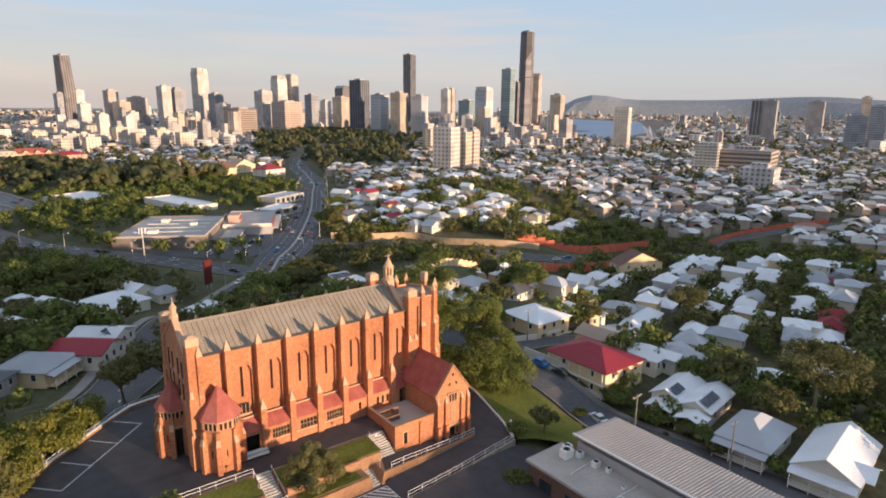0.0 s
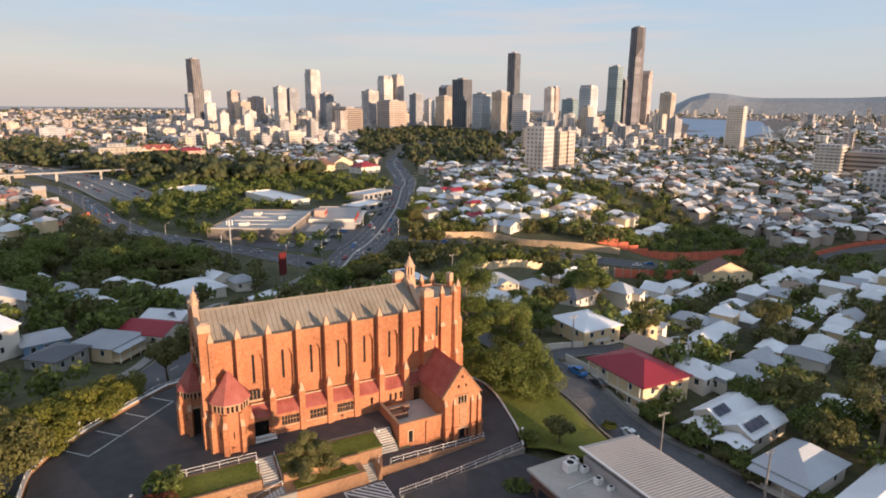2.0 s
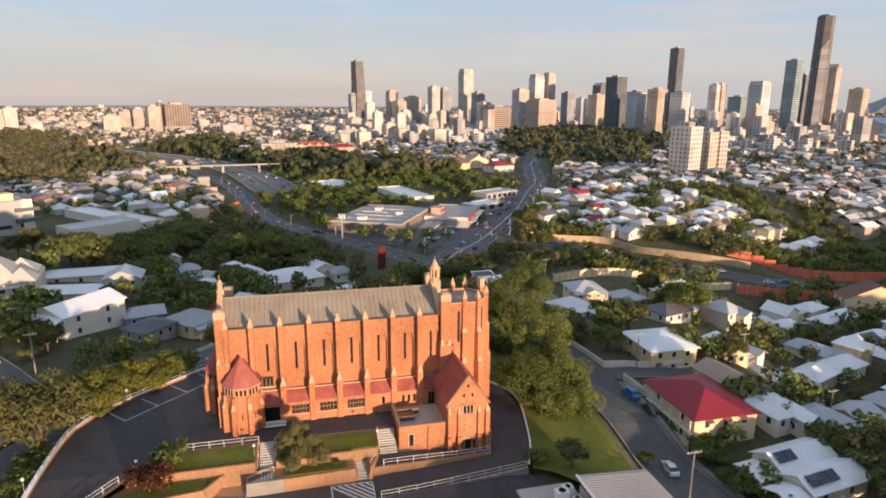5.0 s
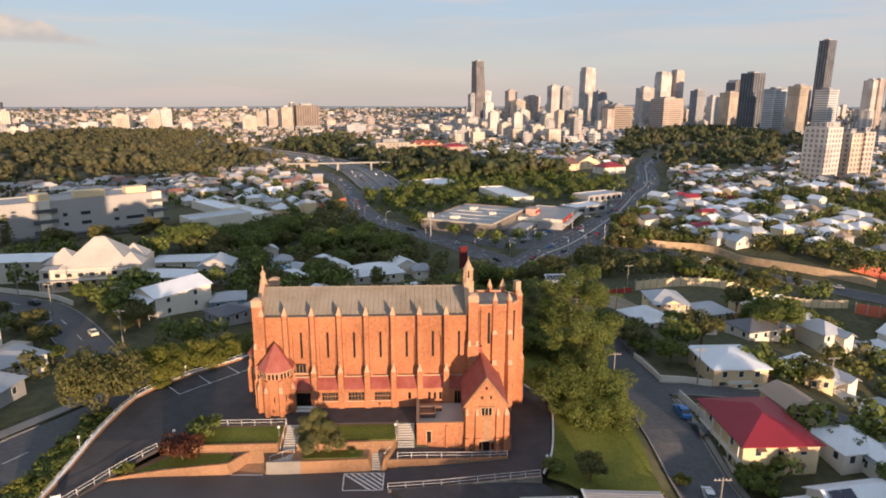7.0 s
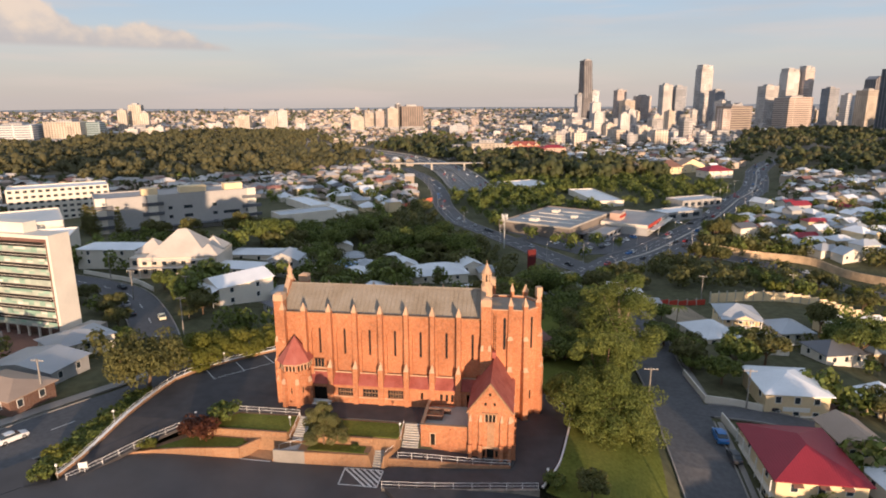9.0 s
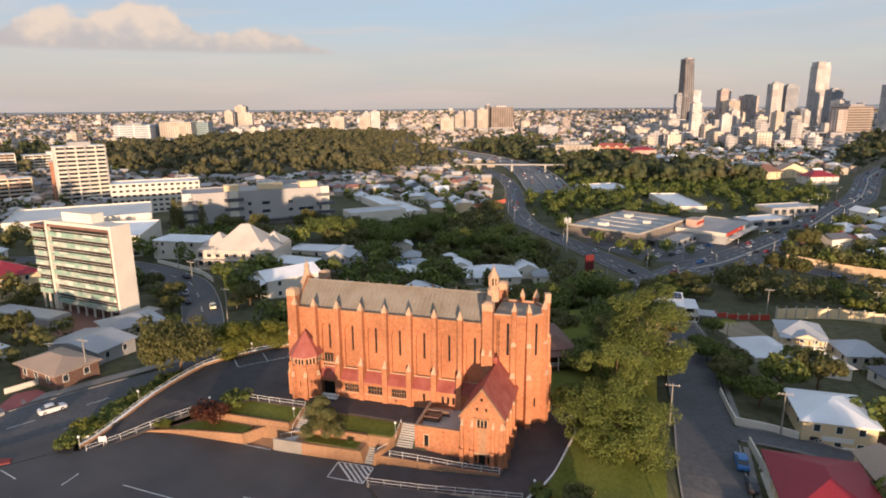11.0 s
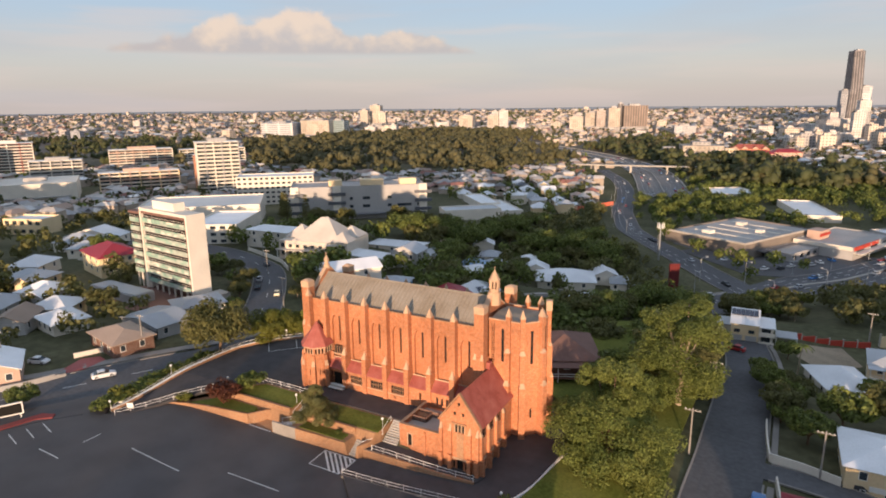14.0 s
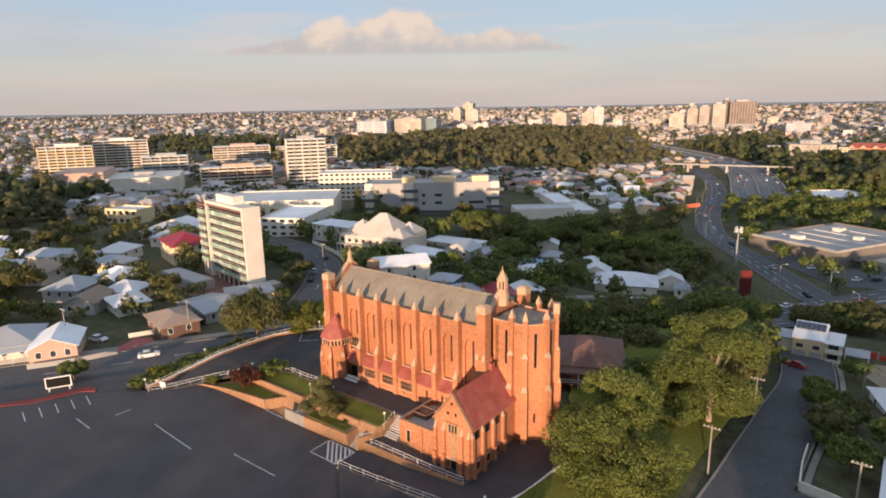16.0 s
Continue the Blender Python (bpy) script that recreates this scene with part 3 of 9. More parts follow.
low_wall("retaining_wall", [(-41.2, -20.4), (-36, -16.9), (-30, -15.5), (-19.9, -14.1)], lambda x, y: cp_z(x, y) - 0.5, wall_top, 0.35, BRICK2, "low tan brick retaining wall beside the car park")
low_wall("retaining_wall", [(-19.9, -14.1), (-18.4, -12), (-16.9, -10.0)], lambda x, y: -5.6, lambda x, y: -3.1, 0.35, BRICK2, "low tan brick retaining wall at the steps")
low_wall("retaining_wall", [(-14.3, -13.9), (-9.2, -13.8)], lambda x, y: -5.6, lambda x, y: -3.2, 0.35, KERB, "rendered grey-beige retaining wall by the steps")
low_wall("retaining_wall", [(-9.2, -13.8), (-4, -13.65), (0.8, -13.5)], lambda x, y: -5.6, lambda x, y: -3.3, 0.35, BRICK2, "low tan brick retaining wall beside the car park")
low_wall("retaining_wall", [(3.2, -12.6), (10, -12.3), (17, -11.7), (22.8, -11.0)], lambda x, y: -6.0, lambda x, y: -4.1 - 0.9 * smooth((x - 6) / 17), 0.35, BRICK2, "tan brick wall under the railed path")
for a, b in ((-30.2, -13.2), (-10.2, 1.0)):
    low_wall("retaining_wall", [(a, -10.75), ((a + b) / 2, -10.7), (b, -10.65)], lambda x, y: -4.2, lambda x, y: -2.12 - 0.5 * smooth((-28 - x) / 10), 0.3, BRICK2, "low tan brick wall between the two lawns", EARTH)
low_wall("stone_wall", [(4.2, -18.6), (12, -18.0), (20, -17.0), (27.2, -16.1)], lambda x, y: -9.5, lambda x, y: -5.2, 0.5, STONEWALL, "rough grey rubble stone retaining wall", None)
PATHZ = lambda x, y: -4.15 - 0.95 * smooth((x - 6) / 17)
setting("path", drape([(3.4, -12.5), (10, -12.1), (17, -11.5), (23.0, -10.9), (23.6, -9.0), (8.2, -8.7), (4.2, -9.4)], PATHZ, 2.0, 1.5), ASPHALT, "narrow asphalt path before the church wing", "path")
YARD = [(4.7, -18.9), (27.2, -16.4), (40, -24), (40, -62), (30, -62), (22, -34)]
setting("lower_yard", drape(YARD, lambda x, y: max(rise(x, y) + 0.1, -8.6), 4.0, 1.0), ASPHALT, "dark asphalt yard below the stone wall", "yard")

WALLTOP = lambda x, y: apron_z(x, y) + 0.45
BOUND = [(-43.2, -24.3), (-42.6, -18), (-42.2, -11), (-41.6, 4.5), (-36.8, 12), (-27, 21.6), (-22.6, 25.3), (-10, 27.3)]
low_wall("boundary_wall", BOUND, lambda x, y: apron_z(x, y) - 2.6, WALLTOP, 0.4, BRICK2, "low brick boundary wall with a white coping", RAILW)


def railing(pts, zfun, label, rails=(0.5, 1.0), gap=2.2, r=0.04):
    """A white tube railing: posts and rails along plan points."""
    line = along(pts, gap)
    a = line[0]
    ob = thing("railing", a[0], a[1], zfun(a[0], a[1]), 0, label, "railing", "white railings")
    o = Vector((a[0], a[1], zfun(a[0], a[1])))
    at = [Vector((x, y, zfun(x, y))) - o for x, y, *_ in line]
    for p in at:
        part("post", Geo().tube(p - Vector((0, 0, 0.1)), p + Vector((0, 0, rails[-1] + 0.03)), r, r, 5), RAILW, ob)
    for h in rails:
        part("rail", Geo().sweep([p + Vector((0, 0, h)) for p in at], r * 0.85), RAILW, ob)
    return ob


railing(BOUND, lambda x, y: WALLTOP(x, y) + 0.1, "white tube railing on the boundary wall", (0.5,))
railing([(-41.2, -25.0), (-35.9, -16.9), (-31.2, -11.6)], apron_z, "white tube railing along the sloping driveway")
railing([(-24.6, -5.6), (-18, -5.6), (-12.9, -5.6)], apron_z, "white tube railing at the edge of the forecourt")
railing([(4.2, -18.5), (12, -17.9), (20, -16.9), (27.0, -16.0)], lambda x, y: -5.2, "white tube railing on the stone wall")
railing([(5.4, -12.4), (10, -12.2), (17, -11.6), (22.7, -11.0)], lambda x, y: -4.1 - 0.9 * smooth((x - 6) / 17), "white tube railing along the path")
railing([(5.2, -6.4), (5.2, -9.0), (3.4, -12.4)], lambda x, y: -1.8 - 2.2 * smooth((-6.4 - y) / 5), "white handrail down the steps", (0.9,), 1.4)
railing([(-12.9, -5.8), (-12.9, -8.0), (-12.9, -10.3)], lambda x, y: -1.8 - 1.85 * (-5.5 - y) / 4.9, "white handrail down the steps", (0.9,), 1.4)
railing([(-10.4, -5.8), (-10.4, -8.0), (-10.4, -10.3)], lambda x, y: -1.8 - 1.85 * (-5.5 - y) / 4.9, "white handrail down the steps", (0.9,), 1.4)
setting("kerb", ribbon(along([(27.6, -15.4), (30.3, -9), (32.3, 0), (32.9, 5), (32.0, 8.2), (29.2, 11.8)], 1.5), 0, 0.3, drive_z, 0.15, 0.3, 1), RAILW, "white painted kerb round the drive", "kerb")


def flight(name, x0, x1, y0, y1, z0, z1, n, label, edge=True):
    """Straight steps from (y0, z0) down to (y1, z1)."""
    ob = thing(name, (x0 + x1) / 2, y0, z1, 0, label, "steps")
    for i in range(n):
        ya, yb = y0 + (y1 - y0) * i / n, y0 + (y1 - y0) * (i + 1) / n
        zt = z0 + (z1 - z0) * (i + 0.5) / n
        part("step", Geo().box(x0 - (x0 + x1) / 2, min(ya, yb) - y0, -0.4, x1 - (x0 + x1) / 2, max(ya, yb) - y0, zt - z1), CONCRETE, ob)
        if edge:
            part("nosing", Geo().box(x0 - (x0 + x1) / 2 + 0.02, yb - y0 - 0.02, zt - z1 + 0.004, x1 - (x0 + x1) / 2 - 0.02, yb - y0 + 0.1, zt - z1 + 0.03), RAILW, ob)
    return ob


flight("steps", -12.7, -10.6, -5.5, -10.4, -1.75, -3.6, 11, "concrete steps with white nosings down from the forecourt")
flight("steps", 5.3, 8.0, -5.6, -9.2, -1.75, -4.1, 10, "concrete steps with white nosings beside the annex")
fl = flight("steps", -0.85, 0.85, 0, -3.8, -3.3, -4.7, 8, "concrete steps behind the rendered wall, up from the car park")
fl.matrix_basis = pose(-10.5, -12.4, -4.7, 0, 0, -90)
railing([(-10.6, -11.5), (-12.4, -11.5), (-14.4, -11.5)], lambda x, y: -3.4 - 1.3 * (-10.6 - x) / 3.8, "white handrail beside the steps", (0.9,), 1.3)
flight("steps", 1.3, 3.1, -10.4, -13.3, -3.6, -5.2, 8, "dark concrete steps up from the car park", False)

# painted lines
def line_mark(name, pts, zfun, width=0.16, label="thin white painted line on the asphalt"):
    return setting(name, ribbon(along(pts, 2.0), 0, width, zfun, 0.012, 0, 1), PAINT, label, "road marking")


H0, H1, H2, H3 = (-2.6, -14.2), (3.4, -14.2), (3.4, -18.4), (-2.4, -18.4)
for a, b in ((H0, H1), (H1, H2), (H2, H3), (H3, H0)):
    line_mark("hatched_marking", [a, b], cp_z, 0.18, "white hatched no-parking box")
for i in range(6):
    u = 1.0 * i
    line_mark("hatched_marking", [(-2.6 + u, -14.3), (min(3.3, -2.6 + u + 4.2), -14.3 - min(4.1, (5.9 - u)))], cp_z, 0.32, "white hatched no-parking box")
for a, b in (((-37.4, -33.1), (-37.4, -30.1)), ((-29.6, -29.9), (-18.4, -29.7)), ((-11.9, -26.2), (-1.6, -26.0)), ((-41.6, -37.7), (-36.3, -37.7))):
    line_mark("car_park_line", [a, b], cp_z)
for i in range(5):
    line_mark("stall_line", [(-49.0 - 0.62 * i, -33.0 - 2.42 * i), (-45.0 - 0.6 * i, -33.9 - 2.42 * i)], cp_z)
line_mark("stall_line", [(-34.5, 6.0), (-22, 19.0)], apron_z)
for i in range(4):
    line_mark("stall_line", [(-34.5 + 4.1 * i, 6.0 + 4.3 * i), (-37.8 + 4.1 * i, 9.4 + 4.3 * i)], apron_z)
line_mark("foot_line", [(-19.7, -14.3), (-14.3, -14.1)], cp_z, 0.2)
g = Geo().prism([(-57.3, -44.5), (-53.8, -40.7), (-51.4, -33.0), (-49.4, -31.2), (-50.2, -30.2), (-52.6, -31.2), (-54.8, -38.5), (-59, -45.0)], -4.2, -3.1)
setting("traffic_island", g, mat("faded_red_kerb", (0.24, 0.05, 0.045), 0.7, 0.3, 0.8, 4), "kerbed island painted red", "island")
setting("red_paving", drape([(-67.9, -19.2), (-65.6, -19.5), (-64.4, -15.6), (-64.9, -11.4), (-67.7, -10.8), (-70.1, -13.5)], lambda x, y: rise(x, y) + 0.12, 2, 0.3), mat("faded_red_paving", (0.36, 0.11, 0.10), 0.85, 0.2, 0.8, 4), "red painted paving at the corner", "paving")

# ---- the church ----
church = thing("church", 0, 0, 0, 0, "large orange brick Gothic church with a grey-brown sheet roof", "church")
BASE, BAY = -2.6, 4.5
YW, YC, YB = 1.2, 7.4, 13.6    # front wall, middle line, back wall
XL, XR = -18.1, 17.2


def arch_top(g, x0, x1, spring, ztop, riseh, y0, y1, n=8):
    """The part of a wall over an arched recess, from the springing to ztop."""
    xs = [x0 + (x1 - x0) * i / n for i in range(n + 1)]
    c, h = (x0 + x1) / 2, (x1 - x0) / 2
    zs = [spring + riseh * math.sqrt(max(0, 1 - ((x - c) / h) ** 2)) for x in xs]
    for i in range(n):
        a, b = xs[i], xs[i + 1]
        p, q = zs[i], zs[i + 1]
        g.add([(a, y0, p), (b, y0, q), (b, y0, ztop), (a, y0, ztop), (a, y1, p), (b, y1, q), (b, y1, ztop), (a, y1, ztop)],
              [(0, 1, 2, 3), (7, 6, 5, 4), (1, 0, 4, 5), (3, 2, 6, 7)])
    return g


def nave_side(flip):
    """One long wall of the nave; flip mirrors it to the back."""
    m = Matrix.Identity(4) if not flip else Matrix.Translation((0, 2 * YC, 0)) @ Matrix.Diagonal((1, -1, 1, 1))
    def put(name, g, material, parent, label=""):
        g.turned(m)
        if flip:
            g.f = [f[::-1] for f in g.f]
        return part(name, g, material, parent, label)
    holes = [((k - 4) * BAY + 2.25 - 0.2, (k - 4) * BAY + 2.25 + 0.2, 6.7, 11.4) for k in range(1, 8)]
    wall = put("nave_wall", Geo().wall(XL, XR, BASE, 14.2, YW + 0.45, YW + 0.95, holes), BRICK, church)
    for h in holes:
        put("lancet_window", Geo().box(h[0], YW + 0.68, h[2], h[1], YW + 0.75, h[3]), GLASS, wall, "narrow dark lancet window")
    for k in range(0, 8):
        x0 = (k - 4) * BAY
        g = Geo()
        if k == 0:
            g.box(XL, YW, BASE, x0 + BAY, YW + 0.45, 14.2)
        else:
            g.box(x0, YW, BASE, x0 + 0.85, YW + 0.45, 14.2).box(x0 + 3.65, YW, BASE, min(x0 + 4.5, XR), YW + 0.45, 14.2)
            arch_top(g, x0 + 0.85, x0 + 3.65, 10.6, 14.2, 1.35, YW, YW + 0.45)
        put("bay_panel", g, BRICK, wall)
    put("parapet", Geo().box(XL, YW - 0.06, 14.2, XR, YW + 0.5, 14.38), BRICK2, church, "brick parapet coping")
    for k in range(0, 8):
        x = (k - 4) * BAY
        if k == 0:
            x += 0.7
        b = Geo().box(x - 0.45, -0.55, BASE, x + 0.45, YW, 4.9).box(x - 0.36, 0.05, 4.9, x + 0.36, YW, 14.95)
        b.box(x - 0.41, -0.25, 4.9, x + 0.41, YW, 5.3)
        ob = put("buttress", b, BRICK, church)
        put("cap", Geo().prism([(x - 0.45, -0.57), (x + 0.45, -0.57), (x + 0.45, 0.06), (x - 0.45, 0.06)], 4.9, 6.3, [(x - 0.04, -0.1), (x + 0.04, -0.1), (x + 0.04, 0.06), (x - 0.04, 0.06)]), STONE, ob, "pale stone weathered cap")
        put("pinnacle", Geo().prism([(x - 0.4, 0.0), (x + 0.4, 0.0), (x + 0.4, 0.8), (x - 0.4, 0.8)], 15.2, 16.35, [(x - 0.05, 0.35), (x + 0.05, 0.35), (x + 0.05, 0.45), (x - 0.05, 0.45)]), STONE, ob, "pale stone pinnacle")
        put("pinnacle_band", Geo().box(x - 0.44, -0.04, 14.95, x + 0.44, 0.84, 15.2), STONE, ob)
    put("gutter", Geo().box(XL, YW + 0.5, 13.7, XR, YW + 0.95, 13.85), SLATE, church)


nave_side(False)
nave_side(True)

# roof in two slopes, with rolled ribs
for s in (1, -1):
    e = YC - s * 5.75
    g = Geo().add([(XL, e, 13.75), (XR, e, 13.75), (XR, YC, 17.7), (XL, YC, 17.7), (XL, e, 13.5), (XR, e, 13.5), (XR, YC, 17.45), (XL, YC, 17.45)],
                  [(0, 1, 2, 3), (7, 6, 5, 4), (0, 4, 5, 1), (1, 5, 6, 2), (2, 6, 7, 3), (3, 7, 4, 0)])
    roof = part("nave_roof", g, SLATE, church, "weathered ribbed grey-brown roof slope")
    rib = Geo().add([(-0.07, e, 13.75), (0.07, e, 13.75), (0.07, YC, 17.7), (-0.07, YC, 17.7), (-0.04, e, 13.85), (0.04, e, 13.85), (0.04, YC, 17.8), (-0.04, YC, 17.8)],
                    [(4, 5, 6, 7), (0, 4, 7, 3), (1, 2, 6, 5), (0, 1, 5, 4)]).mesh("rib", SLATE)
    for i in range(45):
        ob = part("rib", rib, SLATE, roof)
        ob.location.x = XL + 0.4 + 0.785 * i
part("ridge_cap", Geo().add([(XL, YC - 0.3, 17.62), (XR, YC - 0.3, 17.62), (XR, YC, 17.9), (XL, YC, 17.9), (XL, YC + 0.3, 17.62), (XR, YC + 0.3, 17.62)],
                            [(0, 1, 2, 3), (3, 2, 5, 4), (0, 3, 4), (1, 5, 2)]), SLATE, church)


def gable_end(x0, x1, lift):
    poly = [(YW, BASE), (YB, BASE), (YB, 14.0), (YC + 3.3, 15.9 + lift), (YC + 0.7, 18.3 + lift), (YC - 0.7, 18.3 + lift), (YC - 3.3, 15.9 + lift), (YW, 14.0)]
    k = len(poly)
    g = Geo().add([(x0, y, z) for y, z in poly] + [(x1, y, z) for y, z in poly],
                  [tuple(range(k))[::-1], tuple(range(k, 2 * k))] + [(i, (i + 1) % k, k + (i + 1) % k, k + i) for i in range(k)])
    wall = part("gable_wall", g, BRICK, church, "orange brick gable wall")
    for (ya, za), (yb, zb) in zip(poly[2:], poly[3:]):
        part("coping", Geo().add([(x0 - 0.12, ya, za), (x1 + 0.12, ya, za), (x1 + 0.12, yb, zb), (x0 - 0.12, yb, zb), (x0 - 0.12, ya, za + 0.32), (x1 + 0.12, ya, za + 0.32), (x1 + 0.12, yb, zb + 0.32), (x0 - 0.12, yb, zb + 0.32)],
                                 [(4, 7, 6, 5), (0, 4, 5, 1), (1, 5, 6, 2), (2, 6, 7, 3), (3, 7, 4, 0), (0, 1, 2, 3)]), STONE, wall, "pale stone coping")
    return wall


west = gable_end(XL - 0.6, XL, 0.1)
gable_end(XR - 0.2, XR + 0.4, 0.0)
for y in (4.0, 6.0, 8.8, 10.8):
    part("lancet_window", Geo().box(XL - 0.68, y - 0.25, 7.5, XL - 0.58, y + 0.25, 13.2), GLASS, west, "tall dark lancet window")
    for z in (6.8, 10.2, 13.5):
        part("quoin", Geo().box(XL - 0.72, y - 0.75, z, XL - 0.58, y - 0.35, z + 0.7), STONE, west)
fin = Geo()
for r, a, b in ((0.62, 18.5, 19.3), (0.42, 19.3, 20.1), (0.52, 20.1, 20.35)):
    fin.prism([p[:2] for p in ring(XL - 0.3, YC, r, 8, 0, 0.5)], a, b)
fin.cone(ring(XL - 0.3, YC, 0.45, 8, 20.35, 0.5), (XL - 0.3, YC, 21.2))
fin.box(XL - 0.35, YC - 0.05, 21.1, XL - 0.25, YC + 0.05, 21.75).box(XL - 0.35, YC - 0.25, 21.38, XL - 0.25, YC + 0.25, 21.48)
part("finial", fin, STONE, church, "pale stone gable finial with a small cross")


def pier(x, y, top, s=0.84, cap=1.15):
    g = Geo().box(x - s - 0.3, y - s - 0.3, BASE - 3, x + s + 0.3, y + s + 0.3, 3.6).box(x - s - 0.12, y - s - 0.12, 3.6, x + s + 0.12, y + s + 0.12, 9.4).box(x - s, y - s, 9.4, x + s, y + s, top - cap)
    ob = part("corner_pier", g, BRICK, church)
    part("cap", Geo().box(x - s - 0.04, y - s - 0.04, top - cap, x + s + 0.04, y + s + 0.04, top), STONE, ob, "pale stone block cap")
    part("roof_slab", Geo().prism([(x - s, y - s), (x + s, y - s), (x + s, y + s), (x - s, y + s)], top, top + 0.3, [(x - s + .5, y - s + .5), (x + s - .5, y - s + .5), (x + s - .5, y + s - .5), (x - s + .5, y + s - .5)]), STONE, ob)
    for z in (3.6, 9.4):
        for u in (-1, 1):
            part("weathering", Geo().prism([(x + u * s * 0.75 - 0.26, y - s - 0.34), (x + u * s * 0.75 + 0.26, y - s - 0.34), (x + u * s * 0.75 + 0.26, y - s), (x + u * s * 0.75 - 0.26, y - s)], z - 0.3, z + 0.65,
                                       [(x + u * s * 0.75 - 0.16, y - s - 0.1), (x + u * s * 0.75 + 0.16, y - s - 0.1), (x + u * s * 0.75 + 0.16, y - s), (x + u * s * 0.75 - 0.16, y - s)]), STONE, ob)
    return ob


pier(-18.0, 1.2, 17.6)
pier(-18.0, 13.6, 17.6)
pier(18.1, 1.2, 18.0)
pier(18.1, 13.6, 18.0)

# bell turret over the chancel arch
bx, by = 17.7, 7.3
g = Geo().prism([p[:2] for p in ring(bx, by, 1.05, 8, 0, 0.5)], 16.5, 18.7).prism([p[:2] for p in ring(bx, by, 0.85, 8, 0, 0.5)], 18.7, 19.3)
for p in ring(bx, by, 0.72, 8, 0, 0.5):
    part("turret_post", Geo().box(p[0] - 0.13, p[1] - 0.13, 19.3, p[0] + 0.13, p[1] + 0.13, 20.7), STONE, church)
tur = part("bell_turret", g, STONE, church, "pale octagonal bell turret with open sides")
part("bell_chamber", Geo().prism([p[:2] for p in ring(bx, by, 0.45, 8, 0, 0.5)], 19.3, 20.7), DARK, tur)
part("cornice", Geo().prism([p[:2] for p in ring(bx, by, 0.98, 8, 0, 0.5)], 20.7, 20.95), STONE, tur)
part("spirelet", Geo().cone(ring(bx, by, 0.85, 8, 20.95, 0.5), (bx, by, 22.7)), STONE, tur)
part("spike", Geo().tube((bx, by, 22.6), (bx, by, 23.2), 0.05, 0.03, 5), STONE, tur)

# lean-to aisle, bay by bay
for k in range(1, 8):
    x0, x1 = (k - 4) * BAY + 0.45, (k - 3) * BAY - 0.45
    if k == 7:
        x1 = 17.0
    if k == 1:
        holes = [(x0 + 0.5, x1 - 0.3, BASE + 0.9, 1.15)]
    elif k in (2, 3, 4):
        holes = [(x0 + 0.75, x1 - 0.15, -0.35, 1.15)]
    elif k == 5:
        holes = [(x0 + 2.0, x0 + 2.45, -0.3, 1.0)]
    elif k == 6:
        holes = [(x0 + 0.9 + 0.95 * i, x0 + 1.35 + 0.95 * i, -0.4, 0.95) for i in range(3)]
    else:
        holes = [(x0 + 1.0, x1 - 0.1, -1.6, 1.1)]
    ob = part("aisle_wall", Geo().wall(x0, x1, BASE - 1, 1.85, -0.25, 0.1, holes), BRICK, church)
    part("aisle_back", Geo().box(x0, 0.75, BASE, x1, 0.85, 1.8), DARK, ob)
    for a, b, c, d in holes:
        n = max(1, int((b - a) / 0.45))
        for i in range(1, n):
            x = a + (b - a) * i / n
            part("mullion", Geo().box(x - 0.04, -0.15, c, x + 0.04, -0.05, d), BRICK2 if k > 1 else DARK, ob)
        if k in (2, 3, 4, 6):
            part("pane", Geo().box(a, -0.06, c, b, -0.03, d), GLASS, ob)
        if k in (2, 3, 4):
            part("transom", Geo().box(a, -0.16, (c + d) / 2 - 0.04, b, -0.06, (c + d) / 2 + 0.04), BRICK2, ob)
    part("sill", Geo().box(x0, -0.33, -0.55, x1, -0.25, -0.4), STONE, ob) if k in (2, 3, 4) else None
    g = Geo().add([(x0, -0.5, 1.75), (x1, -0.5, 1.75), (x1, YW, 3.25), (x0, YW, 3.25), (x0, -0.5, 1.9), (x1, -0.5, 1.9), (x1, YW, 3.4), (x0, YW, 3.4)],
                  [(3, 2, 1, 0), (4, 5, 6, 7), (0, 1, 5, 4), (1, 2, 6, 5), (2, 3, 7, 6), (3, 0, 4, 7)])
    part("aisle_roof", g, REDTILE, church, "red clay tile lean-to roof")
    part("flashing", Geo().box(x0, YW - 0.1, 3.38, x1, YW + 0.02, 3.6), STONE, church)
part("gallery_window", Geo().box(-12.3, YW - 0.04, 4.3, -10.5, YW + 0.02, 5.8), GLASS, church, "square dark leaded window")
for i in range(4):
    part("mullion", Geo().box(-12.3 + 0.58 * i, YW - 0.1, 4.3, -12.2 + 0.58 * i, YW - 0.04, 5.8), BRICK2, church)
part("window_sill", Geo().box(-12.6, YW - 0.2, 4.05, -10.2, YW, 4.3), STONE, church)
for i in range(4):
    part("porch_step", Geo().box(-12.2, -0.35 - 0.38 * (4 - i), BASE, -8.9, -0.25, -1.7 + 0.16 * i), RAILW if i % 2 else CONCRETE, church)


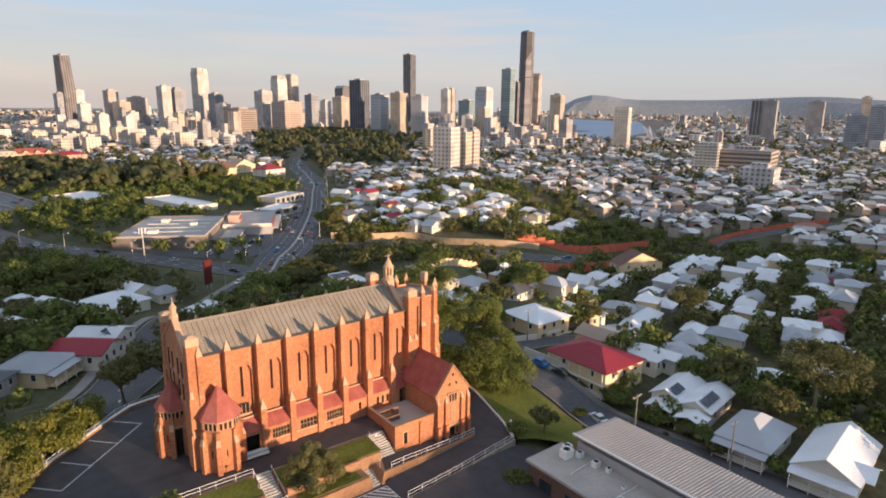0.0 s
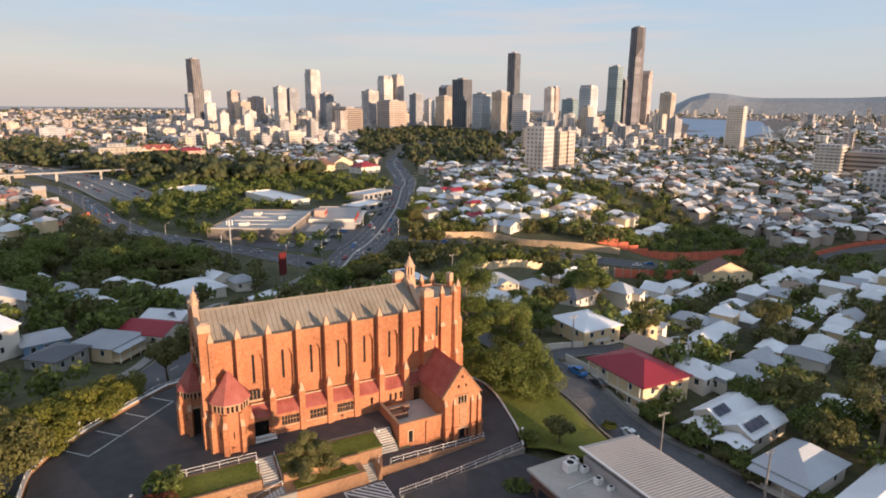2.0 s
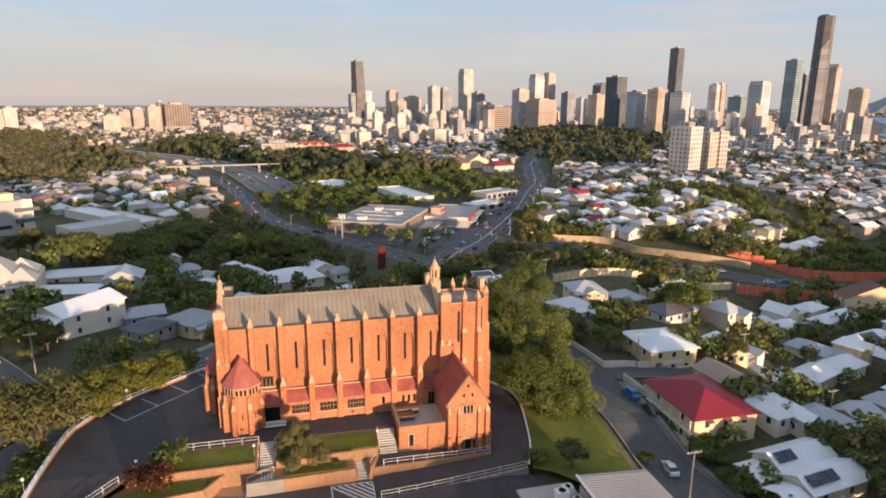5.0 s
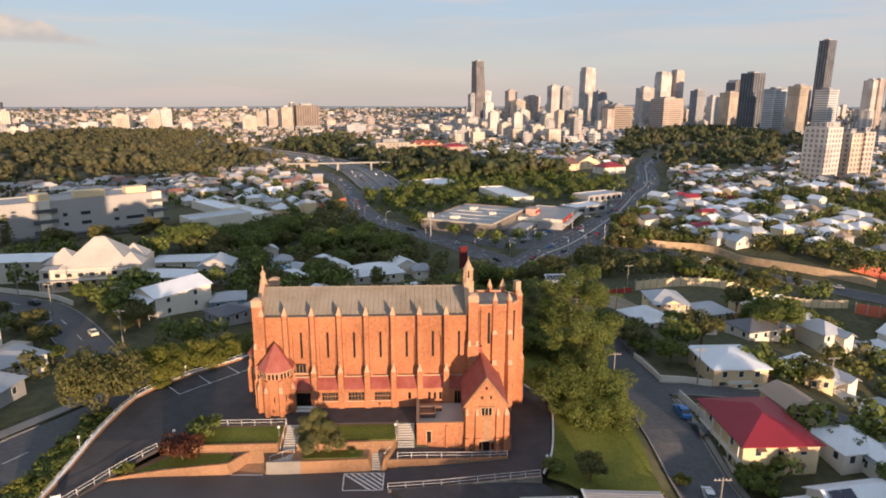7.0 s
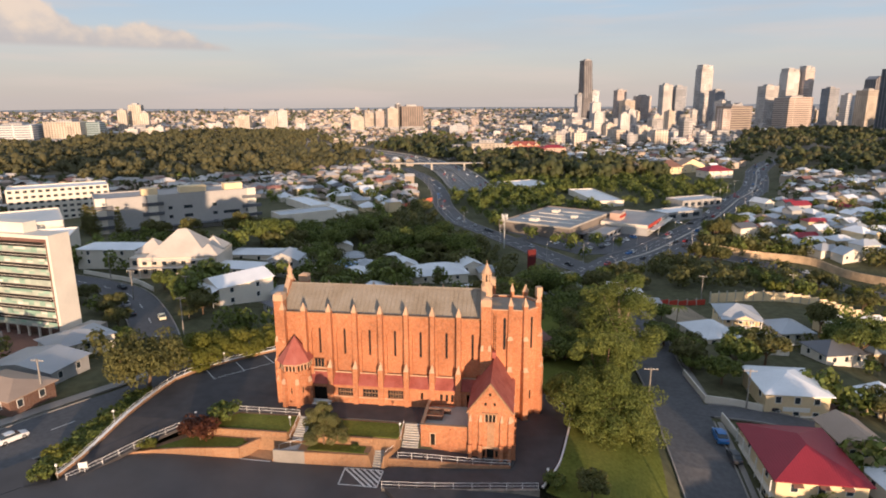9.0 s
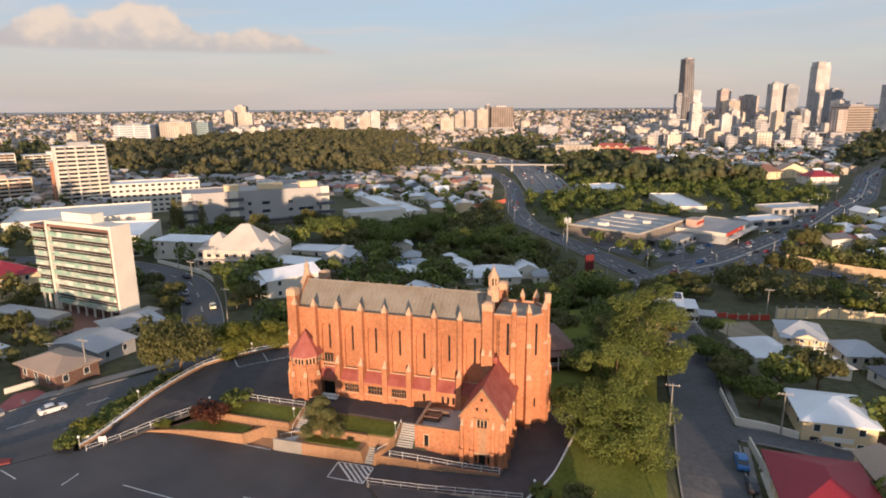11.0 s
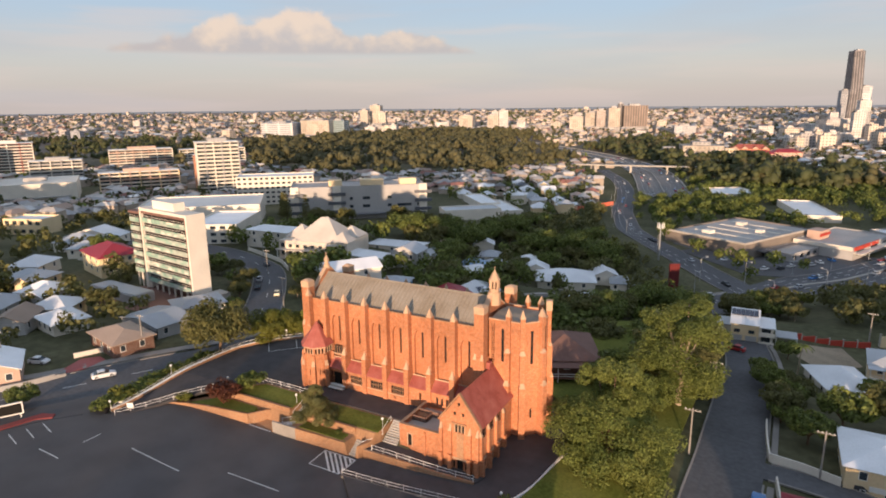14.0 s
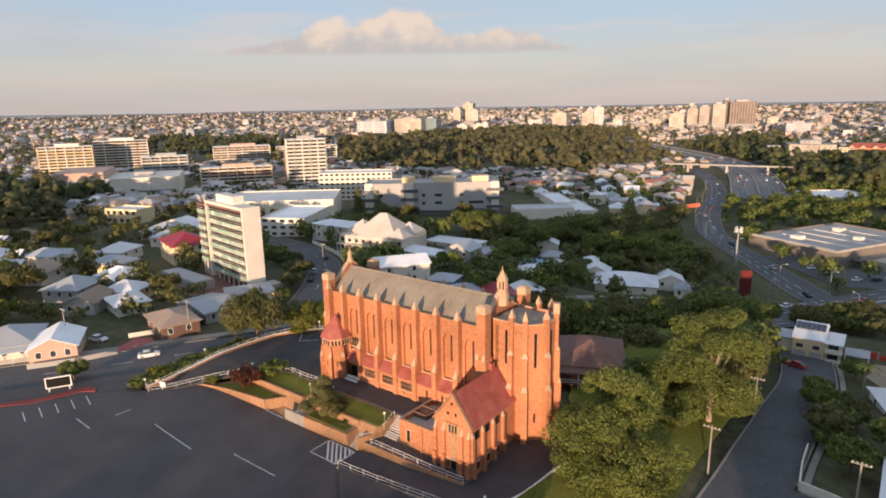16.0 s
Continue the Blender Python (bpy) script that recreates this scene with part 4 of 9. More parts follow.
def octagon_chapel(cx, cy, r, eaves, apex, label, doors=()):
    """A polygonal brick chapel with corner buttresses, a band of small lights and a pyramid roof of red tile."""
    pts = [p[:2] for p in ring(cx, cy, r, 8, 0, 0.5)]
    body = part("chapel", Geo().prism(pts, BASE - 1, eaves), BRICK, church, label)
    over = ring(cx, cy, r + 0.45, 8, eaves - 0.12, 0.5)
    part("chapel_roof", Geo().cone(over, (cx, cy, apex)), REDTILE, body, "red clay tile pyramid roof")
    part("eaves_band", Geo().prism([p[:2] for p in ring(cx, cy, r + 0.1, 8, 0, 0.5)], eaves - 0.45, eaves - 0.14), STONE, body)
    for i in range(8):
        a, b = Vector(pts[i]), Vector(pts[(i + 1) % 8])
        u = (b - a).normalized()
        n = Vector((u.y, -u.x))
        mid = (a + b) / 2
        turn = Matrix.Translation((mid.x, mid.y, 0)) @ Matrix.Rotation(math.atan2(u.y, u.x), 4, "Z")
        for s in (-0.62, 0.0, 0.62):
            part("light", Geo().box(s - 0.16, -0.03, eaves - 1.5, s + 0.16, 0.05, eaves - 0.55).turned(turn), DARK, body, "small dark opening")
            part("light_post", Geo().box(s + 0.24, -0.07, eaves - 1.55, s + 0.38, 0.04, eaves - 0.5).turned(turn), STONE, body)
        part("slit", Geo().box(-0.09, -0.025, 0.6, 0.09, 0.05, 1.7).turned(turn), DARK, body)
        if i in doors:
            part("doorway", Geo().box(-0.7, -0.04, -1.7, 0.7, 0.05, 2.6).turned(turn), DARK, body, "dark arched doorway")
            part("door_surround", Geo().box(-0.95, -0.03, -1.7, -0.7, 0.05, 2.8).box(0.7, -0.03, -1.7, 0.95, 0.05, 2.8).box(-0.95, -0.03, 2.6, 0.95, 0.05, 2.95).turned(turn), STONE, body)
        o = Vector((a.x - cx, a.y - cy)).normalized()
        t2 = Matrix.Translation((a.x, a.y, 0)) @ Matrix.Rotation(math.atan2(o.y, o.x), 4, "Z")
        bt = part("buttress", Geo().box(-0.2, -0.33, BASE - 1, 0.62, 0.33, 2.6).box(-0.2, -0.27, 2.6, 0.3, 0.27, 4.6).turned(t2), BRICK, body)
        part("cap", Geo().prism([(0.28, -0.33), (0.62, -0.33), (0.62, 0.33), (0.28, 0.33)], 2.6, 3.5, [(0.28, -0.27), (0.32, -0.27), (0.32, 0.27), (0.28, 0.27)]).turned(t2), STONE, bt)
    return body


octagon_chapel(-15.3, -0.1, 2.75, 6.3, 10.4, "octagonal orange brick corner chapel")
octagon_chapel(-15.3, 14.9, 2.75, 6.3, 10.4, "octagonal orange brick corner chapel")
octagon_chapel(-19.5, 7.6, 2.2, 5.7, 9.7, "octagonal brick west porch", (3, 5))

# polygonal sanctuary
APSE = [(18.6, 3.2), (24.5, 3.2), (26.8, 5.7), (26.8, 9.1), (24.5, 11.6), (18.6, 11.6)]
san = part("sanctuary_wall", Geo().prism(APSE, -7.0, 15.2), BRICK, church, "polygonal orange brick apse")
part("sanctuary_roof", Geo().prism([(18.6, 3.7), (24.3, 3.7), (26.3, 5.9), (26.3, 8.9), (24.3, 11.1), (18.6, 11.1)], 15.2, 15.5, [(18.6, 7.0), (23, 7.0), (23.4, 7.2), (23.4, 7.6), (23, 7.8), (18.6, 7.8)]), SLATE, san, "low grey roof behind the parapet")
for (xa, ya), (xb, yb) in zip(APSE, APSE[1:]):
    u = Vector((xb - xa, yb - ya))
    turn = Matrix.Translation((xa, ya, 0)) @ Matrix.Rotation(math.atan2(u.y, u.x), 4, "Z")
    L_ = u.length
    part("parapet", Geo().box(0, -0.08, 14.9, L_, 0.3, 15.4).turned(turn), BRICK, san)
    part("parapet_coping", Geo().box(0, -0.12, 15.4, L_, 0.34, 15.55).turned(turn), STONE, san)
    s = L_ * (0.42 if L_ > 4 else 0.5)
    part("lancet_window", Geo().box(s - 0.22, -0.03, 8.3, s + 0.22, 0.1, 14.0).turned(turn), GLASS, san, "tall narrow dark lancet window")
    part("slit", Geo().box(s - 0.16, -0.03, -1.2, s + 0.16, 0.1, 0.4).turned(turn), DARK, san)
for x, y, top in ((22.1, 3.2, 16.3), (24.5, 3.2, 16.4), (26.8, 5.7, 16.3), (26.8, 9.1, 17.0), (24.5, 11.6, 16.4), (22.1, 11.6, 16.3)):
    o = Vector((x - 22.3, y - 7.4))
    if abs(x - 22.1) < 0.1:
        o = Vector((0, y - 7.4))
    t2 = Matrix.Translation((x, y, 0)) @ Matrix.Rotation(math.atan2(o.y, o.x), 4, "Z")
    bt = part("buttress", Geo().box(-0.4, -0.5, -7, 1.0, 0.5, 4.6).box(-0.4, -0.44, 4.6, 0.7, 0.44, 10.2).box(-0.4, -0.38, 10.2, 0.4, 0.38, 16.3).turned(t2), BRICK, san)
    for a, b, z, h in ((0.4, 1.0, 4.6, 1.5), (0.1, 0.7, 10.2, 1.2)):
        part("cap", Geo().prism([(a, -0.5), (b, -0.5), (b, 0.5), (a, 0.5)], z, z + h, [(a, -0.1), (a + 0.05, -0.1), (a + 0.05, 0.1), (a, 0.1)]).turned(t2), STONE, bt, "pale stone weathered cap")
    if top > 16.8:
        part("cap", Geo().box(-0.5, -0.5, 16.3, 0.5, 0.5, 18.0).turned(t2), STONE, bt, "pale stone block cap")
    else:
        part("pinnacle", Geo().cone([tuple(t2 @ Vector(p)) for p in ((-0.44, -0.44, 16.3), (0.44, -0.44, 16.3), (0.44, 0.44, 16.3), (-0.44, 0.44, 16.3))], (x, y, 17.8)), STONE, bt, "pale stone pinnacle")
ladder = part("ladder_rail", Geo().box(19.2, 3.0, 3.5, 19.25, 3.06, 14.8).box(19.6, 3.0, 3.5, 19.65, 3.06, 14.8), DARK, san)
for i in range(26):
    part("rung", Geo().box(19.2, 3.0, 3.8 + 0.42 * i, 19.65, 3.05, 3.85 + 0.42 * i), DARK, ladder)

# side wing with its gable towards the car park
WX0, WX1, WY0, WY1, WZ = 16.1, 22.8, -9.2, 3.2, -6.4
wing = part("wing", Geo().wall(WX0, WX1, WZ, 2.8, WY0, WY0 + 0.5, [(18.35, 18.75, -4.9, -3.6), (19.0, 20.1, -5.4, -3.4), (20.35, 20.75, -4.9, -3.6), (18.6, 20.4, 1.2, 2.6)])
            .box(WX0, WY0 + 0.5, WZ, WX0 + 0.5, WY1, 2.8).box(WX1 - 0.5, WY0 + 0.5, WZ, WX1, WY1, 2.8), BRICK, church, "orange brick side wing with a steep gable")
mx = (WX0 + WX1) / 2
part("wing_gable", Geo().add([(WX0, WY0, 2.8), (WX1, WY0, 2.8), (mx, WY0, 7.3), (WX0, WY0 + 0.5, 2.8), (WX1, WY0 + 0.5, 2.8), (mx, WY0 + 0.5, 7.3)],
                             [(0, 1, 2), (5, 4, 3), (0, 2, 5, 3), (1, 4, 5, 2)]), BRICK, wing)
for x, z in ((18.75, 4.3), (20.15, 4.3), (mx, 5.9)):
    part("vent", Geo().box(x - 0.17, WY0 - 0.03, z - 0.25, x + 0.17, WY0 + 0.06, z + 0.25), DARK, wing, "small dark gable vent")
for a, b, c, d in ((18.35, 18.75, -4.9, -3.6), (19.0, 20.1, -5.4, -3.4), (20.35, 20.75, -4.9, -3.6), (18.6, 20.4, 1.2, 2.6)):
    part("opening", Geo().box(a, WY0 + 0.2, c, b, WY0 + 0.3, d), DARK, wing, "dark window or doorway")
for i in range(4):
    part("mullion", Geo().box(18.6 + 0.57 * i, WY0 - 0.02, 1.2, 18.72 + 0.57 * i, WY0 + 0.2, 2.6), STONE, wing)
part("hood", Geo().box(18.2, WY0 - 0.2, 2.6, 20.8, WY0, 2.85), BRICK2, wing)
part("band", Geo().box(18.1, WY0 - 0.08, -3.35, 21.0, WY0, -3.05), STONE, wing)
part("chute", Geo().box(19.0, WY0 - 0.05, -3.0, 20.2, WY0, 1.1), BRICK2, wing)
for s in (1, -1):
    e = WX0 - 0.3 if s == 1 else WX1 + 0.3
    g = Geo().add([(e, WY0 + 0.25, 2.45), (mx, WY0 + 0.25, 7.35), (mx, WY1, 7.35), (e, WY1, 2.45), (e, WY0 + 0.25, 2.65), (mx, WY0 + 0.25, 7.55), (mx, WY1, 7.55), (e, WY1, 2.65)],
                  [(0, 1, 2, 3), (4, 5, 6, 7)[::-1], (0, 4, 5, 1), (1, 5, 6, 2), (2, 6, 7, 3), (3, 7, 4, 0)])
    if s == -1:
        g.f = [f[::-1] for f in g.f]
    part("wing_roof", g, REDTILE, wing, "steep red clay tile roof slope")
    part("gable_coping", Geo().add([(e, WY0 - 0.1, 2.5), (mx, WY0 - 0.1, 7.4), (mx, WY0 + 0.4, 7.4), (e, WY0 + 0.4, 2.5), (e, WY0 - 0.1, 2.8), (mx, WY0 - 0.1, 7.75), (mx, WY0 + 0.4, 7.75), (e, WY0 + 0.4, 2.8)],
                                   [(0, 1, 2, 3), (7, 6, 5, 4), (1, 0, 4, 5), (2, 1, 5, 6), (3, 2, 6, 7), (0, 3, 7, 4)]), BRICK2, wing)
part("ridge_vent", Geo().box(mx - 0.3, 1.0, 7.4, mx + 0.3, 2.0, 8.6), REDTILE, wing)
for x in (16.4, 18.0, 21.3, 22.6):
    bt = part("buttress", Geo().box(x - 0.3, WY0 - 0.7, WZ, x + 0.3, WY0, -2.5).box(x - 0.26, WY0 - 0.4, -2.5, x + 0.26, WY0, 1.4), BRICK, wing)
    part("cap", Geo().prism([(x - 0.26, WY0 - 0.4), (x + 0.26, WY0 - 0.4), (x + 0.26, WY0), (x - 0.26, WY0)], 1.4, 2.4, [(x - 0.1, WY0 - 0.05), (x + 0.1, WY0 - 0.05), (x + 0.1, WY0), (x - 0.1, WY0)]), STONE, bt)
for y in (-8.9, -6.2, -3.4, -0.6):
    bt = part("buttress", Geo().box(WX1, y - 0.3, WZ, WX1 + 0.7, y + 0.3, -2.5).box(WX1, y - 0.26, -2.5, WX1 + 0.4, y + 0.26, 1.4), BRICK, wing)
    part("cap", Geo().prism([(WX1, y - 0.26), (WX1 + 0.4, y - 0.26), (WX1 + 0.4, y + 0.26), (WX1, y + 0.26)], 1.4, 2.3, [(WX1, y - 0.1), (WX1 + 0.05, y - 0.1), (WX1 + 0.05, y + 0.1), (WX1, y + 0.1)]), STONE, bt)
for y in (-7.5, -4.8, -2.0):
    part("window", Geo().box(WX1 - 0.05, y - 0.6, 0.6, WX1 + 0.03, y + 0.6, 2.0), GLASS, wing, "dark leaded window")
    part("window", Geo().box(WX1 - 0.05, y - 0.55, -4.4, WX1 + 0.03, y + 0.55, -3.2), GLASS, wing, "dark leaded window")
    part("lintel", Geo().box(WX1 - 0.02, y - 0.8, -3.2, WX1 + 0.08, y + 0.8, -2.85), STONE, wing)

# flat-roofed annex
AX0, AX1, AY0 = 8.4, 16.1, -8.8
ann = part("annex", Geo().wall(AX0, AX1, -5.4, -0.2, AY0, AY0 + 0.4, [(10.0, 10.7, -3.6, -1.6)]).box(AX0, AY0 + 0.4, -5.4, AX0 + 0.4, -0.6, -0.2)
           .box(AX0 + 0.4, -1.0, -5.4, 13.0, -0.6, -0.9), BRICK, church, "low flat-roofed brick annex")
part("annex_roof", Geo().box(AX0 + 0.4, AY0 + 0.4, -1.4, AX1, -0.6, -1.0), CONCRETE, ann, "grey flat terrace roof")
part("annex_window", Geo().box(10.0, AY0 + 0.15, -3.6, 10.7, AY0 + 0.22, -1.6), DARK, ann, "tall dark window")
part("window_trim", Geo().box(9.85, AY0 - 0.06, -3.75, 10.0, AY0 + 0.1, -1.45).box(10.7, AY0 - 0.06, -3.75, 10.85, AY0 + 0.1, -1.45).box(10.0, AY0 - 0.06, -1.6, 10.7, AY0 + 0.1, -1.45), STONE, ann)
part("annex_coping", Geo().box(AX0 - 0.05, AY0 - 0.05, -0.2, AX1, AY0 + 0.45, -0.08).box(AX0 - 0.05, AY0 + 0.45, -0.2, AX0 + 0.45, -0.6, -0.08), BRICK2, ann)
part("pilaster", Geo().box(13.0, AY0 - 0.25, -5.4, 13.35, AY0, -0.6), BRICK, ann)
part("stair_wall", Geo().box(8.9, -5.6, -1.2, 11.4, -5.3, -0.1).box(8.9, -3.4, -1.2, 12.6, -3.1, 0.0).box(11.2, -5.4, -1.2, 11.5, -3.2, -0.1), BROWN_BRICK, ann, "dark brick stair walls on the terrace")
for i in range(5):
    part("terrace_step", Geo().box(8.9, -5.3 + 0.36 * i, -1.2, 11.2, -4.94 + 0.36 * i, -0.95 + 0.12 * i), BRICK2, ann)

# ---- trees ----
TAKEN = []     # plan circles already built on


def free(x, y, r):
    return all((x - a) ** 2 + (y - b) ** 2 > (r + c) ** 2 for a, b, c in TAKEN)


def take(x, y, r):
    TAKEN.append((x, y, r))


def leaves(rng, clumps, per, size, squash=0.8):
    """Small folded leaf sprays scattered on the shells of clumps (x, y, z, r)."""
    g = Geo()
    for cx, cy, cz, r in clumps:
        d = rng.normal(size=(per, 3))
        d /= np.linalg.norm(d, axis=1)[:, None]
        rad = r * (0.55 + 0.45 * rng.random(per) ** 0.5)
        c = d * rad[:, None] * (1, 1, squash) + (cx, cy, cz)
        nrm = d + (0, 0, 0.25) + 0.5 * rng.normal(size=(per, 3))
        nrm /= np.linalg.norm(nrm, axis=1)[:, None]
        u = np.cross(nrm, rng.normal(size=(per, 3)))
        u /= np.linalg.norm(u, axis=1)[:, None]
        w = np.cross(nrm, u)
        s = size * (0.6 + 0.8 * rng.random(per))[:, None]
        for p, q, v, n in zip(c, u * s, w * s * 0.62, nrm * s * 0.25):
            k = len(g.v)
            g.v += [tuple(p - q + n), tuple(p - v), tuple(p + q + n), tuple(p + v)]
            g.f.append((k, k + 1, k + 2, k + 3))
    return g


def limbs(rng, height, spread, n, r, low=0.35):
    """A tapered trunk that leans a little, with forking limbs; returns it and the limbs' ends."""
    g, ends = Geo(), []
    top = Vector((rng.normal() * 0.3, rng.normal() * 0.3, height * low))
    g.tube((0, 0, -0.6), top * 0.5, r * 1.25, r, 7)
    g.tube(top * 0.5, top, r, r * 0.85, 7)
    for i in range(n):
        a = 6.283 * (i + 0.4 * rng.random()) / n
        mid = top + Vector((math.cos(a) * spread * 0.4, math.sin(a) * spread * 0.4, height * 0.22 * (0.7 + 0.6 * rng.random())))
        g.tube(top - Vector((0, 0, 0.2)), mid, r * 0.55, r * 0.35, 5)
        for j in (-1, 1):
            b = a + j * (0.3 + 0.3 * rng.random())
            end = Vector((math.cos(b) * spread * (0.65 + 0.3 * rng.random()), math.sin(b) * spread * (0.65 + 0.3 * rng.random()), height * (0.55 + 0.25 * rng.random())))
            g.tube(mid, end, r * 0.33, r * 0.1, 4)
            ends.append(end)
    g.tube(top, top + Vector((0, 0, height * 0.35)), r * 0.5, r * 0.15, 5)
    ends.append(top + Vector((0, 0, height * 0.38)))
    return g, ends


def make_tree(seed, height, spread, n, per, size, r, bark, leaf, extra=10, low=0.35, clump=0.36):
    rng = np.random.default_rng(seed)
    g, ends = limbs(rng, height, spread, n, r, low)
    cl = [(e.x, e.y, e.z, spread * clump * (0.75 + 0.5 * rng.random())) for e in ends]
    for _ in range(extra):
        a, q = 6.283 * rng.random(), spread * 0.75 * math.sqrt(rng.random())
        cl.append((q * math.cos(a), q * math.sin(a), height * (0.5 + 0.42 * rng.random() * (1 - (q / spread) ** 2) ** 0.5), spread * clump * (0.6 + 0.5 * rng.random())))
    return g.mesh("trunk", bark), leaves(rng, cl, per, size).mesh("crown", leaf)


KINDS = {
    "fig": make_tree(1, 11.5, 7.6, 8, 330, 0.30, 0.5, BARK, LEAF_FIG, 18, 0.25),
    "gum": make_tree(2, 15.0, 6.6, 7, 230, 0.26, 0.34, PALEBARK, LEAF_GUM, 7, 0.38, 0.30),
    "flat": make_tree(3, 8.0, 6.2, 8, 300, 0.25, 0.3, BARK, LEAF_DARK, 12, 0.35),
    "dark": make_tree(4, 9.0, 4.6, 6, 130, 0.38, 0.28, BARK, LEAF_DARK, 9, 0.3),
    "round": make_tree(5, 8.0, 4.4, 6, 130, 0.36, 0.26, BARK, LEAF_FIG, 8, 0.3),
    "olive": make_tree(6, 7.0, 3.9, 6, 130, 0.34, 0.22, PALEBARK, LEAF_GUM, 7, 0.35),
    "bright": make_tree(7, 6.5, 3.8, 5, 120, 0.34, 0.2, BARK, LEAF_YEL, 7, 0.3),
    "tall": make_tree(8, 14.0, 4.4, 6, 130, 0.38, 0.3, BARK, LEAF_DARK, 12, 0.3, 0.42),
    "shrub": make_tree(9, 2.6, 1.7, 5, 60, 0.22, 0.08, BARK, LEAF_FIG, 6, 0.2, 0.42),
    "red_shrub": make_tree(10, 3.4, 2.4, 6, 90, 0.2, 0.1, BARK, LEAF_RED, 8, 0.2, 0.42),
    "yellow_shrub": make_tree(11, 2.6, 1.8, 5, 70, 0.2, 0.08, BARK, LEAF_YEL, 6, 0.2, 0.42),
    "willow": make_tree(12, 6.6, 3.7, 8, 260, 0.17, 0.16, BARK, LEAF_GUM, 14, 0.25, 0.38),
}


def crown_tree(seed, clumps, per, size, bark, leaf, trunk):
    """A tree whose crown is given by its main masses: (x, y, z, r), each broken into smaller clumps."""
    rng = np.random.default_rng(seed)
    g, cl = Geo(), []
    g.tube((0, 0, -0.6), (0.1, 0, trunk[1] * 0.5), trunk[0] * 1.2, trunk[0], 8)
    g.tube((0.1, 0, trunk[1] * 0.5), (0, 0.1, trunk[1]), trunk[0], trunk[0] * 0.8, 8)
    for x, y, z, r in clumps:
        g.tube((0, 0.1, min(trunk[1], z) - 0.2), (x * 0.8, y * 0.8, z), trunk[0] * 0.45, 0.08, 5)
        for _ in range(7):
            d = rng.normal(size=3)
            d /= np.linalg.norm(d)
            cl.append((x + d[0] * r * 0.62, y + d[1] * r * 0.62, z + d[2] * r * 0.5, r * (0.36 + 0.2 * rng.random())))
    return g.mesh("trunk", bark), leaves(rng, cl, per, size).mesh("crown", leaf)


KINDS["broad"] = make_tree(15, 11.5, 7.6, 8, 150, 0.42, 0.5, BARK, LEAF_FIG, 14, 0.25)
KINDS["flat_bright"] = make_tree(14, 8.0, 6.4, 8, 320, 0.24, 0.3, BARK, LEAF_YEL, 14, 0.3)
KINDS["great_fig"] = crown_tree(21, [(-4.8, -3.0, 5.0, 3.8), (-0.6, -5.6, 3.8, 3.8), (5.0, -3.8, 1.8, 3.8), (6.0, 2.2, 3.4, 3.8), (1.6, 5.4, 4.0, 3.8), (-4.6, 3.4, 4.6, 3.8),
                                    (-2.6, -2.4, 7.6, 4.0), (3.2, -1.6, 7.4, 4.2), (0.6, 2.6, 8.8, 4.0), (-5.6, 0.0, 5.6, 3.6), (0.4, -3.6, 9.6, 3.0), (3.0, -5.2, 4.6, 3.4), (-2.4, -5.6, 5.2, 3.2), (0.4, 0.2, 13.0, 3.2), (-2.6, 1.6, 11.6, 3.0), (3.0, 0.6, 11.2, 3.2)],
                                430, 0.145, BARK, LEAF_FIG, (0.55, 3.2))
KINDS["great_gum"] = crown_tree(22, [(-3.4, -1.8, 11.0, 3.4), (2.6, -2.6, 12.6, 3.6), (4.4, 1.4, 10.4, 3.2), (-1.0, 2.6, 13.4, 3.4), (-4.4, 1.6, 14.6, 3.0), (0.8, -0.8, 16.6, 3.4), (3.4, 0.8, 15.8, 2.8), (-1.8, -2.6, 15.6, 2.6), (0.2, -2.8, 9.4, 2.4), (0.6, 0.4, 19.0, 2.6), (-2.6, -2.0, 7.2, 3.0), (2.8, -1.4, 6.4, 3.0), (0.4, 2.6, 5.2, 2.8), (3.8, 2.0, 8.2, 2.8)],
                                330, 0.135, PALEBARK, LEAF_FIG, (0.36, 8.0))
KINDS["willow"] = crown_tree(23, [(-2.0, -1.2, 2.2, 1.9), (0.4, -2.2, 2.0, 1.9), (2.2, -0.8, 2.3, 1.9), (1.6, 1.6, 2.6, 1.9), (-1.4, 1.8, 2.6, 1.9), (0.0, 0.0, 4.2, 2.2), (-1.2, -0.4, 4.8, 1.7), (1.2, 0.4, 4.9, 1.6), (0.1, -0.2, 5.9, 1.4)],
                             330, 0.115, BARK, LEAF_PALE, (0.16, 1.6))
SAYS = {"broad": "broad dense green tree", "fig": "broad dense green fig tree", "gum": "tall sparse gum tree with pale limbs", "flat": "spreading yellow-green street tree", "dark": "dense dark green leafy tree",
        "round": "rounded green garden tree", "olive": "pale grey-green garden tree", "flat_bright": "spreading yellow-green tree beside the drive", "great_fig": "broad dense green fig tree", "great_gum": "tall yellow-green gum tree", "bright": "small bright yellow-green tree", "tall": "tall narrow dark green tree",
        "shrub": "low rounded green leafy shrub", "red_shrub": "dark red leafy shrub", "yellow_shrub": "low yellow-green leafy shrub", "willow": "fine-leaved drooping olive-green tree"}
trng = np.random.default_rng(77)


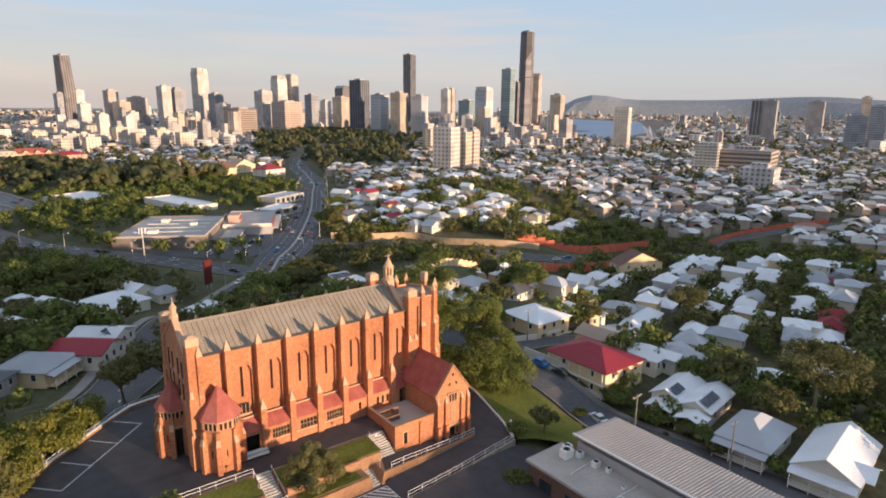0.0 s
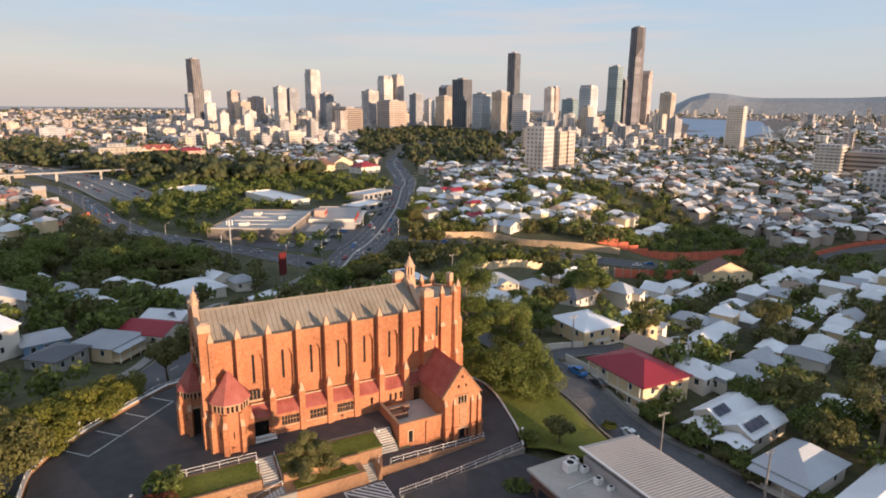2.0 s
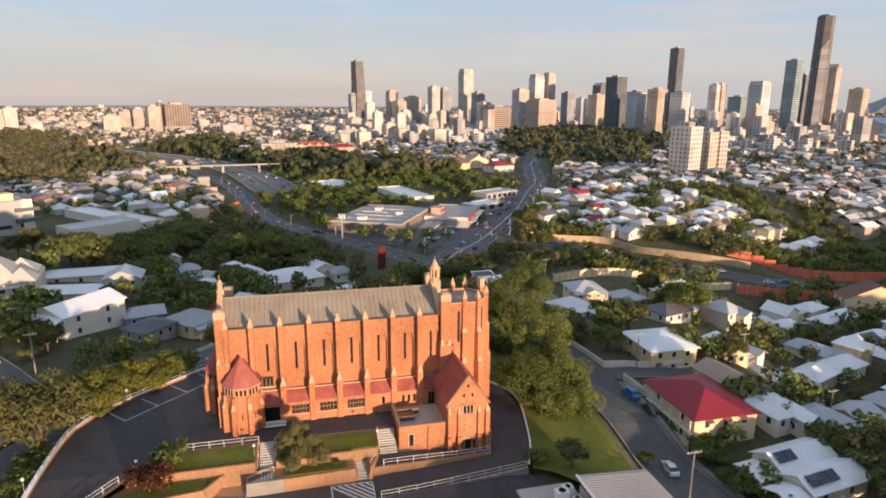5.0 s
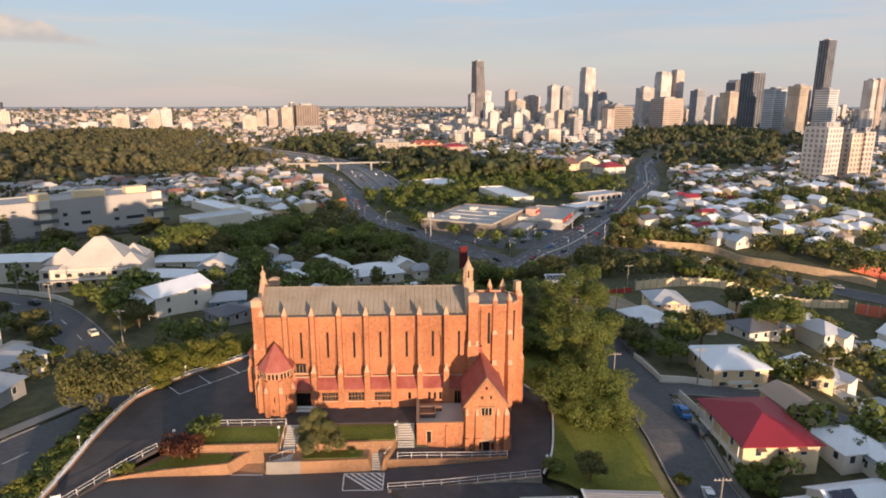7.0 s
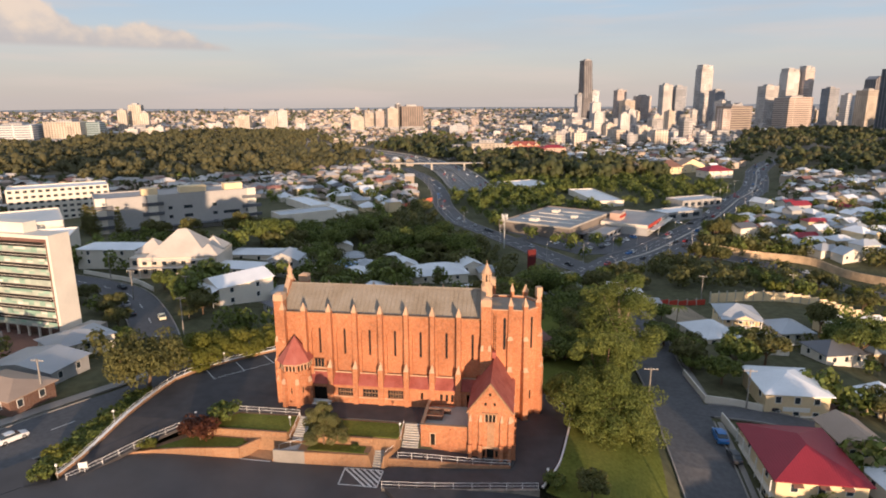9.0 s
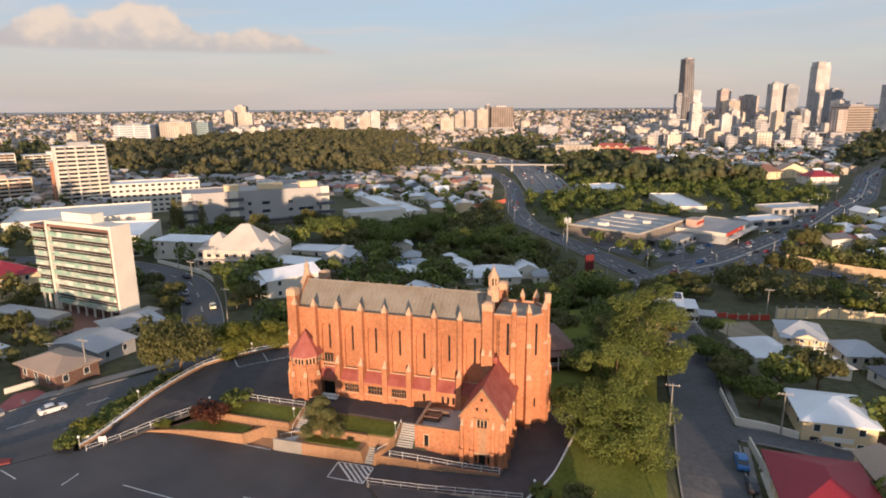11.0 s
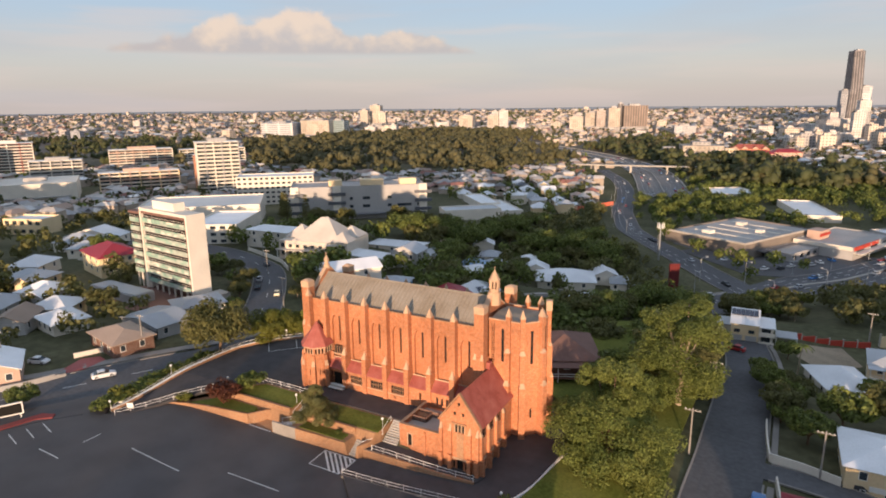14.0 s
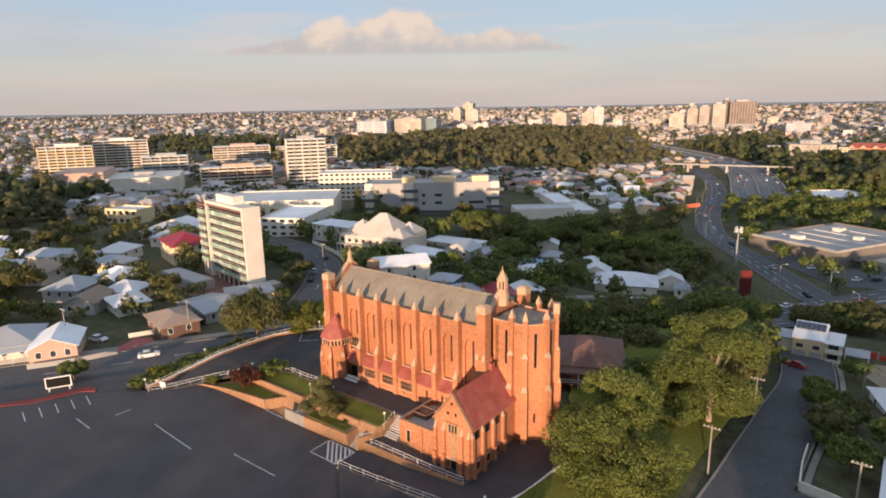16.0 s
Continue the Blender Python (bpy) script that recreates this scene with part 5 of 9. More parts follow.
def tree(kind, x, y, scale=1.0, z=None, tall=1.0, label="", group="trees in the gardens", turn=None):
    h = rise(x, y) if z is None else z
    ob = new("shrub" if "shrub" in kind else "tree")
    ob.matrix_basis = pose(x, y, h - 0.1, 0, 0, float(trng.random() * 360) if turn is None else turn) @ Matrix.Diagonal((scale, scale, scale * tall, 1))
    tagged(ob, label or SAYS[kind], "shrub" if "shrub" in kind else "tree", group)
    part("trunk", KINDS[kind][0], None, ob)
    part("crown", KINDS[kind][1], None, ob)
    take(x, y, 2.2 * scale)
    return ob


def pine(x, y, height):
    rng = np.random.default_rng(int(abs(x * 7 + y)))
    ob = thing("pine_tree", x, y, rise(x, y) - 0.1, 0, "tall dark conical pine tree", "tree", "pine trees")
    part("trunk", Geo().tube((0, 0, -0.5), (0, 0, height * 0.95), 0.3, 0.05, 6), BARK, ob)
    cl = []
    for i in range(9):
        h = height * (0.15 + 0.09 * i)
        r = height * 0.2 * (1 - i / 10.5)
        cl += [(r * 0.6 * math.cos(a), r * 0.6 * math.sin(a), h, r * 0.55) for a in (0.3 * i, 2.1 + 0.3 * i, 4.2 + 0.3 * i)]
    part("crown", leaves(rng, cl, 34, 0.45, 0.45), LEAF_DARK, ob)
    return ob


def palm(x, y, height, z=None):
    ob = thing("palm_tree", x, y, (rise(x, y) if z is None else z) - 0.1, 0, "slender palm with arching fronds", "palm", "palms")
    part("trunk", Geo().tube((0, 0, -0.3), (0.2, 0.1, height), 0.2, 0.14, 6), PALEBARK, ob)
    for i in range(11):
        a = 0.571 * i
        g = Geo()
        for j in range(6):
            p, q = 0.45 * j, 0.45 * (j + 1)
            zp, zq = 0.5 * p - 0.28 * p * p, 0.5 * q - 0.28 * q * q
            wp, wq = 0.35 * (1 - p / 3.2), 0.35 * (1 - q / 3.2)
            g.add([(p, -wp, zp - 0.15), (q, -wq, zq - 0.15), (q, 0, zq), (p, 0, zp), (q, wq, zq - 0.15), (p, wp, zp - 0.15)], [(0, 1, 2, 3), (3, 2, 4, 5)])
        f = part("frond", g.turned(Matrix.Translation((0.2, 0.1, height)) @ Matrix.Rotation(a, 4, "Z")), LEAF_FIG, ob)
    return ob

# ---- houses ----
W_WHITE = mat("white_weatherboard", (0.72, 0.66, 0.57), 0.65, 0.12, 0.8, 5, piece=0.08)
W_CREAM = mat("cream_weatherboard", (0.74, 0.58, 0.36), 0.65, 0.12, 0.8, 5, piece=0.08)
W_GREY = mat("grey_weatherboard", (0.38, 0.37, 0.36), 0.7, 0.15, 0.8, 5, piece=0.1)
W_PEACH = mat("peach_render", (0.52, 0.36, 0.285), 0.75, 0.15, 0.8, 4)
W_TERRA = mat("terracotta_render", (0.50, 0.23, 0.14), 0.75, 0.15, 0.4, 3)
W_BLUE = mat("blue_weatherboard", (0.20, 0.34, 0.52), 0.65, 0.12, 0.8, 5)
R_WHITE = stripe_mat("white_sheet_roof", (0.76, 0.77, 0.79), 0.4, 0.25, "X", 0.42, piece=0.12)
R_GREY = stripe_mat("grey_sheet_roof", (0.40, 0.42, 0.45), 0.4, 0.25, "X", 0.42, piece=0.15)
R_DARK = stripe_mat("dark_sheet_roof", (0.11, 0.115, 0.13), 0.4, 0.25, "X", 0.45, piece=0.15)
R_RED = stripe_mat("red_sheet_roof", (0.28, 0.025, 0.038), 0.4, 0.25, "X", 0.5, piece=0.08)
R_BEIGE = stripe_mat("rust_beige_roof", (0.34, 0.25, 0.19), 0.4, 0.25, "X", 0.6, piece=0.15)
R_TILE = mat("brown_tile_roof", (0.19, 0.105, 0.085), 0.8, 0.25, 1.5, 6, bump=0.3)
R_BLUE = stripe_mat("blue_sheet_roof", (0.22, 0.34, 0.50), 0.4, 0.25, "X", 0.45)
SOLAR = mat("solar_glass", (0.015, 0.02, 0.045), 0.12, 0.15, 1, 4, spec=0.7)
WALLS = {"white": W_WHITE, "cream": W_CREAM, "grey": W_GREY, "peach": W_PEACH, "blue": W_BLUE, "brown": BROWN_BRICK}
ROOFS = {"white": R_WHITE, "grey": R_GREY, "dark": R_DARK, "red": R_RED, "beige": R_BEIGE, "tile": R_TILE, "blue": R_BLUE}
SAYR = {"white": "white metal", "grey": "grey metal", "dark": "dark metal", "red": "red metal", "beige": "rust-beige metal", "tile": "brown tiled", "blue": "blue metal"}
SAYW = {"white": "white weatherboard", "cream": "cream weatherboard", "grey": "grey weatherboard", "peach": "peach rendered", "blue": "blue weatherboard", "brown": "brown brick"}


def slab_roof(g, pts, faces, t=0.14):
    """A roof of thin slabs: the given sloped faces, an underside and edges."""
    n = len(g.v)
    g.add(pts, faces)
    g.add([(x, y, z - t) for x, y, z in pts], [f[::-1] for f in faces])
    k = len(pts)
    edges = {}
    for f in faces:
        for a, b in zip(f, f[1:] + f[:1]):
            edges[(a, b)] = edges.get((a, b), 0) + 1
    for a, b in edges:
        if (b, a) not in edges:
            g.f.append((n + b, n + a, n + k + a, n + k + b))
    return g


def hip(w, d, h, pitch, over=0.6):
    """A hip roof over w by d whose eaves lie at h; the ridge runs along the longer side."""
    a, b = w / 2 + over, d / 2 + over
    s = min(a, b)
    top = h + s * pitch
    if abs(a - b) < 0.3:
        return slab_roof(Geo(), [(-a, -b, h), (a, -b, h), (a, b, h), (-a, b, h), (0, 0, top)], [(0, 1, 4), (1, 2, 4), (2, 3, 4), (3, 0, 4)])
    r1, r2 = ((0, -(b - s), top), (0, b - s, top)) if b > a else ((-(a - s), 0, top), (a - s, 0, top))
    v = [(-a, -b, h), (a, -b, h), (a, b, h), (-a, b, h), r1, r2]
    if b > a:
        return slab_roof(Geo(), v, [(0, 1, 4), (1, 2, 5, 4), (2, 3, 5), (3, 0, 4, 5)])
    return slab_roof(Geo(), v, [(0, 1, 5, 4), (1, 2, 5), (2, 3, 4, 5), (3, 0, 4)])


def gable(w, d, h, pitch, over=0.5):
    """A gable roof whose ridge runs along y."""
    a, b, top = w / 2 + over, d / 2 + over, h + (w / 2 + over) * pitch
    return slab_roof(Geo(), [(-a, -b, h), (0, -b, top), (0, b, top), (-a, b, h), (a, -b, h), (a, b, h)], [(0, 1, 2, 3), (1, 4, 5, 2)])


MESHES = {}


def shared(key, build, material):
    if key not in MESHES:
        MESHES[key] = build().mesh(key[0], material)
    return MESHES[key]


def dressed(name, mesh, material, parent, label=""):
    ob = part(name, mesh, None, parent, label)
    ob.material_slots[0].link = "OBJECT"
    ob.material_slots[0].material = material
    return ob


def house(x, y, turn, w, d, storeys=1, roof="white", wall="white", form="hip", porch=True, z=None, pitch=0.45, label="", solar=0, group="houses in the suburb", wins=True, lift=1.0):
    """A timber house on stumps: walls, roof, porch on posts and sash windows."""
    base = min(rise(x + a * w * 0.4, y + b * d * 0.4) for a in (-1, 1) for b in (-1, 1)) if z is None else z
    name = "house"
    ob = thing(name, x, y, base, turn, label or "%s house with a %s %s roof" % (SAYW[wall], SAYR[roof], {"gable": "gable", "combo": "hip and gable"}.get(form, "hip")), "house", group)
    h = lift + 3.0 * storeys
    dressed("house_wall", shared(("house_wall", w, d, h), lambda: Geo().box(-w / 2, -d / 2, -1.5, w / 2, d / 2, h), W_WHITE), WALLS[wall], ob)
    if form == "gable":
        dressed("roof", shared(("roof_g", w, d, h, pitch), lambda: gable(w, d, h, pitch), R_WHITE), ROOFS[roof], ob)
        t = w / 2 * pitch
        dressed("gable_wall", shared(("gables", w, d, h, pitch), lambda: Geo().add([(-w / 2, -d / 2, h), (w / 2, -d / 2, h), (0, -d / 2, h + t), (-w / 2, d / 2, h), (w / 2, d / 2, h), (0, d / 2, h + t)], [(0, 1, 2), (5, 4, 3), (0, 2, 5, 3), (1, 4, 5, 2)]), W_WHITE), WALLS[wall], ob)
    else:
        dressed("roof", shared(("roof_h", w, d, h, pitch), lambda: hip(w, d, h, pitch), R_WHITE), ROOFS[roof], ob)
    if form == "combo":
        gw, gx = round(w * 0.46, 2), round(w * 0.25, 2)
        m = Matrix.Translation((gx, -d / 2 - 0.6, 0))
        dressed("front_gable", shared(("front_gable", w, d, h), lambda: gable(gw, 5.2, h - 0.25, 0.62, 0.4).turned(m), R_WHITE), ROOFS[roof], ob)
        t = gw / 2 * 0.62
        dressed("gable_wall", shared(("gable_wall", w, d, h), lambda: Geo().box(-gw / 2, -2.2, -1.4, gw / 2, 1, h - 0.25).add([(-gw / 2, -2.2, h - 0.25), (gw / 2, -2.2, h - 0.25), (0, -2.2, h - 0.25 + t), (0, 1, h - 0.25 + t)], [(0, 1, 2), (0, 2, 3), (1, 3, 2)]).turned(m), W_WHITE), WALLS[wall], ob)
    if porch:
        pd = 2.2
        dressed("porch_roof", shared(("porch_roof", w, d, h), lambda: slab_roof(Geo(), [(-w / 2 - 0.3, -d / 2 - pd, h - 0.75), (w / 2 + 0.3, -d / 2 - pd, h - 0.75), (w / 2 + 0.3, -d / 2, h - 0.08), (-w / 2 - 0.3, -d / 2, h - 0.08)], [(0, 1, 2, 3)]), R_WHITE), ROOFS[roof], ob)
        dressed("porch_floor", shared(("porch_floor", w, d, h), lambda: Geo().box(-w / 2, -d / 2 - pd, h - 3.1, w / 2, -d / 2, h - 2.95), W_WHITE), WALLS[wall], ob)
        for i in range(4 if wins is True else 2):
            px = -w / 2 + 0.15 + (w - 0.3) * i / (3 if wins is True else 1)
            dressed("post", shared(("post", h), lambda: Geo().box(-0.07, -0.07, -1.4, 0.07, 0.07, h - 0.8), WHITE), WHITE, ob).location = (px, -d / 2 - pd + 0.15, 0)
        dressed("porch_rail", shared(("porch_rail", w, d, h), lambda: Geo().box(-w / 2, -d / 2 - pd, h - 2.15, w / 2, -d / 2 - pd + 0.06, h - 2.05).box(-w / 2, -d / 2 - pd, h - 2.6, w / 2, -d / 2 - pd + 0.05, h - 2.52), WHITE), WHITE, ob)
    if wins:
        pane = shared(("pane",), lambda: Geo().box(-0.5, -0.04, -0.65, 0.5, 0.04, 0.65), PANE)
        frame_ = shared(("window_frame",), lambda: Geo().box(-0.6, -0.06, 0.65, 0.6, 0.05, 0.75).box(-0.6, -0.06, -0.75, 0.6, 0.05, -0.65).box(-0.6, -0.06, -0.65, -0.5, 0.05, 0.65).box(0.5, -0.06, -0.65, 0.6, 0.05, 0.65), WHITE)
        for s in range(storeys):
            zc = lift + 1.7 + 3.0 * s
            spots = [(w * u, -d / 2, 0) for u in (-0.3, 0.0, 0.3)] + [(w / 2, d * u, 90) for u in (-0.28, 0.2)] + [(-w / 2, d * u, -90) for u in (-0.28, 0.2)]
            for px, py, a in spots if wins is True else spots[0:6:wins]:
                o = part("window", pane, None, ob)
                o.matrix_basis = pose(px, py, zc, 0, 0, a)
                if wins is True:
                    part("window_frame", frame_, None, o)
    for i in range(solar):
        sp = part("solar_panel", shared(("solar_panel",), lambda: Geo().box(-0.8, -0.5, 0, 0.8, 0.5, 0.05), SOLAR), None, ob)
        sl = math.atan(pitch)
        u, v = i % 3, i // 3
        sp.matrix_basis = Matrix.Translation((-w * 0.12 + 1.7 * u - 1.0, -d / 2 + 1.4 + 1.1 * v * math.cos(sl), h + 0.12 + (1.9 + 1.1 * v) * math.sin(sl))) @ Matrix.Rotation(sl, 4, "X")
    take(x, y, 0.5 * max(w, d))
    return ob

# ---- cars ----
CARS = {}
for cname, col in (("white", (0.72, 0.72, 0.72)), ("silver", (0.42, 0.43, 0.45)), ("dark", (0.03, 0.032, 0.038)), ("red", (0.35, 0.03, 0.03)), ("blue", (0.03, 0.16, 0.42)), ("yellow", (0.72, 0.68, 0.5))):
    CARS[cname] = mat("car_paint_" + cname, col, 0.3, 0.06, 1, 3, spec=0.6)


def loft(g, rows):
    """A body from side stations (x, half width, z low, z high)."""
    n = len(g.v)
    for x, hw, a, b in rows:
        g.v += [(x, -hw, a), (x, hw, a), (x, hw * 0.92, b), (x, -hw * 0.92, b)]
    for i in range(len(rows) - 1):
        k = n + 4 * i
        g.f += [(k + j, k + 4 + j, k + 4 + (j + 1) % 4, k + (j + 1) % 4) for j in range(4)]
    g.f += [(n + 3, n + 2, n + 1, n), (n + 4 * len(rows) - 4, n + 4 * len(rows) - 3, n + 4 * len(rows) - 2, n + 4 * len(rows) - 1)]
    return g


CAR_BODY = loft(Geo(), [(-2.2, 0.72, 0.35, 0.75), (-2.05, 0.86, 0.25, 0.95), (-0.9, 0.89, 0.22, 0.98), (0.9, 0.89, 0.22, 0.95), (1.9, 0.85, 0.25, 0.8), (2.2, 0.7, 0.35, 0.62)]).mesh("body", CARS["white"])
CAR_GLASS = loft(Geo(), [(-1.75, 0.72, 0.94, 1.0), (-1.05, 0.74, 0.94, 1.38), (0.2, 0.74, 0.94, 1.40), (1.05, 0.72, 0.92, 1.0)]).mesh("glasshouse", PANE)
CAR_ROOF = loft(Geo(), [(-1.1, 0.66, 1.36, 1.42), (-0.5, 0.7, 1.39, 1.47), (0.0, 0.7, 1.39, 1.46), (0.28, 0.66, 1.36, 1.42)]).mesh("car_roof", CARS["white"])
TYRE = Geo().tube((0, -0.1, 0), (0, 0.1, 0), 0.32, 0.32, 12).mesh("tyre", RUBBER)
RIM = Geo().tube((0, -0.115, 0), (0, 0.115, 0), 0.19, 0.19, 8).mesh("rim", STEEL)
LAMP = Geo().box(-0.04, -0.18, -0.07, 0.04, 0.18, 0.07).mesh("headlight", WHITE)
TAIL = Geo().box(-0.04, -0.18, -0.07, 0.04, 0.18, 0.07).mesh("tail_light", REDPAINT)


def car(x, y, turn, colour="white", zfun=None, label="", group="cars on the roads", big=1.0, far=False):
    z = (zfun or rise)(x, y) + 0.04
    ob = thing("car", x, y, z, turn, label or "%s hatchback car standing on the asphalt" % colour, "car", group)
    ob.scale = (big, big, big)
    dressed("body", CAR_BODY, CARS[colour], ob)
    part("glasshouse", CAR_GLASS, None, ob)
    dressed("car_roof", CAR_ROOF, CARS[colour], ob)
    for px in () if far and y > 215 else (-1.35, 1.35):
        for py in (-0.78, 0.78):
            t = part("wheel", TYRE, None, ob)
            t.location = (px, py, 0.32)
            if not far:
                part("rim", RIM, None, t)
    for py in () if far else (-0.55, 0.55):
        part("headlight", LAMP, None, ob).location = (2.13, py, 0.62)
        part("tail_light", TAIL, None, ob).location = (-2.12, py, 0.75)
    return ob


def pole(x, y, height, z=None, arms=1, label="timber power pole with a cross-arm", turn=0.0):
    ob = thing("power_pole", x, y, rise(x, y) if z is None else z, turn, label, "power pole", "power poles")
    part("shaft", Geo().tube((0, 0, -0.5), (0, 0, height), 0.17, 0.12, 8), TIMBER, ob)
    for i in range(arms):
        c = part("cross_arm", Geo().box(-1.3, -0.06, height - 0.5 - 0.9 * i, 1.3, 0.06, height - 0.36 - 0.9 * i), TIMBER, ob)
        for u in (-1.1, -0.5, 0.5, 1.1):
            part("insulator", Geo().tube((u, 0, height - 0.36 - 0.9 * i), (u, 0, height - 0.14 - 0.9 * i), 0.06, 0.04, 6), WHITE, c)
    return ob


def lamp_post(x, y, height, z, label="slim lamp post with a round white globe"):
    ob = thing("lamp_post", x, y, z, 0, label, "lamp post", "globe lamps")
    part("shaft", Geo().tube((0, 0, -0.2), (0, 0, height), 0.05, 0.04, 6), STEEL, ob)
    g = Geo()
    prev = None
    for i in range(6):
        zz, r = height + 0.22 - 0.22 * math.cos(0.6283 * i), 0.02 + 0.2 * math.sin(0.6283 * i)
        if prev:
            g.tube((0, 0, prev[0]), (0, 0, zz), prev[1], r, 10)
        prev = (zz, r)
    part("globe", g, WHITE, ob)
    return ob

def street_lamp(x, y, turn, height=9.0):
    ob = thing("street_lamp", x, y, rise(x, y), turn, "tall slim grey street lamp with one arm", "street lamp", "street lamps")
    part("shaft", Geo().tube((0, 0, -0.4), (0, 0, height), 0.11, 0.07, 6), STEEL, ob)
    arm = part("arm", Geo().sweep([(0, 0, height - 0.05), (0.7, 0, height + 0.35), (1.9, 0, height + 0.5)], 0.05), STEEL, ob)
    part("lantern", Geo().prism([(1.7, -0.14), (2.5, -0.1), (2.5, 0.1), (1.7, 0.14)], height + 0.42, height + 0.58), RAILW, arm)
    return ob

# ---- large buildings ----
FAC = {
    "brown": facade_mat("brown_tower", (0.27, 0.255, 0.26), (0.10, 0.095, 0.10), 3.6, 7.0, 1.0, 0.6, 0.7), "slate": facade_mat("slate_tower", (0.40, 0.40, 0.42), (0.13, 0.15, 0.18), 4.4, 4.2, 0.6, 0.3, 0.75),
    "steel": facade_mat("steel_tower", (0.56, 0.55, 0.54), (0.19, 0.22, 0.26), 4.5, 30.0, 0.5, 0.3, 0.9), "white": facade_mat("white_tower", (0.54, 0.505, 0.475), (0.20, 0.195, 0.20), 4.3, 4.6, 0.6, 0.4, 0.5),
    "rose": facade_mat("rose_tower", (0.49, 0.41, 0.37), (0.17, 0.145, 0.14), 4.4, 4.4, 0.6, 0.4, 0.55), "cream": facade_mat("cream_tower", (0.50, 0.43, 0.355), (0.19, 0.17, 0.155), 4.3, 5.0, 0.58, 0.4, 0.5),
    "peach": facade_mat("peach_tower", (0.50, 0.41, 0.35), (0.18, 0.145, 0.135), 4.6, 40.0, 0.45, 0.4, 0.95), "dark": facade_mat("dark_tower", (0.20, 0.20, 0.215), (0.07, 0.08, 0.095), 3.6, 8.0, 1.0, 0.65, 0.75),
    "grey": facade_mat("grey_tower", (0.44, 0.42, 0.41), (0.17, 0.17, 0.18), 4.4, 4.6, 0.6, 0.4, 0.6), "teal": facade_mat("teal_tower", (0.28, 0.34, 0.36), (0.10, 0.15, 0.165), 4.4, 50.0, 0.6, 0.25, 0.95),
    "flats": facade_mat("pale_flats", (0.45, 0.40, 0.36), (0.20, 0.19, 0.19), 3.2, 4.6, 0.5, 0.4, 0.62), "flats_peach": facade_mat("peach_flats", (0.45, 0.34, 0.27), (0.20, 0.18, 0.17), 3.2, 5.2, 0.48, 0.4, 0.6),
    "tan": facade_mat("tan_slab_tower", (0.27, 0.195, 0.155), (0.12, 0.10, 0.092), 3.6, 6.0, 1.0, 0.5, 0.7),
    "brownband": facade_mat("banded_tower", (0.40, 0.33, 0.28), (0.12, 0.10, 0.09), 4.8, 60.0, 0.5, 0.4, 0.98),
}
SAYF = {"tan": "tan-brown ribbed", "flats": "pale rendered balcony", "flats_peach": "peach rendered balcony", "brown": "dark brown glass", "slate": "slate-grey glass", "steel": "pale steel-grey", "white": "white concrete", "rose": "rose-brown concrete", "cream": "cream concrete",
        "peach": "peach-coloured", "dark": "dark glass", "grey": "grey concrete", "teal": "green-tinted glass", "brownband": "brown banded"}
twr_rng = np.random.default_rng(5)


def tower(x, y, top, w, style, shape=""):
    """A city tower: podium, shaft, crown and roof plant."""
    z = rise(x, y) - 3
    w = w * 0.82 if y > 900 else w
    d = w * (0.75 + 0.35 * twr_rng.random())
    ob = thing("tower_building", x, y, z, 20 + 12 * (twr_rng.random() - 0.5), "%s high-rise tower in the distant city" % SAYF[style], "tower building", "city towers")
    h, m = top - z, FAC[style]
    a, b = w / 2, d / 2
    if shape == "lean":
        g = Geo().prism([(-a, -b), (a, -b), (a, b), (-a, b)], 0, h * 0.5, [(-a * 0.95, -b), (a * 0.85, -b), (a * 0.85, b), (-a * 0.95, b)])
        g.prism([(-a * 0.95, -b), (a * 0.85, -b), (a * 0.85, b), (-a * 0.95, b)], h * 0.5, h, [(-a * 1.0, -b * 0.8), (a * 0.6, -b * 0.8), (a * 0.6, b * 0.8), (-a * 1.0, b * 0.8)])
    elif shape == "taper":
        k = [(math.cos(0.3927 + 0.7854 * i), math.sin(0.3927 + 0.7854 * i)) for i in range(8)]
        g = Geo().prism([(a * u, b * v) for u, v in k], 0, h * 0.55).prism([(a * u, b * v) for u, v in k], h * 0.555, h, [(a * 0.94 * u, b * 0.94 * v) for u, v in k])
    else:
        g = Geo().box(-a, -b, 0, a, b, h * (0.94 if shape in ("crown", "dome") else 1))
    part("shaft", g, m, ob)
    if shape == "crown":
        part("crown", Geo().box(-a * 0.9, -b * 0.9, h * 0.94, a * 0.1, b * 0.9, h).box(a * 0.2, -b * 0.9, h * 0.94, a * 0.9, b * 0.9, h * 0.985), FAC["white"], ob)
    elif shape == "dome":
        part("crown", Geo().prism([(-a, -b), (a, -b), (a, b), (-a, b)], h * 0.94, h, [(-a * 0.5, -b), (a * 0.5, -b), (a * 0.5, b), (-a * 0.5, b)]), m, ob)
    elif shape == "tiers":
        for i in range(int(h / 3.4)):
            part("balcony", Geo().box(-a - 1.2, -b - 1.4, 3.4 * i, a + 1.2, b + 1.0, 3.4 * i + 1.0), W_WHITE, ob)
    else:
        part("roof_plant", Geo().box(-a * 0.5, -b * 0.5, h, a * 0.4, b * 0.5, h + 4), FAC["grey"], ob)
    if w > 22 and shape != "tiers":
        part("podium", Geo().box(-a * 1.15, -b * 1.2, 0, a * 1.15, b * 1.2, min(18, h * 0.25)), FAC["grey"], ob)
    return ob


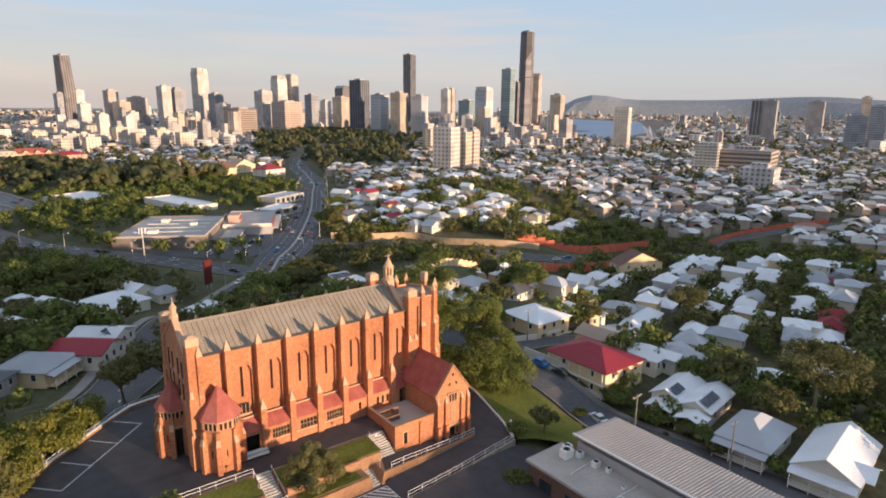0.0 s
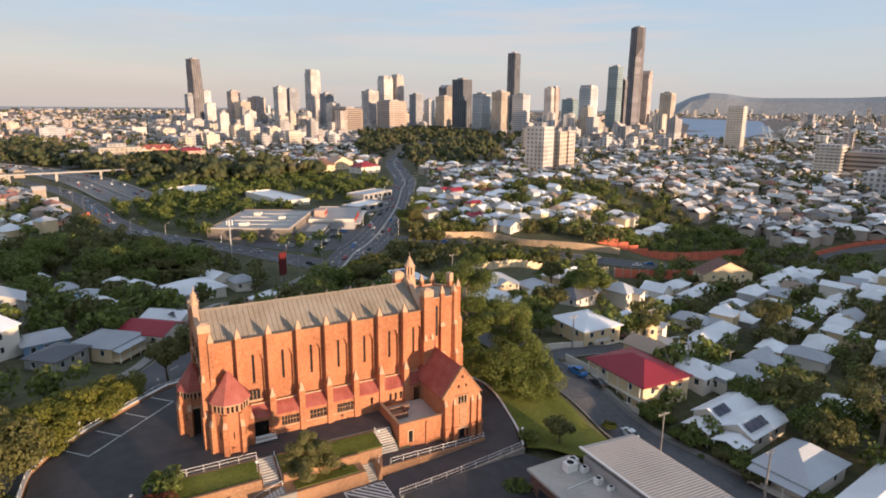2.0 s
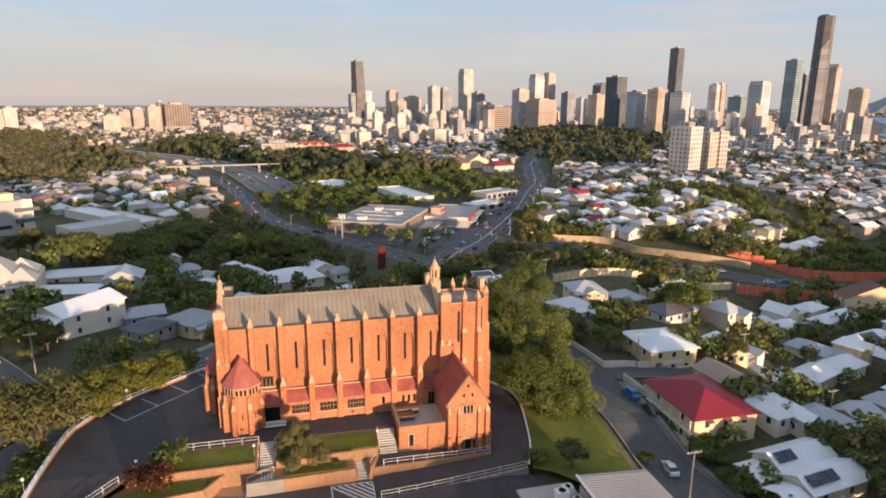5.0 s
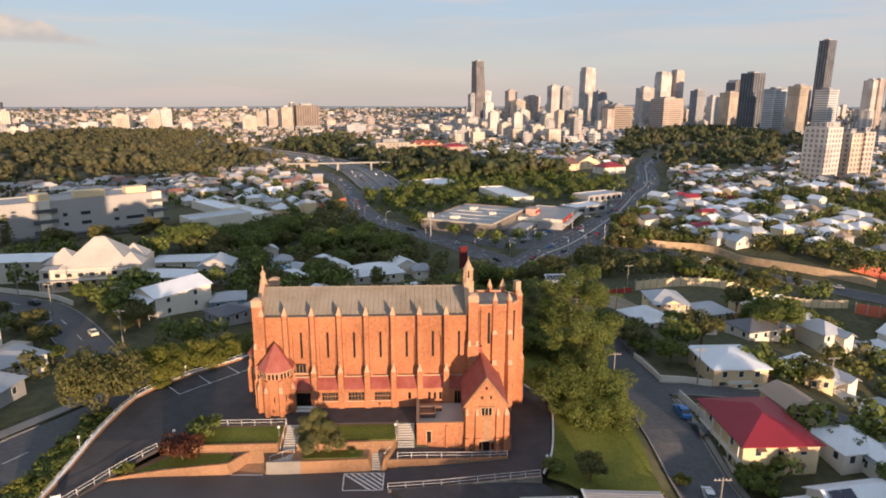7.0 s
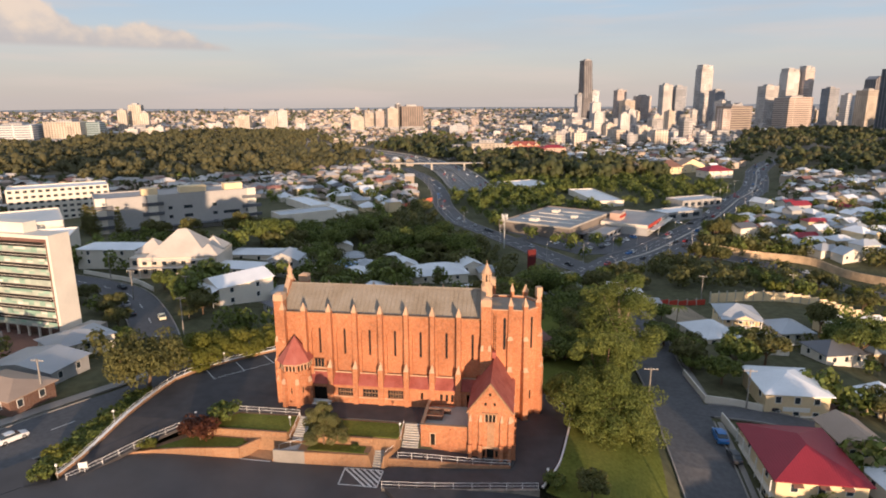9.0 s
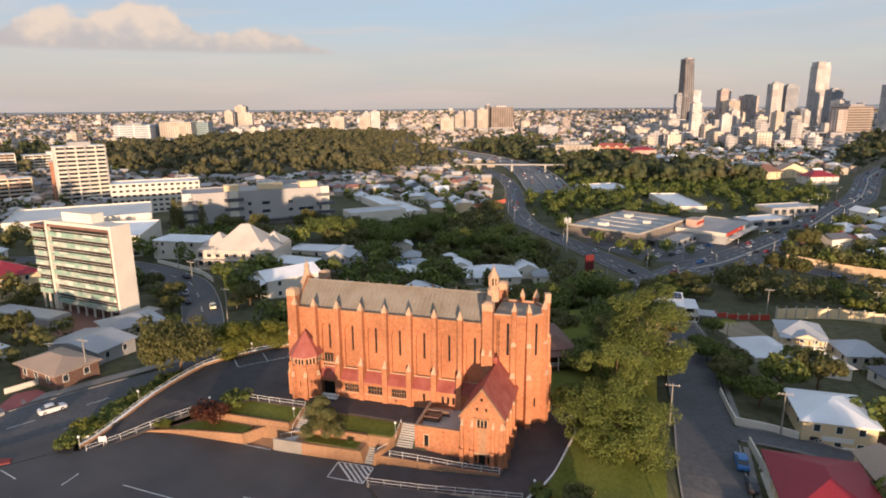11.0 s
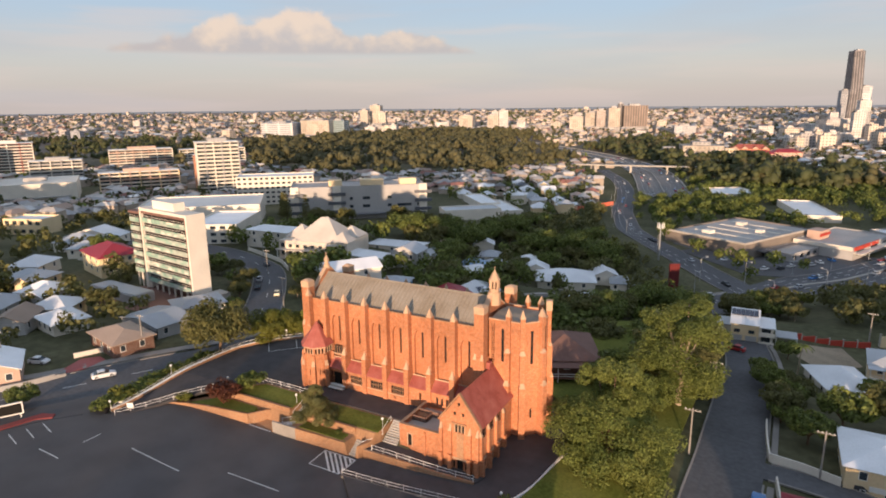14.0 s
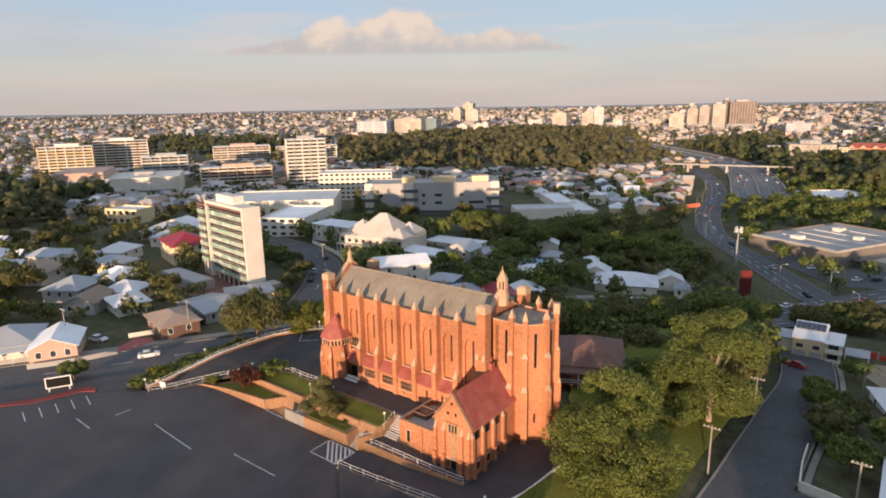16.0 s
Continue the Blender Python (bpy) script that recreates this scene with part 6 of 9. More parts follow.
def block(name, x, y, turn, w, d, h, label, category, wall, roofm, floors=0, bays=0, z=None, parapet=0.6, group=""):
    """A plain flat-roofed building with rows of real window openings along its long sides."""
    base = min(rise(x + a * w * 0.3, y + b * d * 0.3) for a in (-1, 1) for b in (-1, 1)) if z is None else z
    ob = thing(name, x, y, base, turn, label, category, group)
    fl = h / max(floors, 1)
    holes = [(-w / 2 + w * (i + 0.22) / bays, -w / 2 + w * (i + 0.8) / bays, fl * s + fl * 0.3, fl * s + fl * 0.75) for s in range(floors) for i in range(bays)] if bays else []
    for s in (-1, 1):
        g = Geo().wall(-w / 2, w / 2, -3, h, -0.2, 0.2, holes if s < 0 else ())
        part("front_wall" if s < 0 else "rear_wall", g.turned(pose(0, s * d / 2, 0, 0, 0, 0)), wall, ob)
        part("end_wall", Geo().box(s * w / 2 - 0.2, -d / 2 + 0.2, -3, s * w / 2 + 0.2, d / 2 - 0.2, h), wall, ob)
    part("roof", Geo().box(-w / 2 + 0.2, -d / 2 + 0.2, h - parapet - 0.3, w / 2 - 0.2, d / 2 - 0.2, h - parapet), roofm, ob)
    pane = {}
    for a, b, c, e in holes:
        k = (round(b - a, 2), round(e - c, 2))
        if k not in pane:
            pane[k] = Geo().box(-k[0] / 2, -0.03, -k[1] / 2, k[0] / 2, 0.03, k[1] / 2).mesh("pane", PANE)
        part("window", pane[k], None, ob).location = ((a + b) / 2, -d / 2 + 0.05, (c + e) / 2)
    take(x, y, 0.5 * max(w, d))
    return ob

# ---- planting round the church ----
tree("great_fig", 38.6, 5.2, 1.16, -6.4, 1.0, "broad dense green fig tree on the lawn", turn=0)
tree("great_gum", 45.0, 34.0, 1.5, -9.8, 0.80, "tall yellow-green gum tree beside the street")
tree("gum", 40.5, 46, 1.0, None, 0.95)
tree("fig", 33, 30, 0.8)
tree("flat", -46.0, 2.5, 1.05, -3.2, 1.3, "spreading green tree behind the boundary wall")
tree("flat_bright", -41.5, 14.5, 0.85, -4.2, 1.15)
tree("flat_bright", -36.0, 19.5, 0.8, -4.6, 1.15)
tree("flat_bright", -31.0, 25.5, 0.75, -5.2, 1.15)
tree("bright", -39.5, 9.3, 0.5, -3.0, 0.9)
tree("willow", -6.8, -11.4, 1.08, -3.2, 0.95, "fine-leaved drooping olive-green tree on the terrace")
tree("red_shrub", -27.0, -12.8, 1.2, -3.3, 1.0, "dark red leafy shrub on the terrace", "shrubs on the terrace")
tree("shrub", -25.3, -7.9, 1.35, -2.2, 0.9, "bright green shrub beside the forecourt", "shrubs on the terrace")
tree("yellow_shrub", -34.3, -15.7, 0.75, -3.3, 0.8, "", "shrubs on the terrace")
tree("dark", 34.8, -15.7, 0.5, -6.2, 0.9, "small dense dark green tree on the lawn")
tree("shrub", 29.5, -14.4, 0.9, -5.6, 0.8)
tree("shrub", -1.6, -11.8, 0.35, -3.2, 0.8)
for i in range(13):
    y = -25 + 2.1 * i
    tree("yellow_shrub" if i % 5 == 2 else "shrub", -45.2 + 0.25 * math.sin(2.3 * i), y, 1.0 + 0.15 * (i % 3), -3.6, 0.75, "", "shrubs along the boundary wall")
for x, y, z in ((-42.9, -24.6, -3.4), (-29.2, -9.9, -1.9), (-42.5, -12, -1.4), (-35.8, 13, -1.4), (-13.4, -8.7, -2.3), (5.0, -8.6, -2.3), (28.4, -13.8, -5.2), (-24.0, 24.3, -1.4)):
    lamp_post(x, y, 1.7, z)
for x, y in ((-40.3, -22.6), (-44.6, -21.4)):
    ob = thing("notice_board", x, y, apron_z(x, y) - (0.2 if x > -43 else 0.9), 25, "small white notice board on two posts", "sign")
    part("board", Geo().box(-0.6, -0.04, 0.7, 0.6, 0.04, 1.6), WHITE, ob)
    for u in (-0.5, 0.5):
        part("post", Geo().box(u - 0.04, 0.04, -0.3, u + 0.04, 0.1, 1.7), STEEL, ob)
ob = thing("billboard", -55.6, -35.0, -3.1, 60, "dark billboard in a white frame on the island", "billboard")
part("panel", Geo().box(-2.0, -0.08, 0.7, 2.0, 0.08, 2.5), DARK, ob)
part("frame", Geo().box(-2.2, -0.12, 0.5, 2.2, 0.12, 0.7).box(-2.2, -0.12, 2.5, 2.2, 0.12, 2.7).box(-2.2, -0.12, 0.7, -2.0, 0.12, 2.5).box(2.0, -0.12, 0.7, 2.2, 0.12, 2.5), WHITE, ob)
for u in (-1.7, 1.7):
    part("post", Geo().box(u - 0.08, -0.08, -0.6, u + 0.08, 0.08, 0.5), WHITE, ob)
tree("round", -59, -31, 0.6, -3.2, 0.8)

# grey building below the stone wall
ob = thing("hall", 31, -38, -9.0, 0, "low hall with a ribbed beige-grey sheet roof and flat wing", "hall")
part("flat_wing", Geo().box(-7.8, -22, -2, -0.2, 14.4, 4.9), BROWN_BRICK, ob)
part("flat_roof", Geo().box(-8.3, -22, 4.9, -0.2, 14.9, 5.3), CONCRETE, ob)
part("hall_wall", Geo().box(-0.2, -24, -6, 9.6, 11.8, 6.9), W_GREY, ob)
HALLROOF = mat("beige_sheet_roof", (0.41, 0.365, 0.335), 0.55, 0.15, 0.5, 4)
hr = part("hall_roof", Geo().add([(-0.4, -26, 7.9), (10.4, -26, 7.3), (10.4, 12.6, 7.3), (-0.4, 12.6, 7.9), (-0.4, -26, 7.6), (10.4, -26, 7.0), (10.4, 12.6, 7.0), (-0.4, 12.6, 7.6)],
                                 [(0, 1, 2, 3), (7, 6, 5, 4), (1, 0, 4, 5), (2, 1, 5, 6), (3, 2, 6, 7), (0, 3, 7, 4)]), HALLROOF, ob, "ribbed beige-grey sheet roof")
rib = Geo().add([(-0.4, -0.07, 7.9), (10.4, -0.07, 7.3), (10.4, 0.07, 7.3), (-0.4, 0.07, 7.9), (-0.4, -0.03, 7.96), (10.4, -0.03, 7.36), (10.4, 0.03, 7.36), (-0.4, 0.03, 7.96)],
                [(4, 5, 6, 7), (0, 1, 5, 4), (2, 3, 7, 6)]).mesh("roof_rib", HALLROOF)
for i in range(76):
    part("roof_rib", rib, None, hr).location.y = -25.7 + 0.5 * i
part("ridge_cap", Geo().box(-0.55, -26, 7.86, -0.25, 12.6, 8.04), RAILW, hr)
for x, y, s in ((-2.9, 11.6, 1.5), (-1.6, 12.6, 1.2), (-1.2, 10.4, 0.9), (-1.4, 7.2, 1.0), (-0.9, 5.2, 0.7), (-2.8, 1.2, 0.5)):
    a = part("air_conditioner", Geo().box(x - s * 0.6, y - s * 0.45, 5.3, x + s * 0.6, y + s * 0.45, 5.3 + s * 0.9), WHITE, ob, "white rooftop air conditioner")
    part("fan_grille", Geo().tube((x, y, 5.3 + s * 0.9), (x, y, 5.34 + s * 0.9), s * 0.36, s * 0.36, 12), DARK, a)
for a, b in (((-6.2, 8.0), (-0.6, 8.4)), ((-5.6, 0.5), (-0.6, 0.5)), ((-4.5, 0.5), (-4.5, -14))):
    part("roof_pipe", Geo().tube((*a, 5.42), (*b, 5.42), 0.07, 0.07, 6), RAILW, ob)
for i in range(6):
    part("hall_window", Geo().box(-7.85, 10 - 5 * i, 0.8, -7.78, 12.4 - 5 * i, 3.2), PANE, ob)
take(31, -38, 18)
tree("shrub", 21.5, -22.5, 1.0, -8.2, 1.0)

# ---- streets: poles, cars, fences ----
pole(49.1, 18.7, 8.8, -9.2)
pole(50.4, 45.7, 8.0, -10.2)
pole(51.5, -22.5, 12.2, -14.0, 1)
pole(60.8, -36.0, 9.5)
pole(68.4, 21.6, 8.5, None, 1)
pole(-58.5, 36.0, 9.5)
pole(-62.5, -4.0, 8.5)
pole(-78.5, -24.5, 9.0)
pole(-88, 60, 9)
car(60.0, 9.5, 88, "blue", None, "blue utility car parked at the kerb", "", 1.15)
car(60.6, 3.5, 88, "dark", None, "dark sedan parked at the kerb")
car(56.0, -11.0, 80, "white", None, "white sedan parked beside the lawn")
car(52.6, 78.6, 165, "red", None, "dark red car parked at the street end")
car(-70.2, 45.6, 130, "yellow", None, "pale yellow car in the side street")
car(-80, 47.4, 132, "dark")
car(-99, 70.5, 148, "dark", None, "dark car turning in the side street")
car(-86.5, 54.6, 131, "silver")
car(-57.5, -16.5, 62, "white", None, "white wagon on the main road")
car(-29, 36, 60, "white", None, "white car on the main road")
car(-76, -19, 20, "white")
car(-76, -60, 58, "white")
car(75, 21.8, 5, "dark")
car(118, 3, -20, "white")
crng = np.random.default_rng(21)
for line, offs, lo, hi, n in ((ARTERY, (-8, -5, -2, 2, 5, 8), 3, 150, 62), (FREEWAY, (-16.5, -13, -9.5, -6, 6, 9.5, 13, 16.5), 2, 90, 60), (RAMP, (-1.8, 2.0), 4, 90, 16), (BUSWAY, (-2.2, 2.2), 10, 70, 9)):
    used = set()
    for _ in range(n):
        i, o = int(crng.integers(lo, min(hi, len(line) - 2))), offs[int(crng.integers(len(offs)))]
        if (i // 2, o) in used:
            continue
        used.add((i // 2, o))
        x, y, ux, uy = line[i]
        car(x - uy * o, y + ux * o, math.degrees(math.atan2(uy, ux)) + (180 if o > 0 else 0), ("white", "silver", "dark", "white", "silver", "red", "blue")[int(crng.integers(7))], far=True)

for x, y, a, c in ((62, 228, 30, "white"), (67, 226, 30, "silver"), (72, 224, 30, "dark"), (77, 229, 120, "white"), (82, 236, 120, "blue"), 
                   (110, 284, 30, "silver"), (116, 282, 30, "white"), (122, 280, 30, "dark"), (130, 322, 30, "white"), (126, 326, 30, "silver"), (46, 222, 120, "white")):
    car(x, y, a, c, None, "%s car parked outside the shops" % c, "cars outside the shops", 1.0, True)
low_wall("garden_wall", [(61.2, 23.4), (66, 22.6), (71.2, 20.9)], lambda x, y: rise(x, y) - 0.8, lambda x, y: rise(x, y) + 1.5, 0.25, W_WHITE, "white rendered garden wall along the lane")
low_wall("garden_wall", [(61.2, 23.4), (60.6, 30), (60.4, 38)], lambda x, y: rise(x, y) - 0.8, lambda x, y: rise(x, y) + 1.3, 0.25, W_WHITE, "white rendered garden wall along the street")
low_wall("garden_wall", [(62.3, 16.6), (63.0, 10), (63.8, 1)], lambda x, y: rise(x, y) - 0.8, lambda x, y: rise(x, y) + 1.5, 0.25, W_WHITE, "white rendered garden wall beside the lane")
low_wall("garden_wall", [(-123, 85), (-108, 80.2), (-97, 75.8), (-87.5, 69)], lambda x, y: rise(x, y) - 0.8, lambda x, y: rise(x, y) + 1.3, 0.25, W_WHITE, "white picket-topped garden wall along the side street")
low_wall("garden_wall", [(-72, -35), (-67, -27), (-64.5, -20)], lambda x, y: rise(x, y) - 0.8, lambda x, y: rise(x, y) + 1.1, 0.2, W_GREY, "cream paling fence along the main road")
low_wall("garden_wall", [(-72, -14), (-69.5, -8.5), (-68, -4)], lambda x, y: rise(x, y) - 0.8, lambda x, y: rise(x, y) + 1.1, 0.2, W_WHITE, "white fence at the corner")
SANDWALL = mat("sandstone_block_wall", (0.50, 0.36, 0.23), 0.9, 0.3, 1.2, 2.5)
ORANGEWALL = mat("orange_red_wall_panels", (0.66, 0.17, 0.10), 0.75, 0.2, 0.8, 3)
low_wall("retaining_wall", [(112, 213), (140, 212), (158, 203), (168, 180), (186, 158), (204, 146)], lambda x, y: rise(x, y) - 3, lambda x, y: rise(x, y) + 3.6, 0.6, SANDWALL, "pale sandstone retaining wall above the busway")


def panel_wall(pts, h, gap, label, material, post=True):
    """A noise wall: separate panels between posts."""
    line = along(pts, gap)
    x0, y0 = line[0][:2]
    ob = thing("noise_wall", x0, y0, rise(x0, y0), 0, label, "wall", "noise walls")
    for (ax, ay, *_), (bx, by, *_) in zip(line, line[1:]):
        z = min(rise(ax, ay), rise(bx, by)) - rise(x0, y0)
        u = Vector((bx - ax, by - ay))
        m = Matrix.Translation((ax - x0, ay - y0, z)) @ Matrix.Rotation(math.atan2(u.y, u.x), 4, "Z")
        part("panel", Geo().box(0.15, -0.1, -1, u.length - 0.15, 0.1, h).turned(m), material, ob)
        if post:
            part("post", Geo().box(-0.15, -0.2, -1, 0.15, 0.2, h + 0.7).turned(m), CONCRETE, ob)
    return ob


panel_wall([(206, 166), (222, 158), (240, 152), (266, 145), (296, 138)], 5.0, 5.0, "orange-red noise wall panels beside the busway", ORANGEWALL, False)
panel_wall([(178, 122), (196, 113), (216, 104)], 4.4, 4.0, "orange-red noise wall panels", ORANGEWALL)
panel_wall([(64, 96), (74, 102), (84, 107)], 1.8, 3.5, "red noise wall panels near the corner", REDPAINT)
panel_wall([(86, 109), (98, 113), (112, 116), (130, 119), (150, 123), (178, 126)], 3.3, 3.0, "cream slatted fence with tall posts", W_CREAM)
panel_wall([(330, 118), (365, 116), (400, 102), (430, 86)], 3.0, 6.0, "orange-red noise wall panels", ORANGEWALL, False)
panel_wall([(-68, 318), (-56, 338), (-46, 360)], 2.6, 4.0, "orange-red barrier panels beside the freeway", ORANGEWALL, False)

setting("vacant_lot", drape([(66, 82), (70, 78), (81, 92), (77, 102), (67, 93)], lambda x, y: rise(x, y) + 0.1, 3, 0.3), mat("bare_sandy_soil", (0.30, 0.24, 0.17), 0.95, 0.3, 0.6, 3), "bare sandy vacant lot beside the street", "ground")

for line, off, first, step, count in ((ARTERY, 11.5, 4, 7, 12), (ARTERY, -11.5, 7, 7, 12), (RAMP, 8.0, 8, 9, 9)):
    for i in range(count):
        if first + step * i < len(line):
            x, y, ux, uy = line[first + step * i]
            street_lamp(x - uy * off, y + ux * off, math.degrees(math.atan2(uy, ux)) - (90 if off > 0 else -90))
for x, y, h in ((104, 30, 8.0), (110, 8, 8.0), (-108, 78, 8.5), (-70, 58, 8.5), (40, 126, 9.0), (84, 112, 8.5), (120, 130, 8.5)):
    pole(x, y, h)

# ---- landmarks of the valley ----
ob = thing("phone_mast", 14.5, 191.5, -18.2, 15, "pale steel phone mast with antenna panels", "mast")
part("shaft", Geo().tube((0, 0, -1), (0, 0, 16), 0.36, 0.26, 10), STEEL, ob)
hd = part("headframe", Geo().tube((0, 0, 15.0), (0, 0, 15.3), 1.3, 1.3, 10), STEEL, ob)
for i in range(6):
    a = 1.047 * i
    part("antenna", Geo().box(-0.18, -0.1, 14.3, 0.18, 0.1, 16.7).turned(Matrix.Translation((1.35 * math.cos(a), 1.35 * math.sin(a), 0)) @ Matrix.Rotation(a + 1.57, 4, "Z")), WHITE, hd)
ob = thing("sign_pylon", 27.2, 148, -20.3, 35, "tall dark red pylon sign board", "sign")
part("board", Geo().box(-1.9, -0.3, 3.0, 1.9, 0.3, 12.2), mat("dark_red_sign", (0.115, 0.018, 0.018), 0.5, 0.15), ob)
for u in (-1.2, 1.2):
    part("post", Geo().box(u - 0.2, -0.2, -1, u + 0.2, 0.2, 3.0), STEEL, ob)
take(27, 148, 4)
setting("shop_car_park", drape([(14, 232), (46, 206), (68, 216), (102, 250), (88, 258), (60, 234), (30, 258)], lambda x, y: rise(x, y) + 0.06, 4, 0.3), ROADMAT, "grey asphalt car park outside the shops", "car park")
setting("junction_yard", drape([(20, 216), (50, 186), (66, 192), (100, 243), (90, 240), (68, 246), (52, 224), (30, 234)], lambda x, y: rise(x, y) + 0.1, 4, 0.3), ROADMAT, "grey asphalt yard between the warehouse and the junction", "car park")
for x, y, a, c in ((40, 208, 60, "white"), (45, 204, 60, "silver"), (56, 200, 60, "white"), (62, 206, 60, "dark"), (66, 214, 60, "white"), (74, 222, 60, "silver")):
    car(x, y, a, c, lambda u, v: rise(u, v) + 0.1, "%s car parked outside the shops" % c, "cars outside the shops", 1.0, True)
SHOPROOF = mat("grey_shop_roof", (0.40, 0.37, 0.35), 0.7, 0.2, 0.3, 2)
ws = block("warehouse_shop", 43, 255, 62, 62, 42, 7.5, "large low brown-grey warehouse with a grey roof", "warehouse", mat("brown_grey_render", (0.20, 0.17, 0.145), 0.85, 0.2, 0.3, 2), SHOPROOF, 1, 0)
for k in range(5):
    part("skylight", Geo().box(-26 + 11 * k, -16, 6.9, -24.6 + 11 * k, 16, 7.15), W_WHITE, ws, "pale strip skylight")
for u, v, r in ((-18, 6, 2.2), (2, -9, 1.6), (14, 8, 2.0)):
    part("roof_plant", Geo().box(u - r, v - r, 6.9, u + r, v + r, 8.6), W_WHITE, ws)
part("parapet", Geo().box(-31.2, -21.3, 7.4, 31.2, -20.7, 8.3).box(-31.3, -20.7, 7.4, -30.7, 21, 8.3), CONCRETE, ws)
part("loading_awning", Geo().box(-22, -25, 3.4, 24, -21.2, 3.8), R_DARK, ws)
sh = block("shop", 88, 267, 65, 46, 26, 6.0, "grey low shop building with a red fascia", "shop", W_GREY, SHOPROOF, 1, 3)
part("fascia", Geo().box(-22.8, -13.6, 4.4, 4, -13.22, 6.2), REDPAINT, sh, "red fascia")
part("fascia", Geo().box(-23.6, -12.8, 4.4, -23.22, 12.8, 6.2), W_WHITE, sh, "cream fascia")
part("awning", Geo().box(-22.8, -16.5, 3.2, 22, -13.22, 3.5), W_WHITE, sh)
ob = thing("shop_sign_tower", 77, 262, -21, 65, "orange-brown sign tower over the shop", "sign tower")
part("tower", Geo().box(-5, -3, 0, 5, 3, 9.5), W_PEACH, ob)
part("red_band", Geo().box(-5.2, -3.4, 6.9, 5.2, -3.0, 8.3), REDPAINT, ob)
block("shop", 66, 238, 62, 24, 12, 4.0, "low grey shop under a flat roof", "shop", W_GREY, SHOPROOF, 1, 4)
block("shop", 118, 300, 34, 30, 14, 5.5, "low grey shop building with a white roof", "shop", W_GREY, R_WHITE, 1, 3)
block("shop", 140, 345, 30, 34, 16, 6.0, "low grey shop building with a grey roof", "shop", W_GREY, R_GREY, 1, 6)
block("warehouse", 24, 433, -57, 36, 36, 4.4, "long low shed with a white roof", "warehouse", W_WHITE, R_WHITE, 1, 0)
block("warehouse", 75, 368, -76, 62, 20, 4.4, "long low shed with a white roof", "warehouse", W_WHITE, R_WHITE, 1, 0)
block("warehouse", -104, 243, 42, 34, 16, 6.5, "low shed with a blue-grey metal roof", "warehouse", W_WHITE, R_GREY, 1, 0)
block("warehouse", -97, 274, 132, 44, 13, 6.0, "long shed with a white metal roof", "warehouse", W_WHITE, R_WHITE, 1, 0)
block("warehouse", -120, 292, 132, 44, 13, 6.0, "long shed with a white metal roof", "warehouse", W_WHITE, R_WHITE, 1, 0)
house(205, 528, 20, 26, 20, 2, "red", "white", "hip", False, label="broad building with a bright red roof", group="")
house(168, 560, 20, 24, 18, 2, "tile", "cream", "hip", False, label="yellow building with a brown hip roof", group="", pitch=0.7)
house(128, 560, 15, 22, 18, 2, "beige", "peach", "hip", False, label="orange brick building with a hip roof", group="", pitch=0.8)
house(192, 575, 25, 30, 14, 2, "beige", "cream", "gable", False, label="cream building with steep gables", group="")
for x, y, w in ((30, 760, 40), (60, 800, 34), (5, 790, 30)):
    house(x, y, 20, w, 18, 3, "red", "peach", "hip", False, label="red-roofed brick building among trees", group="", pitch=0.4)
block("office_building", -15, 735, 15, 48, 22, 16, "long cream office building", "office", W_CREAM, R_GREY, 4, 14)
br = thing("footbridge", -62, 560, -13, 8, "pale concrete bridge over the freeway", "bridge")
part("deck", Geo().box(-75, -3, 0, 75, 3, 1.2), CONCRETE, br)
for u in (-50, -15, 20, 55):
    part("pier", Geo().box(u - 1, -2, -10, u + 1, 2, 0), CONCRETE, br)

# ---- striped tower block and its neighbours ----
TB = thing("apartment_block", -83.7, 27.4, -5.0, -8, "eight-storey slab with white and green louvred bands", "apartment block")
part("body", Geo().box(-24.8, 0.5, 3.0, -0.7, 5.2, 24.6), W_GREY, TB)
part("edge_strip", Geo().box(-1.25, -0.22, 2.9, -0.72, 0.0, 24.0), R_TILE, TB, "narrow brown edge strip")
part("end_wall", Geo().box(-0.7, -0.3, 0, 0.0, 5.4, 25.7), W_WHITE, TB, "blank pale end wall")
part("end_wall", Geo().box(-25.4, -0.3, 0, -24.8, 5.4, 25.7), W_WHITE, TB)
GREENP = mat("green_tinted_panel", (0.27, 0.41, 0.33), 0.5, 0.2, 2, 6, piece=0.15)
PALEP = mat("pale_panel", (0.43, 0.48, 0.41), 0.5, 0.2, 2, 6, piece=0.15)
pan = {k: Geo().box(0, -0.12, 0, 1.7, 0.1, h).mesh("band_panel", m) for k, h, m in (("a", 0.6, PALEP), ("b", 0.6, GREENP), ("c", 0.6, W_WHITE))}
tbr = random.Random(8)
for s in range(8):
    z = 3.0 + 2.62 * s
    fl = part("storey_slab", Geo().box(-24.8, 0.0, z - 0.1, -0.7, 0.5, z + 0.1), CONCRETE, TB)
    for row in range(2):
        for i in range(14):
            part("band_panel", pan[tbr.choice("aaaabbbbc")], None, fl).location = (-24.78 + 1.722 * i, 0.1, z + 0.1 + 0.63 * row)
    part("window_slot", Geo().box(-24.2, 0.3, z + 1.3, -1.6, 0.48, z + 2.55), DARK, fl)
    part("louvre", Geo().box(-24.2, -0.05, z + 1.86, -1.8, 0.05, z + 1.95), W_WHITE, fl)
    part("slot_frame", Geo().box(-1.6, 0.0, z + 1.36, -0.7, 0.3, z + 2.52), W_WHITE, fl)
